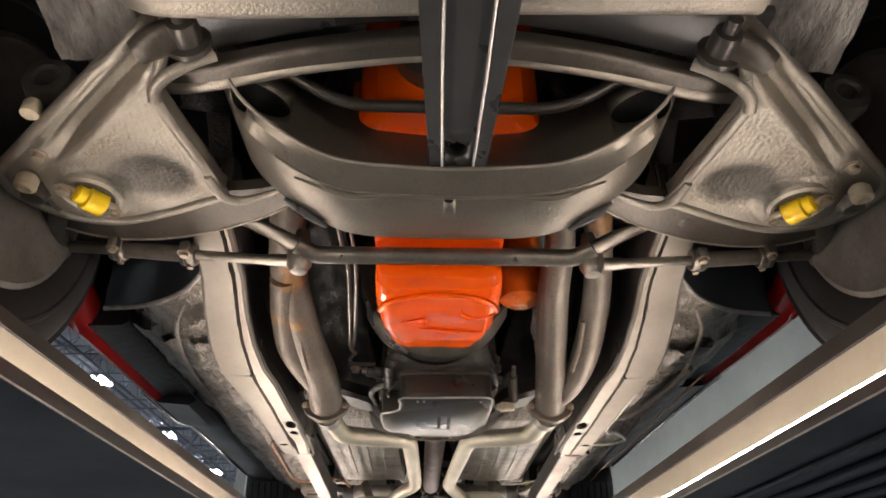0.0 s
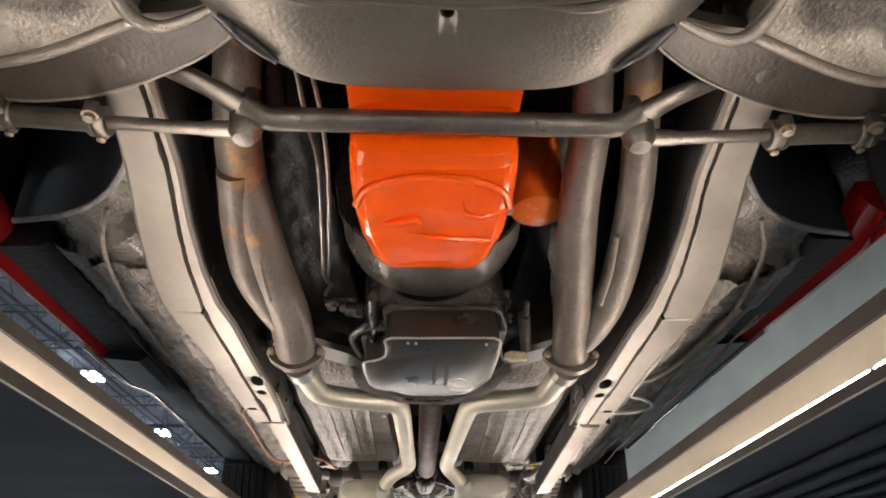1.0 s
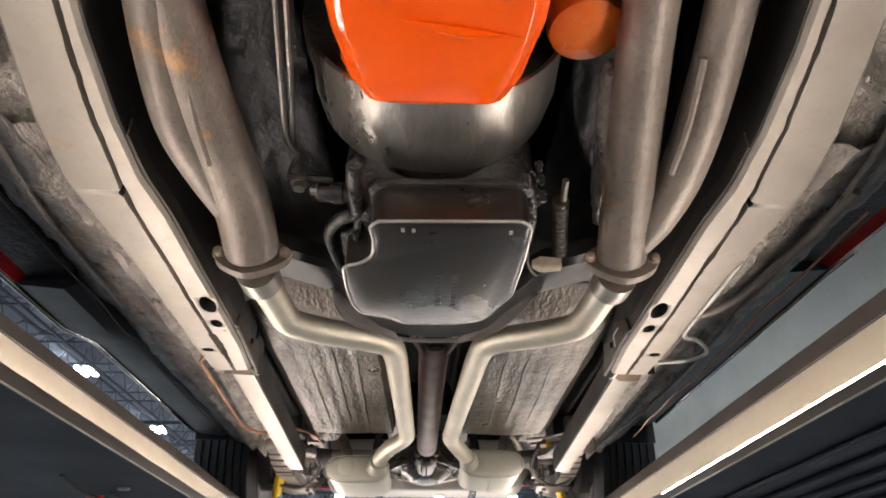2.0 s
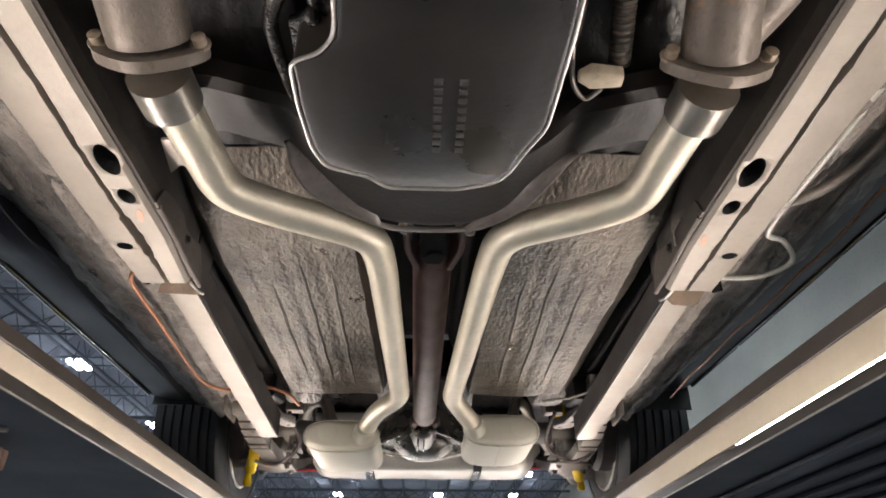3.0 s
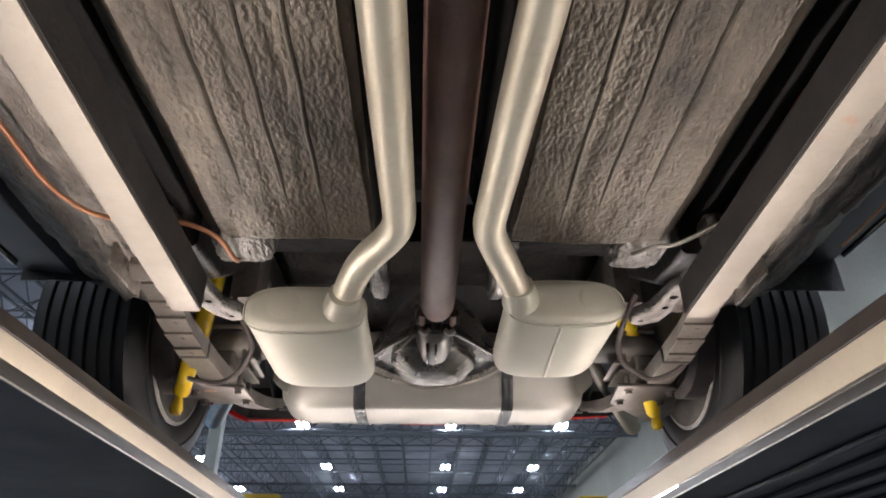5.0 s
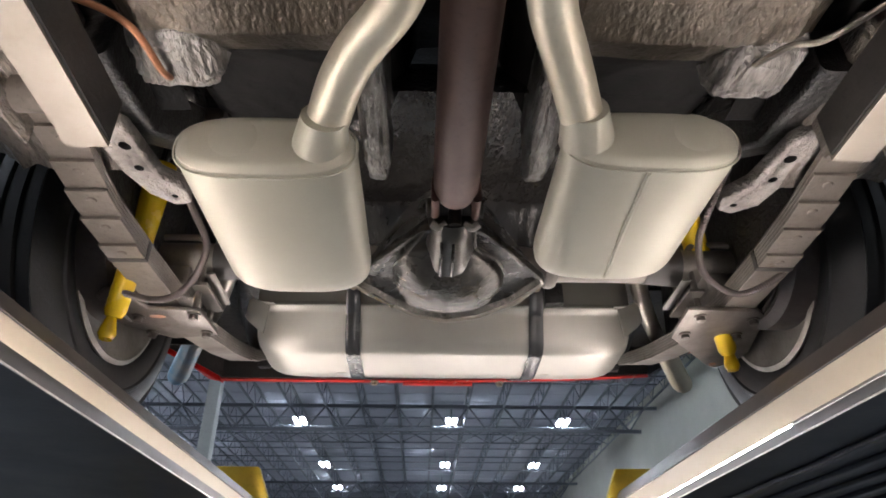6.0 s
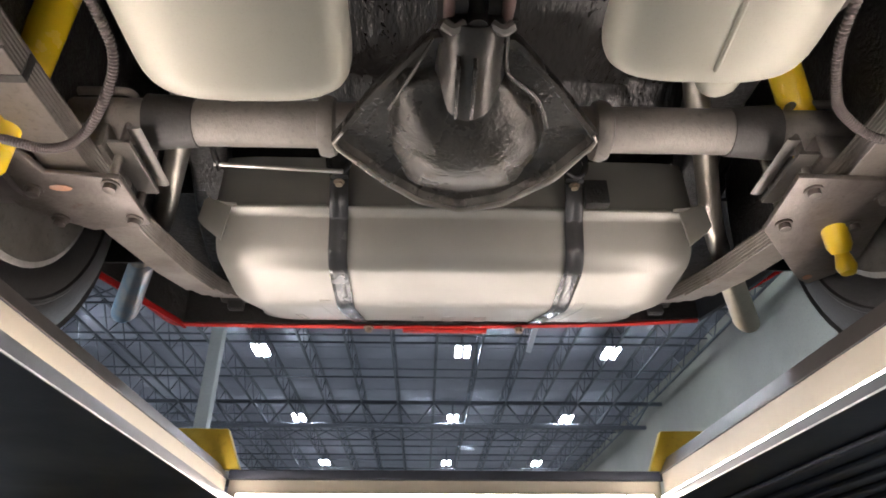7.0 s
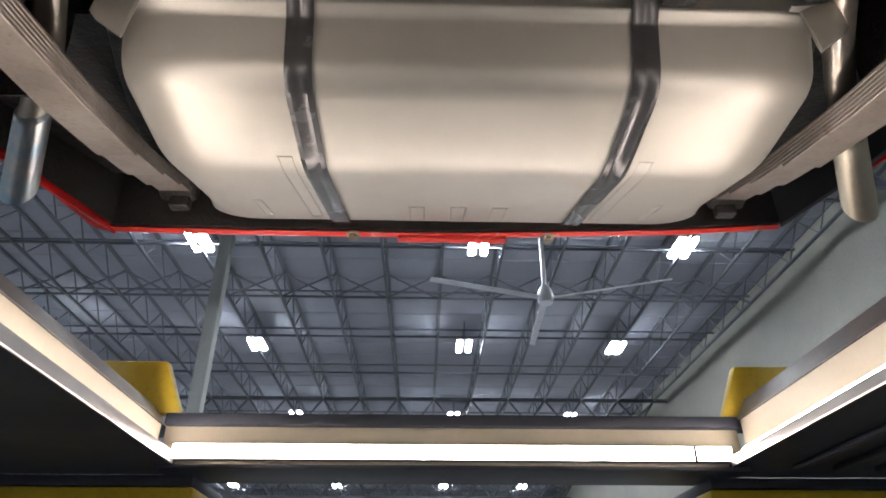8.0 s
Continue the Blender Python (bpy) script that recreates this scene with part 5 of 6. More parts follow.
part("upper_case_edge", smooth(tube(filleted([(-0.125, 1.66, 2.035), (-0.122, 1.585, 2.040), (-0.10, 1.560, 2.05), (0.10, 1.558, 2.05), (0.132, 1.58, 2.040), (0.138, 1.64, 2.035)], 0.03), 0.006, 8)), M_trans, case)
# linkage and springs beside the case
edge = spline([(-0.120, 1.483, 2.060), (-0.122, 1.538, 2.050), (-0.124, 1.575, 2.045), (-0.152, 1.597, 2.045), (-0.170, 1.632, 2.045), (-0.172, 1.671, 2.045), (-0.165, 1.750, 2.045)], 12)
part("case_flange", rough_up(rough_up(smooth(tube(edge, [0.012, 0.012, 0.011, 0.010, 0.009, 0.008, 0.006], 12)), 0.005, 60), 0.004, 150), M_trans, case, "oily ragged casting flange")
right_edge = spline([(0.118, 1.500, 2.060), (0.132, 1.545, 2.050), (0.140, 1.590, 2.046), (0.142, 1.660, 2.046)], 12)
part("case_flange", rough_up(rough_up(smooth(tube(right_edge, 0.008, 12)), 0.004, 60), 0.004, 150), M_trans, case, "oily ragged casting flange")
sol = part("solenoid", smooth(lathe([(0.004, -0.032), (0.013, -0.030), (0.014, -0.012), (0.017, -0.010), (0.017, 0.006), (0.014, 0.008), (0.014, 0.03)], (-0.150, 1.566, 2.072), "x", 20)), M_trans, case, "dark oily solenoid can")
part("terminal", bolt((-0.181, 1.560, 2.072), 0.007, 0.010, True, "x"), M_tube, case, "bright terminal nut")
part("selector_nut", bolt((-0.206, 1.545, 2.075), 0.009, 0.012), M_tube, case, "bright linkage nut")
part("selector_rod", smooth(tube([(-0.225, 1.545, 2.085), (-0.160, 1.556, 2.088)], 0.006, 8)), M_trans, case)
boot = [(0.180 + 0.018 * k / 60, 1.560 + 0.118 * k / 60, 2.062 - 0.022 * k / 60) for k in range(61)]
part("spring_boot", smooth(tube(boot, [0.0125 if k % 4 < 2 else 0.0103 for k in range(61)], 14)), M_leg, car, "ribbed black rubber boot")
part("boot_pin", smooth(tube([(0.181, 1.520, 2.070), (0.184, 1.566, 2.060)], 0.005, 8)), M_tube, car)
part("lever_tip", smooth(loft([[(x, 1.680 + a, 2.020 + b) for a, b in rr(w, w, 0.005)] for x, w in ((0.152, 0.012), (0.165, 0.022), (0.198, 0.018))])), M_cream, car, "cream plastic lever tip")
part("lever_rod", smooth(tube(spline([(0.140, 1.648, 2.03), (0.148, 1.690, 2.022), (0.165, 1.712, 2.018), (0.180, 1.696, 2.018)], 6), 0.003, 8)), M_tube, car)
part("vacuum_line", smooth(tube(spline([(-0.205, 0.98, 2.18), (-0.20, 1.10, 2.16), (-0.200, 1.22, 2.17), (-0.207, 1.38, 2.11), (-0.214, 1.46, 2.10), (-0.210, 1.50, 2.10), (-0.206, 1.513, 2.10), (-0.221, 1.546, 2.10), (-0.224, 1.58, 2.10)], 8), 0.004, 8)), M_tube, car, "thin steel fluid line")
part("vacuum_line", smooth(tube(spline([(-0.185, 0.98, 2.18), (-0.18, 1.10, 2.17), (-0.182, 1.22, 2.15), (-0.196, 1.38, 2.115), (-0.206, 1.46, 2.105), (-0.214, 1.50, 2.105)], 8), 0.004, 8)), M_tube, car, "thin steel fluid line")

for x0, x1, y0, y1, zb in ((0.225, 0.262, 1.38, 1.54, 2.125), (0.258, 0.300, 1.53, 1.74, 2.122)):
    bm = bmesh.new()
    bmesh.ops.create_icosphere(bm, subdivisions=5, radius=1)
    for v in bm.verts:
        q = Vector([math.copysign(abs(k) ** 0.5, k) for k in v.co])
        v.co = Vector(((x0 + x1) / 2 + q.x * (x1 - x0) / 2 + 0.15 * (q.y * (y1 - y0) / 2), (y0 + y1) / 2 + q.y * (y1 - y0) / 2, zb + 0.03 + q.z * 0.03))
    bm.normal_update()
    part("undercoat_lump", rough_up(rough_up(smooth(bm), 0.008, 24), 0.005, 140), M_lump, car, "crusted silvery undercoat on the toe board")
part("pipe_bracket", bevelled(prism([(-0.362, 1.86), (-0.322, 1.858), (-0.318, 1.925), (-0.352, 1.915), (-0.372, 1.935)], 2.068, 2.074, 0), 0.002), M_rail, car, "bare steel bracket beside the pipe")

# transmission crossmember
def tcm(x):
    a = abs(x)
    yr = eased(a, [-0.05, 0, 0.05, 0.08, 0.104, 0.13, 0.155, 0.17, 0.19, 0.28, 0.39], [1.974, 1.977, 1.974, 1.963, 1.947, 1.924, 1.892, 1.870, 1.862, 1.862, 1.862], 0.015)
    zb = lerp(a, [0, 0.10, 0.15, 0.19, 0.28, 0.39], [2.014, 2.018, 2.032, 2.058, 2.085, 2.09])
    d = lerp(a, [0, 0.1, 0.2, 0.39], [0.135, 0.13, 0.09, 0.09])
    return [(x, yr - d, zb + 0.015), (x, yr - d + 0.01, zb + 0.003), (x, yr - 0.012, zb), (x, yr, zb + 0.002), (x, yr + 0.003, zb + 0.008), (x, yr - 0.006, zb + 0.012), (x, yr - 0.012, zb + 0.045), (x, yr - d, zb + 0.045)]


part("transmission_crossmember", smooth(loft([tcm(-0.385 + 0.77 * i / 60) for i in range(61)])), M_cross, car, "black arched transmission crossmember")
LIP = [(-0.190, 1.836, 2.052), (-0.185, 1.866, 2.034), (-0.174, 1.890, 2.022), (-0.158, 1.911, 2.018), (-0.132, 1.934, 2.016), (-0.103, 1.953, 2.014), (-0.078, 1.968, 2.012), (-0.05, 1.977, 2.011), (0.0, 1.980, 2.011),
       (0.05, 1.976, 2.011), (0.081, 1.964, 2.012), (0.105, 1.947, 2.014), (0.127, 1.923, 2.016), (0.148, 1.887, 2.021), (0.166, 1.864, 2.032), (0.190, 1.848, 2.052)]
lip_line = spline(LIP, 5)
# Lip in a paler steel than the black crossmember.
part("crossmember_lip", smooth(tube(lip_line, [0.0015] + [0.0042] * 14 + [0.0015], 8)), M_plate, car, "paler lower lip of the crossmember")
for s in (-1, 1):
    outer = lip_line[:31] if s < 0 else lip_line[::-1][:31]
    wide = 0.030 if s < 0 else 0.017
    inner = [p + Vector((-s * wide, -0.012, 0.016)) * math.sin(math.pi * min(1, (k + 0.5) / 31)) ** 0.8 for k, p in enumerate(outer)]
    # Pale steel stands for the light on the flared black edge.
    part("wing", smooth(sheet(lambda u, v: outer[int(u)] * (1 - v) + inner[int(u)] * v + Vector((0, 0, -0.004 * math.sin(math.pi * v))), list(range(len(outer))), [k / 8 for k in range(9)], 0.003)), M_plate, car, "flared edge of the crossmember, coloured pale as lit")
    part("mount_stud", box(s * 0.042 - 0.006, s * 0.042 + 0.006, 1.988, 2.0, 2.02, 2.09, 0.003), M_bolt, car)

# exhaust: headers, flanges, pipes, mufflers
for s in (-1, 1):
    if s > 0:
        main, mr = [(0.215, 1.00, 2.25), (0.232, 1.12, 2.19), (0.240, 1.26, 2.15), (0.256, 1.40, 2.105), (0.272, 1.54, 2.05), (0.284, 1.635, 2.012)], [0.029, 0.031, 0.034, 0.036, 0.037, 0.038]
        lobe, lr = [(0.285, 1.00, 2.23), (0.310, 1.12, 2.19), (0.333, 1.26, 2.145), (0.343, 1.40, 2.10), (0.338, 1.50, 2.064), (0.318, 1.57, 2.036), (0.295, 1.625, 2.016)], [0.027, 0.028, 0.030, 0.032, 0.032, 0.030, 0.022]
    else:
        main, mr = [(-0.290, 1.00, 2.24), (-0.312, 1.12, 2.19), (-0.322, 1.24, 2.15), (-0.312, 1.40, 2.10), (-0.289, 1.54, 2.05), (-0.284, 1.635, 2.012)], [0.034, 0.036, 0.038, 0.040, 0.041, 0.041]
        lobe, lr = [(-0.330, 1.20, 2.14), (-0.345, 1.32, 2.11), (-0.345, 1.42, 2.075), (-0.325, 1.50, 2.055), (-0.297, 1.57, 2.033), (-0.288, 1.61, 2.02)], [0.026, 0.028, 0.028, 0.028, 0.026, 0.022]
    h1 = part("header_pipe", smooth(tube(spline(main, 8), mr, 20)), M_header, car, "heat-stained exhaust header pipe")
    part("second_pipe", smooth(tube(spline(lobe, 8), lr, 20)), M_header, h1)
    part("weld_bead", rough_up(smooth(tube(spline([(s * 0.308, 1.31, 2.098), (s * 0.312, 1.39, 2.066), (s * 0.308, 1.46, 2.040)], 8), 0.006, 8)), 0.004, 120), M_header, h1)
    fl = part("exhaust_flange", smooth(loft([[(s * 0.285 + a, 1.640 + 0.93 * dy + 0.37 * b, 2.008 - 0.37 * dy + 0.93 * b) for a, b in [(0.047 * math.cos(t) * (1 + 0.22 * math.cos(2 * t)), 0.046 * math.sin(t)) for t in (2 * math.pi * k / 28 for k in range(28))]] for dy in (0, 0.012)])), M_header, car, "rusty two-bolt exhaust flange")
    for q in (-1, 1):
        part("flange_bolt", bolt((s * 0.285 + q * 0.050, 1.640, 2.008), 0.007, 0.012, True, "y"), M_bolt, fl)
    part("collar", smooth(tube([(s * 0.284, 1.668, 1.996), (s * 0.283, 1.712, 1.997)], 0.0325, 22)), M_tail, fl, "dull steel collar")
    nx = 0.172 if s < 0 else 0.140
    bend = 0.088 if s < 0 else 0.106
    path = filleted([(s * 0.283, 1.70, 2.000), (s * 0.270, 1.872, 1.998), (s * 0.215, 1.915, 2.001), (s * bend, 2.014 if s < 0 else 2.003, 2.020), (s * (bend - 0.008), 2.12, 2.030), (s * 0.068, 2.885, 2.052), (s * (0.138 if s < 0 else 0.105), 2.965, 2.035), (s * nx, 3.055, 2.005 if s < 0 else 2.025)], 0.062, 7)
    part("exhaust_pipe", smooth(tube(path, 0.0255, 22)), M_pipe, car, "mandrel-bent stainless exhaust pipe")

    zc = 1.994 if s < 0 else 2.014
    mx = -0.238 if s < 0 else 0.222
    yb = 0.0 if s < 0 else -0.018

    def oval(w, h, y, n=40):
        out = []
        for k in range(n):
            t = 2 * math.pi * k / n
            c, q = math.cos(t), math.sin(t)
            out.append((mx + math.copysign(abs(c) ** 0.62, c) * w, y, zc + math.copysign(abs(q) ** 0.8, q) * h))
        return out
    muf = part("muffler", smooth(loft([oval(0.088, 0.029, 3.052), oval(0.096, 0.036, 3.054), oval(0.103, 0.042, 3.059), oval(0.106, 0.044, 3.069), oval(0.106, 0.044, 3.325 + yb), oval(0.105, 0.0435, 3.340 + yb), oval(0.102, 0.042, 3.353 + yb), oval(0.097, 0.039, 3.362 + yb), oval(0.089, 0.034, 3.369 + yb), oval(0.078, 0.026, 3.373 + yb)])), M_muffler, car, "pale aluminised oval muffler")
    part("front_seam", smooth(tube([*oval(0.107, 0.045, 3.064), oval(0.107, 0.045, 3.064)[0]], 0.0015, 8)), M_muffler, muf)
    part("inlet_neck", smooth(tube([(s * (nx - 0.006), 3.022, zc + 0.013), (s * (nx - 0.004), 3.032, zc + 0.011), (s * (nx - 0.001), 3.046, zc + 0.008), (s * (nx + 0.003), 3.064, zc + 0.003)], [0.0268, 0.0285, 0.031, 0.034], 22)), M_muffler, muf)
    part("end_pressing", smooth(lathe([(0.001, -0.0015), (0.022, -0.0015), (0.03, 0.001)], (s * 0.275, 3.0515, zc + 0.006), "y", 24)), M_muffler, muf)
    part("outlet_neck", smooth(tube([(s * 0.26, 3.360, zc + 0.010), (s * 0.265, 3.39, zc + 0.018), (s * 0.28, 3.42, zc + 0.045)], [0.025, 0.025, 0.024], 18)), M_muffler, muf)
    if s > 0:
        part("side_seam", rough_up(smooth(tube([(0.213, 3.068, zc - 0.0438), (0.217, 3.2, zc - 0.0442), (0.224, 3.325, zc - 0.0438)], 0.0028, 8)), 0.0025, 90), M_muffler, muf, "raised weld seam")
    if s > 0:
        over = [(0.33, 3.52, 2.24), (0.385, 3.66, 2.275), (0.42, 3.74, 2.232), (0.462, 3.84, 2.212), (0.50, 3.93, 2.205), (0.552, 4.03, 2.183), (0.610, 4.12, 2.158)]
        tip = [(0.601, 4.106, 2.162), (0.684, 4.24, 2.121)]
    else:
        over = [(-0.36, 3.52, 2.24), (-0.44, 3.66, 2.275), (-0.473, 3.74, 2.225), (-0.518, 3.84, 2.213), (-0.558, 3.93, 2.203), (-0.603, 4.02, 2.196), (-0.667, 4.115, 2.178)]
        tip = [(-0.660, 4.105, 2.180), (-0.736, 4.24, 2.130)]
    tail = filleted([(s * 0.28, 3.42, zc + 0.045), *over], 0.05, 6)
    tl = part("tail_pipe", smooth(tube(tail, 0.0205, 18)), M_tail, car, "steel tail pipe passing over the axle")
    part("tip", smooth(loft([[Vector(p) + Vector((r * math.cos(t), 0.3 * r * math.sin(t) * 0, r * math.sin(t))) for t in (2 * math.pi * k / 24 for k in range(24))] for p, r in ((Vector(tip[0]) - 0.06 * (Vector(tip[1]) - Vector(tip[0])), 0.0208), (tip[0], 0.0295), (tip[1], 0.0320), (tip[1], 0.0295), (tip[0], 0.0265))], True)), M_bluetip if s < 0 else M_pipe, tl, "polished exhaust tip")

# driveshaft, joints, axle
shaft = part("driveshaft", smooth(tube([(0.005, 2.215, 2.118), (0.005, 2.228, 2.118), (0.005, 2.26, 2.118), (-0.001, 3.32, 2.132), (-0.002, 3.345, 2.132)], [0.026, 0.034, 0.0375, 0.0375, 0.032], 28)), M_shaft, car, "brown primer driveshaft")
part("slip_yoke", smooth(tube([(0.006, 1.98, 2.115), (0.006, 2.085, 2.116), (0.006, 2.10, 2.116)], [0.030, 0.030, 0.022], 20)), M_void, shaft, "black slip yoke")
part("lower_yoke_ear", smooth(loft([[(0.006 + a, y, z + b) for a, b in rr(w, 0.016, 0.006)] for y, z, w in ((2.075, 2.090, 0.044), (2.11, 2.082, 0.048), (2.165, 2.078, 0.046), (2.195, 2.082, 0.030))])), M_void, shaft)
part("joint_cap", smooth(lathe([(0.002, -0.010), (0.015, -0.009), (0.017, -0.004), (0.017, 0.01)], (0.008, 2.158, 2.074), "z", 20)), M_void, shaft, "greasy universal joint cap")
for s in (-1, 1):
    part("shaft_yoke_ear", smooth(loft([[(0.007 + s * x + a, y, 2.112 + b) for a, b in rr(w, h, 0.004)] for x, y, w, h in ((0.030, 2.232, 0.012, 0.060), (0.038, 2.20, 0.012, 0.062), (0.046, 2.165, 0.012, 0.066), (0.048, 2.125, 0.011, 0.060), (0.046, 2.098, 0.010, 0.034))])), M_shaft, shaft, "brown yoke ear")
    part("ear_cap", smooth(lathe([(0.003, -0.008), (0.017, -0.007), (0.018, 0.0), (0.017, 0.008), (0.003, 0.009)], (0.007 + s * 0.047, 2.14, 2.112), "x", 18)), M_cast, shaft)
    part("mount_nut", bolt((0.010 + s * 0.050, 2.045, 2.060), 0.008, 0.014), M_cast, shaft)
for s in (-1, 1):
    part("yoke_ear", smooth(loft([[(s * 0.034 + a, y, 2.130 + b) for a, b in rr(0.014, h, 0.006)] for y, h in ((3.33, 0.05), (3.37, 0.055), (3.40, 0.035))])), M_shaft, shaft)
    part("bearing_cap", smooth(lathe([(0.004, -0.02), (0.017, -0.018), (0.017, 0.018), (0.004, 0.02)], (s * 0.030, 3.385, 2.130), "x", 18)), M_cast, shaft, "steel bearing cap")
    part("yoke_strap", smooth(tube(spline([(s * 0.040, 3.385, 2.098), (s * 0.028, 3.388, 2.092), (s * 0.015, 3.385, 2.098)], 5), 0.007, 8)), M_axle, shaft)
part("cross", smooth(lathe([(0.004, -0.04), (0.012, -0.038), (0.012, 0.038), (0.004, 0.04)], (-0.001, 3.385, 2.13), "z", 14)), M_cast, shaft, "universal joint cross")

axle = part("rear_axle", smooth(tube([(-0.60, 3.632, 2.158), (-0.17, 3.632, 2.158), (-0.15, 3.632, 2.158), (0.15, 3.632, 2.158), (0.17, 3.632, 2.158), (0.60, 3.632, 2.158)], [0.035, 0.035, 0.038, 0.038, 0.035, 0.035], 24)), M_axle, car, "grey painted rear axle tube")


DIFF_C = (-0.005, 3.585)
DIFF_RIM = [(-0.194, 3.588), (-0.121, 3.671), (-0.070, 3.717), (-0.005, 3.741), (0.063, 3.720), (0.133, 3.659), (0.184, 3.572), (0.115, 3.482), (0.046, 3.402), (-0.056, 3.402), (-0.130, 3.492)]
DIFF_BOWL = [(-0.106, 3.584), (-0.094, 3.478), (-0.040, 3.462), (0.030, 3.462), (0.086, 3.530), (0.100, 3.580), (0.070, 3.664), (-0.004, 3.684), (-0.081, 3.666)]


def reach(poly, t):
    """How far a ray from the middle of the casting goes before it meets an outline."""
    d = Vector((math.cos(t), math.sin(t)))
    best = 0.05
    for (ax, ay), (bx, by) in zip(poly, poly[1:] + poly[:1]):
        ex, ey, px, py = bx - ax, by - ay, ax - DIFF_C[0], ay - DIFF_C[1]
        den = d.x * ey - d.y * ex
        if abs(den) > 1e-9:
            r, u = (px * ey - py * ex) / den, (px * d.y - py * d.x) / den
            if r > 0 and -1e-6 <= u <= 1 + 1e-6:
                best = r
    return best


def eased_reach(poly, t, spread):
    return sum(reach(poly, t + spread * k / 3) for k in range(-3, 4)) / 7


def diff_at(t, r, z):
    y = DIFF_C[1] + r * math.sin(t)
    return Vector((DIFF_C[0] + r * math.cos(t), y, z + 0.05 * (3.585 - y)))


angles = [2 * math.pi * i / 96 for i in range(96)]
rim_r = {t: eased_reach(DIFF_RIM, t, 0.035) for t in angles}
bowl_r = {t: eased_reach(DIFF_BOWL, t, 0.16) for t in angles}
rings = [[diff_at(t, bowl_r[t] * k, 2.044 + 0.036 * k ** 2.2) for t in angles] for k in (0.03, 0.2, 0.4, 0.55, 0.7, 0.8, 0.88, 0.95, 1.0)]
rings += [[diff_at(t, bowl_r[t] + d, z) for t in angles] for d, z in ((0.003, 2.086), (0.006, 2.098))]
rings += [[diff_at(t, bowl_r[t] + 0.008 + max(0.002, rim_r[t] - 0.014 - bowl_r[t] - 0.008) * k, 2.100 - 0.003 * k) for t in angles] for k in (0.0, 0.5, 1.0)]
rings += [[diff_at(t, rim_r[t] - d, z) for t in angles] for d, z in ((0.010, 2.090), (0.008, 2.086), (0.001, 2.086), (0.0, 2.088), (0.0, 2.100), (0.025, 2.130))]
rings += [[diff_at(t, 0.5 * rim_r[t], 2.25) for t in angles]]
diff = part("differential", smooth(loft(rings)), M_diff, axle, "oily dark cast differential housing")
rough_up_me = bmesh.new()
rough_up_me.from_mesh(diff.data)
rough_up_me.normal_update()
rough_up(rough_up_me, 0.0009, 70)
rough_up_me.to_mesh(diff.data)
rough_up_me.free()
part("pinion_snout", smooth(tube([(-0.004, 3.385, 2.120), (-0.004, 3.40, 2.118), (-0.005, 3.42, 2.116), (-0.006, 3.50, 2.106), (-0.007, 3.535, 2.104)], [0.034, 0.043, 0.041, 0.047, 0.040], 28)), M_cast, axle)
for web in ([(-0.050, 3.40, 2.092), (-0.082, 3.465, 2.088), (-0.108, 3.520, 2.090)], [(0.034, 3.39, 2.092), (0.040, 3.448, 2.087), (0.082, 3.490, 2.087), (0.104, 3.545, 2.084)]):
    part("casting_line", smooth(tube(spline(web, 5), [0.002, 0.0034, 0.0034, 0.0034, 0.002], 8)), M_diff, axle, "raised line on the casting")
for x in (-0.022, -0.002):
    part("snout_fin", box(x - 0.0025, x + 0.0025, 3.415, 3.500, 2.056, 2.09, 0.0015), M_diff, axle)
part("cover_edge", rough_up(smooth(tube([diff_at(t, rim_r[t] - 0.004, 2.0845) for t in angles[-2:] + angles[:51]], [0.0022] + [0.0048] * 6 + [0.0022], 8)), 0.0016, 90), M_dust, axle, "bare edge of the cover")
for s in (-1, 1):
    part("tube_flange", smooth(lathe([(0.034, -0.014), (0.044, -0.012), (0.047, 0.0), (0.043, 0.010), (0.034, 0.014)], (s * 0.205, 3.632, 2.155), "x", 24)), M_axle, axle)
    part("axle_boot", smooth(tube([(s * 0.40, 3.632, 2.158), (s * 0.47, 3.632, 2.158)], [0.037, 0.042], 22)), M_railside, axle)

# leaf springs, plates, U-bolts
def leaf_z(y):
    return lerp(y, [3.08, 3.25, 3.45, 3.62, 3.8, 4.0, 4.2, 4.42], [2.048, 2.045, 2.044, 2.048, 2.062, 2.10, 2.152, 2.225])


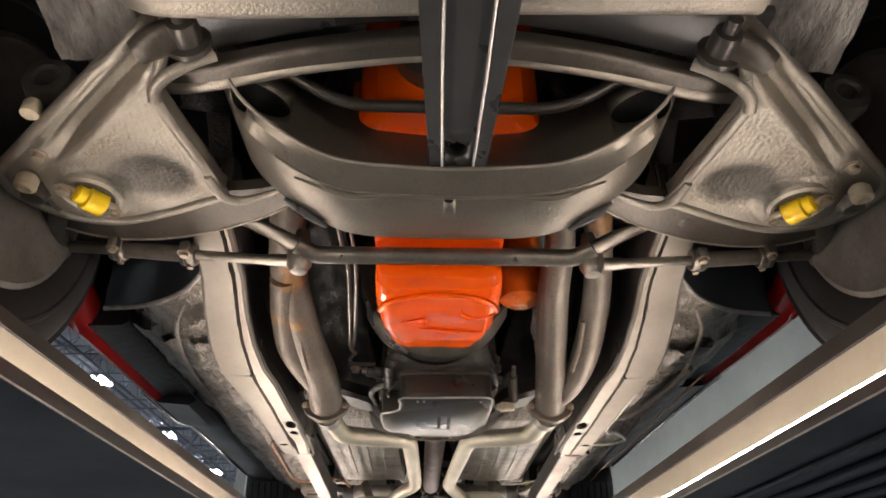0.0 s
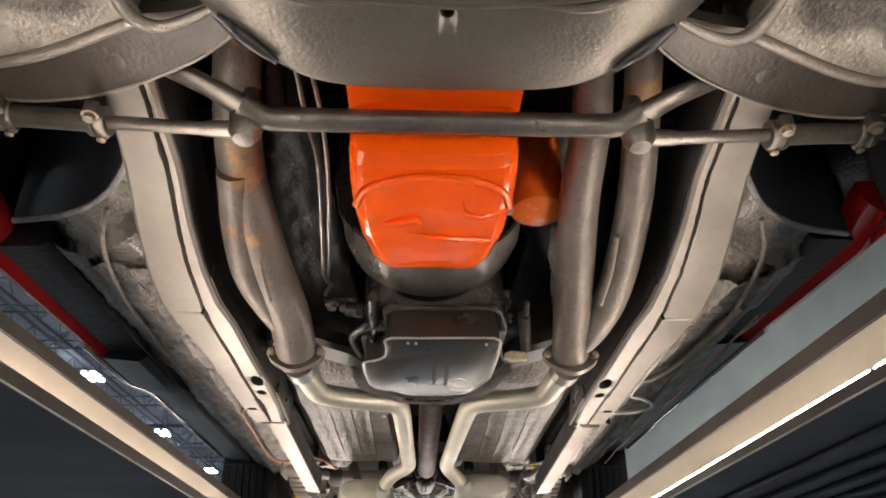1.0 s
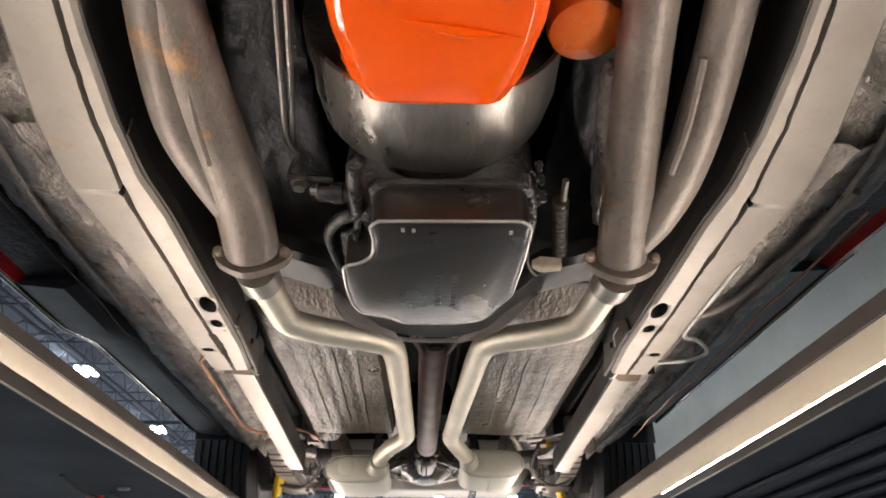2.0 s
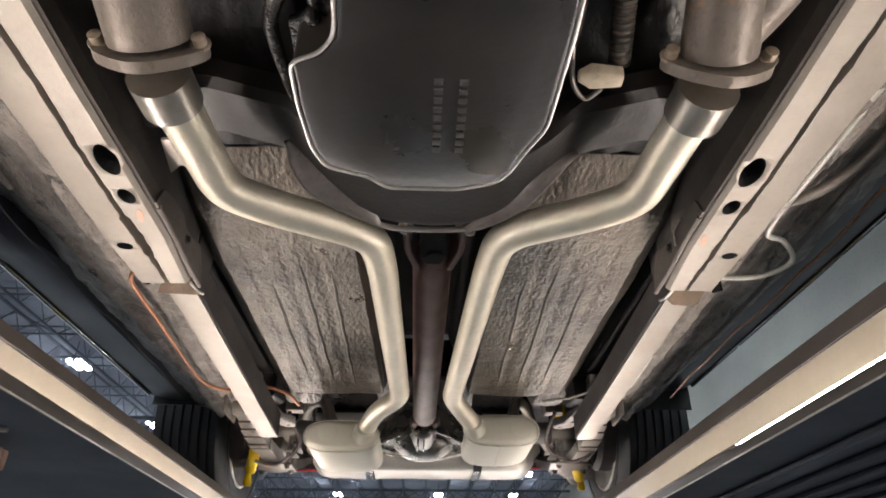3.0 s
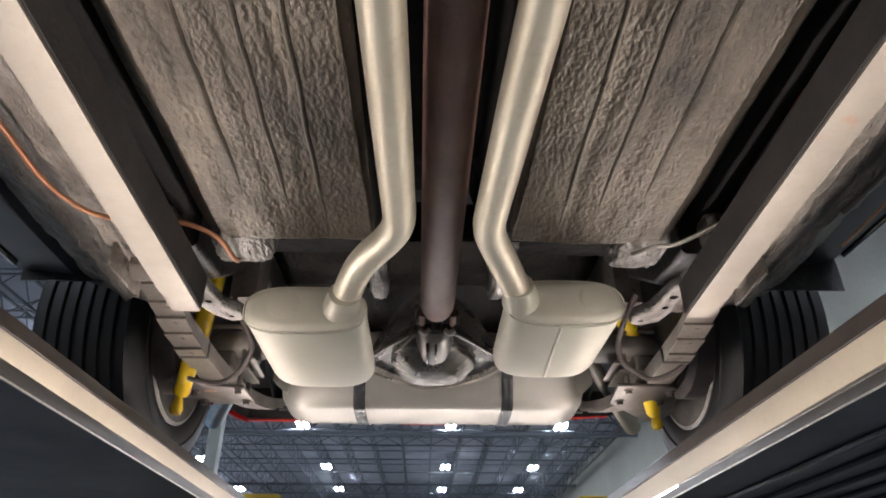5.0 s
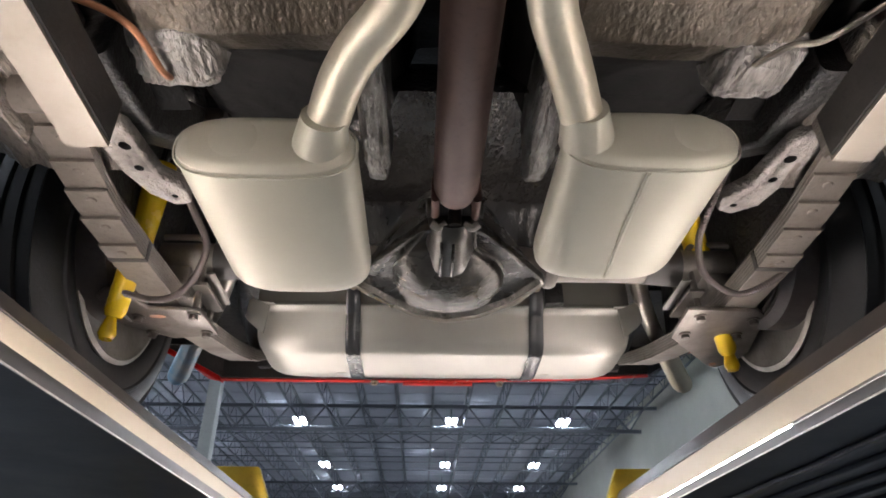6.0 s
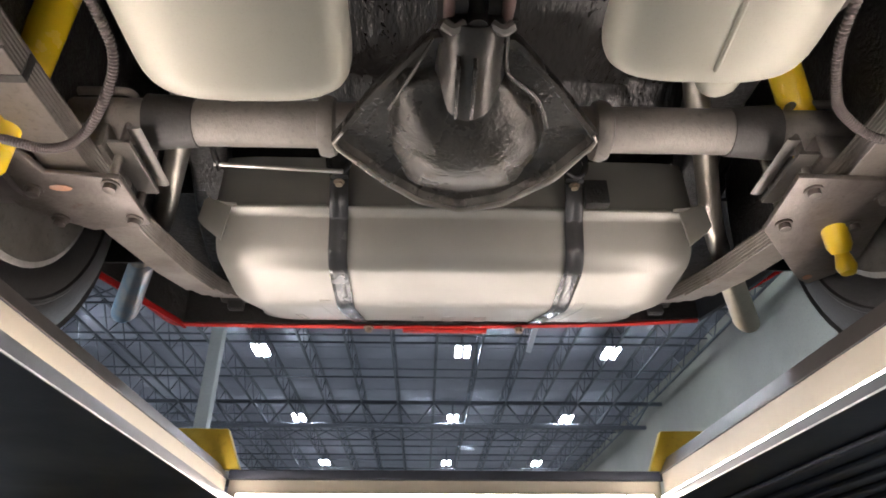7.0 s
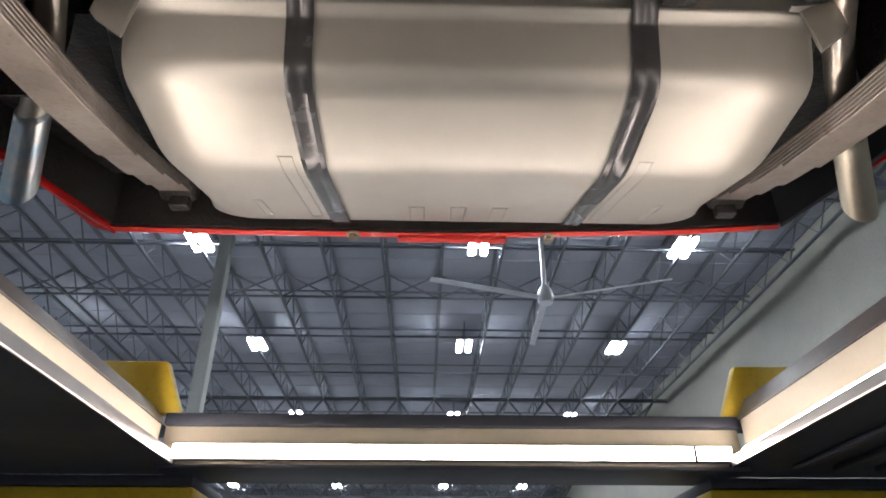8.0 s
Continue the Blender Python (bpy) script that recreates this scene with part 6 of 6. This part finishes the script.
for s in (-1, 1):
    X = lambda a, b: (min(s * a, s * b), max(s * a, s * b))
    xc = lambda y: lerp(y, [3.08, 3.3, 3.6, 4.0, 4.4], [0.522, 0.546, 0.562, 0.552, 0.545] if s > 0 else [0.532, 0.550, 0.550, 0.548, 0.545])
    leaf = None
    for k, (y0, y1) in enumerate(((3.385, 4.16), (3.315, 4.26), (3.25, 4.33), (3.19, 4.38), (3.125, 4.40), (3.06, 4.42))):
        ys = [y0 + (y1 - y0) * i / 24 for i in range(25)]
        bm = loft([[(s * (xc(y) + a), y, leaf_z(y) + 0.0064 * k + b) for a, b in ((-0.031, 0.0012), (-0.0298, 0.0), (0.0298, 0.0), (0.031, 0.0012), (0.031, 0.0050), (-0.031, 0.0050))] for y in ys], True, True, None, False)
        if leaf is None:
            leaf = part("leaf_spring", bm, M_leaf, car, "grey steel multi-leaf rear spring")
        else:
            part("leaf", bm, M_leaf, leaf)
        if k < 5:
            part("tip_pad", smooth(lathe([(0.001, -0.0022), (0.006, -0.0020), (0.0085, 0.0004)], (s * xc(y0), y0 + 0.022, leaf_z(y0) + 0.0064 * k), "z", 12)), M_leaf, leaf)
    part("leaf_clip", box(*X(xc(3.43) - 0.0322, xc(3.43) + 0.0322), 3.424, 3.436, leaf_z(3.43) - 0.0010, leaf_z(3.43) + 0.034, 0.0005), M_railside, leaf)
    part("front_eye", smooth(lathe([(0.008, -0.032), (0.024, -0.032), (0.024, 0.032), (0.008, 0.032)], (s * 0.523, 3.07, 2.078), "x", 20)), M_leaf, leaf)
    part("spring_pocket", rough_up(box(*X(0.470, 0.575), 2.98, 3.14, 2.105, 2.16, 0.01), 0.004, 25), M_sill, car, "dusty front spring pocket")
    part("pocket_ear", box(*X(0.478, 0.484), 3.0, 3.13, 2.045, 2.11, 0.003), M_sill, car)
    part("pocket_ear", box(*X(0.563, 0.569), 3.0, 3.13, 2.045, 2.11, 0.003), M_sill, car)
    part("shackle", box(*X(0.525, 0.565), 4.405, 4.43, 2.215, 2.30, 0.006), M_under, leaf)
    if s > 0:
        poly = [(0.456, 3.585), (0.597, 3.590), (0.620, 3.61), (0.668, 3.80), (0.660, 3.86), (0.630, 3.90), (0.600, 3.88), (0.470, 3.724)]
    else:
        poly = [(-0.472, 3.715), (-0.474, 3.600), (-0.57, 3.590), (-0.585, 3.53), (-0.62, 3.515), (-0.645, 3.54), (-0.655, 3.62), (-0.645, 3.67), (-0.61, 3.70), (-0.565, 3.735)]
    pl = part("spring_plate", prism(poly, 2.0375 if s > 0 else 2.0285, 2.0475 if s > 0 else 2.0385, 0.003), M_plate, car, "greasy steel lower spring plate")
    for x, y in ((0.490, 3.612), (0.490, 3.700), (0.600, 3.625), (0.598, 3.700)):
        part("plate_nut", bolt((s * x, y, 2.0375 if s > 0 else 2.0285), 0.0085, 0.011), M_plate, pl, "greasy brown nut")
    for y in (3.612, 3.70):
        part("u_bolt", smooth(tube(filleted([(s * 0.490, y, 2.04), (s * 0.490, y, 2.20), (s * 0.600, y, 2.20), (s * 0.600, y, 2.04)], 0.03), 0.0065, 10)), M_axle, pl)
    part("perch", box(*X(0.512, 0.584), 3.60, 3.71, 2.086, 2.130, 0.006), M_axle, car)
    mx, my = (0.4085, 1.955) if s < 0 else (0.4045, 1.995)
    part("paint_mark", smooth(loft([[(-0.562 + 0.016 * math.cos(t), 3.622 + 0.007 * math.sin(t), z) for t in (2 * math.pi * k / 14 for k in range(14))] for z in (2.0275, 2.0285)])) if s < 0 else smooth(lathe([(0.0005, 2.0365), (0.008, 2.0365), (0.008, 2.0375)], (0.615, 3.872, 0), "z", 12)), M_mark, pl, "orange paint mark")
    # rear shock
    if s > 0:
        a, b = Vector((0.594, 3.740, 1.985)), Vector((0.43, 3.49, 2.45))
        a2 = Vector((0.590, 3.735, 2.008))
    else:
        a, b = Vector((-0.604, 3.535, 1.955)), Vector((-0.52, 3.43, 2.45))
        a2 = Vector((-0.600, 3.533, 1.985))
    d = (b - a2).normalized()
    sh = part("rear_shock", smooth(tube([a2, a2 + d * 0.01, a2 + d * 0.10, a2 + d * 0.11, a2 + d * 0.30], [0.014, 0.019, 0.020, 0.025, 0.025], 20)), M_yellow, car, "yellow tubular rear shock absorber")
    part("lower_bushing", smooth(lathe([(0.004, -0.012), (0.011, -0.011), (0.0155, 0), (0.013, 0.012), (0.009, 0.03)], a, "z", 18)), M_yellow, sh, "yellow bushing at the shock eye")
    part("shock_rod", smooth(tube([a2 + d * 0.29, b], 0.010, 10)), M_chrome, sh)
    # axle brackets beside the spring
    part("bracket", loft([[(s * x, y, z) for x, z in ((0.465, 2.075), (0.495, 2.075), (0.495, 2.081), (0.465, 2.081))] for y in (3.58, 3.70)], True, True, None, False), M_axle, axle)
    part("link_strap", smooth(tube([(s * 0.462, 3.575, 2.098), (s * 0.464, 3.705, 2.096)], 0.010, 8, squash=0.3)), M_axle, car, "dull steel strap")
    # ribbed brake hose
    if s > 0:
        hp = spline([(0.425, 3.265, 2.135), (0.408, 3.30, 2.10), (0.405, 3.37, 2.07), (0.423, 3.425, 2.050), (0.451, 3.462, 2.04), (0.506, 3.483, 2.022), (0.552, 3.451, 2.03), (0.590, 3.448, 2.06), (0.610, 3.46, 2.09)], 30)
    else:
        hp = spline([(-0.440, 3.30, 2.130), (-0.430, 3.359, 2.10), (-0.419, 3.416, 2.07), (-0.443, 3.464, 2.04), (-0.485, 3.507, 2.02), (-0.526, 3.517, 2.013), (-0.574, 3.51, 2.02), (-0.624, 3.54, 2.05), (-0.64, 3.56, 2.09)], 30)
    part("brake_hose", smooth(tube(hp, [0.0052 if k % 2 else 0.0066 for k in range(len(hp))], 10)), M_hose, car, "ribbed grey-brown flexible hose")
    # sprayed mount plate between the cabin floor and the spring, with punched holes
    plate = [(0.483, 3.125), (0.458, 3.150), (0.446, 3.255), (0.418, 3.290), (0.421, 3.325), (0.445, 3.333), (0.480, 3.305), (0.498, 3.25), (0.508, 3.17)]
    mp_ = part("mount_plate", rough_up(bevelled(prism([(s * x, y) for x, y in plate], 2.090, 2.116, 0), 0.006, 3), 0.004, 40), M_spray, car, "rough grey sprayed spring mount plate")
    part("frame_kick", bevelled(loft([[(s * x, y, z) for x, z in ((0.405, zb), (0.462, zb), (0.466, 2.30), (0.405, 2.30))] for y, zb in ((3.335, 2.150), (3.36, 2.145), (3.42, 2.175))], True, True, None, False), 0.004), M_plate, car, "brown-grey kicked-up frame panel")
    cut(mp_, [lathe([(r, -0.05), (r, 0.05)], (s * x, y, 2.10), "z", 14) for x, y, r in ((0.472, 3.185, 0.009), (0.470, 3.235, 0.007), (0.440, 3.305, 0.005))])

# fuel tank with straps
PROFILE = [(p.y, p.z) for p in filleted([(0, 3.905, 2.31), (0, 3.900, 2.195), (0, 3.893, 2.190), (0, 3.893, 2.183), (0, 3.906, 2.176), (0, 3.936, 2.088), (0, 4.105, 2.081), (0, 4.405, 2.183), (0, 4.43, 2.215), (0, 4.43, 2.31)], 0.034, 8)]
LOW = [(y, z) for y, z in PROFILE if 3.95 < y < 4.42 and z < 2.2]


def tank_ring(x):
    a = abs(x)
    k = 1 if a < 0.375 else math.sqrt(max(0, 1 - ((a - 0.375) / 0.082) ** 2)) * 0.34 + 0.66
    out = []
    for y, z in PROFILE:
        f = k if z < 2.18 else (k * 0.5 + 0.5)
        out.append((x, 4.17 + (y - 4.17) * (f if y > 4.17 else (0.3 * f + 0.7)), 2.20 + (z - 2.20) * (f if z < 2.2 else 1)))
    return out


xs_t = [0.456 * math.sin(math.pi / 2 * k / 40) for k in range(-40, 41)]
tank = part("fuel_tank", smooth(loft([tank_ring(x) for x in xs_t])), M_tank, car, "silver galvanised steel fuel tank")
def tank_low(y):
    return lerp(y, [a for a, _ in LOW], [b for _, b in LOW])


def pressed_outline(x, w, y0, y1):
    """A shallow pressed rectangle, as its raised rounded border."""
    n = 8
    loop = [(x - w, y0 + (y1 - y0) * i / n) for i in range(n + 1)] + [(x + w, y1 - (y1 - y0) * i / n) for i in range(n + 1)]
    loop.append(loop[0])
    return smooth(tube([(a, b, tank_low(b) + 0.0003) for a, b in loop], 0.0018, 6))


for x in (-0.075, 0.0, 0.075):
    part("pressed_rib", pressed_outline(x, 0.013, 4.30, 4.392), M_tank, tank)
for s in (-1, 1):
    part("pressed_rib", pressed_outline(s * 0.262, 0.010, 4.08, 4.37), M_tank, tank)
    part("pressed_rib", pressed_outline(s * 0.35, 0.007, 4.27, 4.36), M_tank, tank)
    part("corner_wing", smooth(loft([[(s * x, y, z + b) for y, z in ((3.885, 2.186), (3.96, 2.186), (3.96, 2.189), (3.885, 2.189))] for x, b in ((0.41, 0), (0.455, 0.004), (0.468, 0.02))], True, True, None, False)), M_tank, tank)
    part("corner_ear", prism([(s * x, z) for x, z in ((0.425, 2.105), (0.462, 2.135), (0.474, 2.150), (0.470, 2.192), (0.462, 2.198), (0.418, 2.178))], 3.884, 3.890, 0.002, "y"), M_tank, tank)
    st = [(3.868, 2.235), (3.884, 2.192)] + [(y - (0.004 if y < 4 else 0), z - 0.0045) for y, z in PROFILE if z < 2.176 or (y > 4.3 and z < 2.22)]
    st = [tuple(p)[1:] for p in filleted([(0, a, b) for a, b in st], 0.015, 3)]
    w = 0.0175
    xs0 = s * 0.221
    strap = part("tank_strap", loft([[(xs0 + dx, y, z + dz) for dx, dz in ((-w, 0), (-w * 0.6, -0.0025), (-w * 0.2, 0.0), (w * 0.2, 0.0), (w * 0.6, -0.0025), (w, 0), (w, 0.002), (-w, 0.002))] for y, z in st], True, True, None, False), M_strap, car, "black steel tank strap")
    part("strap_bolt", bolt((xs0, 3.868, 2.225), 0.007, 0.008), M_bolt, strap)
    part("strap_loop", smooth(tube([(xs0 + 0.020 * math.cos(t), 3.845, 2.262 + 0.034 * math.sin(t)) for t in (2 * math.pi * k / 28 for k in range(29))], 0.0055, 8)), M_strap, strap, "black wire loop at the strap end")
    part("strap_hook", box(xs0 - w, xs0 + w, 3.855, 3.872, 2.23, 2.33, 0.003), M_strap, strap)
part("rubber_flap", box(0.24, 0.285, 3.868, 3.890, 2.185, 2.24, 0.003), M_under, car)
part("fuel_line", smooth(tube([(-0.44, 3.82, 2.225), (-0.21, 3.832, 2.222)], 0.004, 8)), M_edge, car, "bright steel line in front of the tank")
part("fuel_line", smooth(tube(filleted([(-0.445, 3.70, 2.33), (-0.44, 3.80, 2.24), (-0.43, 3.83, 2.22)], 0.03), 0.006, 8)), M_under, car)

# fuel and brake lines along the floor
part("copper_line", smooth(tube(spline([(-0.50, 2.22, 2.09), (-0.545, 2.25, 2.07), (-0.558, 2.33, 2.07), (-0.562, 2.46, 2.068), (-0.572, 2.68, 2.065), (-0.57, 2.80, 2.062), (-0.53, 2.88, 2.065), (-0.44, 2.93, 2.09), (-0.38, 2.96, 2.08), (-0.36, 3.02, 2.07), (-0.365, 3.06, 2.10)], 8), 0.0044, 10)), M_copper, car, "copper-brown fuel line")
part("white_wire", smooth(tube(spline([(0.565, 1.78, 2.10), (0.545, 1.90, 2.075), (0.532, 2.00, 2.06), (0.535, 2.043, 2.052), (0.570, 2.063, 2.052), (0.612, 2.121, 2.05), (0.590, 2.172, 2.05), (0.53, 2.185, 2.05), (0.48, 2.18, 2.06)], 8), 0.0045, 8)), M_wire, car, "loose white wire")
part("wire_clip", box(0.54, 0.562, 1.755, 1.785, 2.09, 2.11, 0.003), M_wire, car)
part("white_wire", smooth(tube(spline([(0.525, 2.60, 2.07), (0.520, 2.66, 2.058), (0.523, 2.76, 2.055), (0.512, 2.80, 2.055), (0.48, 2.81, 2.06)], 8), 0.0045, 8)), M_wire, car, "loose white wire")
part("brake_line", smooth(tube(spline([(0.335, 3.00, 2.08), (0.36, 2.965, 2.075), (0.40, 2.95, 2.075), (0.455, 2.86, 2.07)], 8), 0.004, 8)), M_tube, car)
for k, (x, z) in enumerate(((0.640, 2.092),)):
    pts = [(x + 0.012 * math.sin(3 * y + k), y, z + 0.004 * math.sin(5 * y + 2 * k)) for y in [1.62 + 0.06 * i for i in range(22)]]
    part("wiring", smooth(tube(pts, 0.0045, 8)), M_hose, car, "sagging wiring along the sill")

part("sill_loom", smooth(tube(spline([(0.628, 1.55, 2.082), (0.622, 1.669, 2.078), (0.613, 1.778, 2.078), (0.600, 1.893, 2.076), (0.571, 1.970, 2.078), (0.53, 2.02, 2.09)], 8), 0.0085, 10)), M_loom, car, "thick beige cable loom along the sill")
for s, x0 in ((1, 0.690), (-1, 0.683)):
    part("sill_wire", smooth(tube(spline([(s * (x0 + 0.004 * math.sin(9 * y)), y, 2.100 - 0.012 * smoothstep(y, 1.5, 1.75) + 0.003 * math.sin(23 * y)) for y in [1.62 + 0.09 * i for i in range(16)]], 5), 0.0026 if s > 0 else 0.0016, 6)), M_copper if s > 0 else M_hose, car, "thin amber wire along the sill edge")

# front splash shields behind the wheels
def toe(s, x, y):
    y = max(y, lerp(x, [0.480, 0.505, 0.555, 0.615, 0.675, 0.76], [1.17, 1.21, 1.273, 1.32, 1.347, 1.37]))
    z = lerp(y, [1.22, 1.42, 1.60, 1.85], [2.145, 2.118, 2.094, 2.092])
    ridge = 0.022 * math.exp(-((y - 1.36 - 0.75 * (x - 0.55)) / 0.012) ** 2)
    z += lerp(x, [0.60, 0.66, 0.75], [0.0, 0.018, 0.085])
    return (s * x, y, z - ridge + 0.007 * noise.noise(Vector((x, y, s)) * 16) + 0.005 * noise.noise(Vector((x, y, s)) * 55) * smoothstep(y, 1.34, 1.42))


for s in (-1, 1):
    arcp = [(s * x, y, z) for x, y, z in ((0.480, 1.165, 2.14), (0.505, 1.205, 2.14), (0.555, 1.268, 2.14), (0.615, 1.315, 2.14), (0.675, 1.342, 2.14), (0.76, 1.365, 2.145))]
    part("splash_shield", rough_up(smooth(tube(spline(arcp, 8), 0.0055, 8)), 0.003, 60), M_spray, car, "dusty edge of the splash shield")
    part("shield_skin", sheet(lambda u, v: Vector(spline(arcp, 8)[int(u)]) + Vector((0, -0.03 * v, 0.26 * v)), list(range(41)), [0, 0.3, 0.6, 1.0], 0.003), M_sillblack, car)
    part("seam_bead", smooth(tube(spline([(s * x, y, z) for x, y, z in ((0.548, 1.27, 2.112), (0.585, 1.35, 2.098), (0.610, 1.47, 2.088), (0.625, 1.62, 2.082), (0.632, 1.77, 2.082), (0.635, 2.0, 2.085))], 8), 0.0045, 8)), M_sill, car, "sealed bead along the toe board")
    part("toe_board", rough_up(sheet(lambda x, y: toe(s, x, y), [0.487 + 0.008 * i for i in range(34)], [1.175 + 0.012 * i for i in range(56)], 0), 0.002, 45), M_crust, car, "rough undercoated toe board")

# small hanging cord with an orange plug beside the runway
plug = thing("extension_cord", (-0.645, 2.18, 1.7495), "orange extension cord plug hanging under the runway", "extension cord")
part("cord", smooth(tube(spline([(-0.655, 1.98, 1.748), (-0.650, 2.03, 1.735), (-0.640, 2.09, 1.731), (-0.632, 2.14, 1.738), (-0.640, 2.165, 1.738)], 8), 0.0035, 8)), M_railside, plug)
part("green_lead", smooth(tube(spline([(-0.628, 2.135, 1.747), (-0.632, 2.15, 1.738), (-0.642, 2.17, 1.736)], 8), 0.003, 8)), M_green, plug, "green lead")
part("red_tie", box(-0.658, -0.628, 2.095, 2.108, 1.729, 1.736, 0.002), M_redworn, plug, "red tie")
part("plug", box(-0.664, -0.628, 2.168, 2.184, 1.712, 1.744, 0.004), M_mark, plug, "orange plastic plug")
part("plug_half", box(-0.664, -0.628, 2.1855, 2.200, 1.713, 1.743, 0.004), M_mark, plug)
part("clip", box(-0.60, -0.578, 2.09, 2.098, 1.744, 1.7495, 0.001), M_edge, plug)
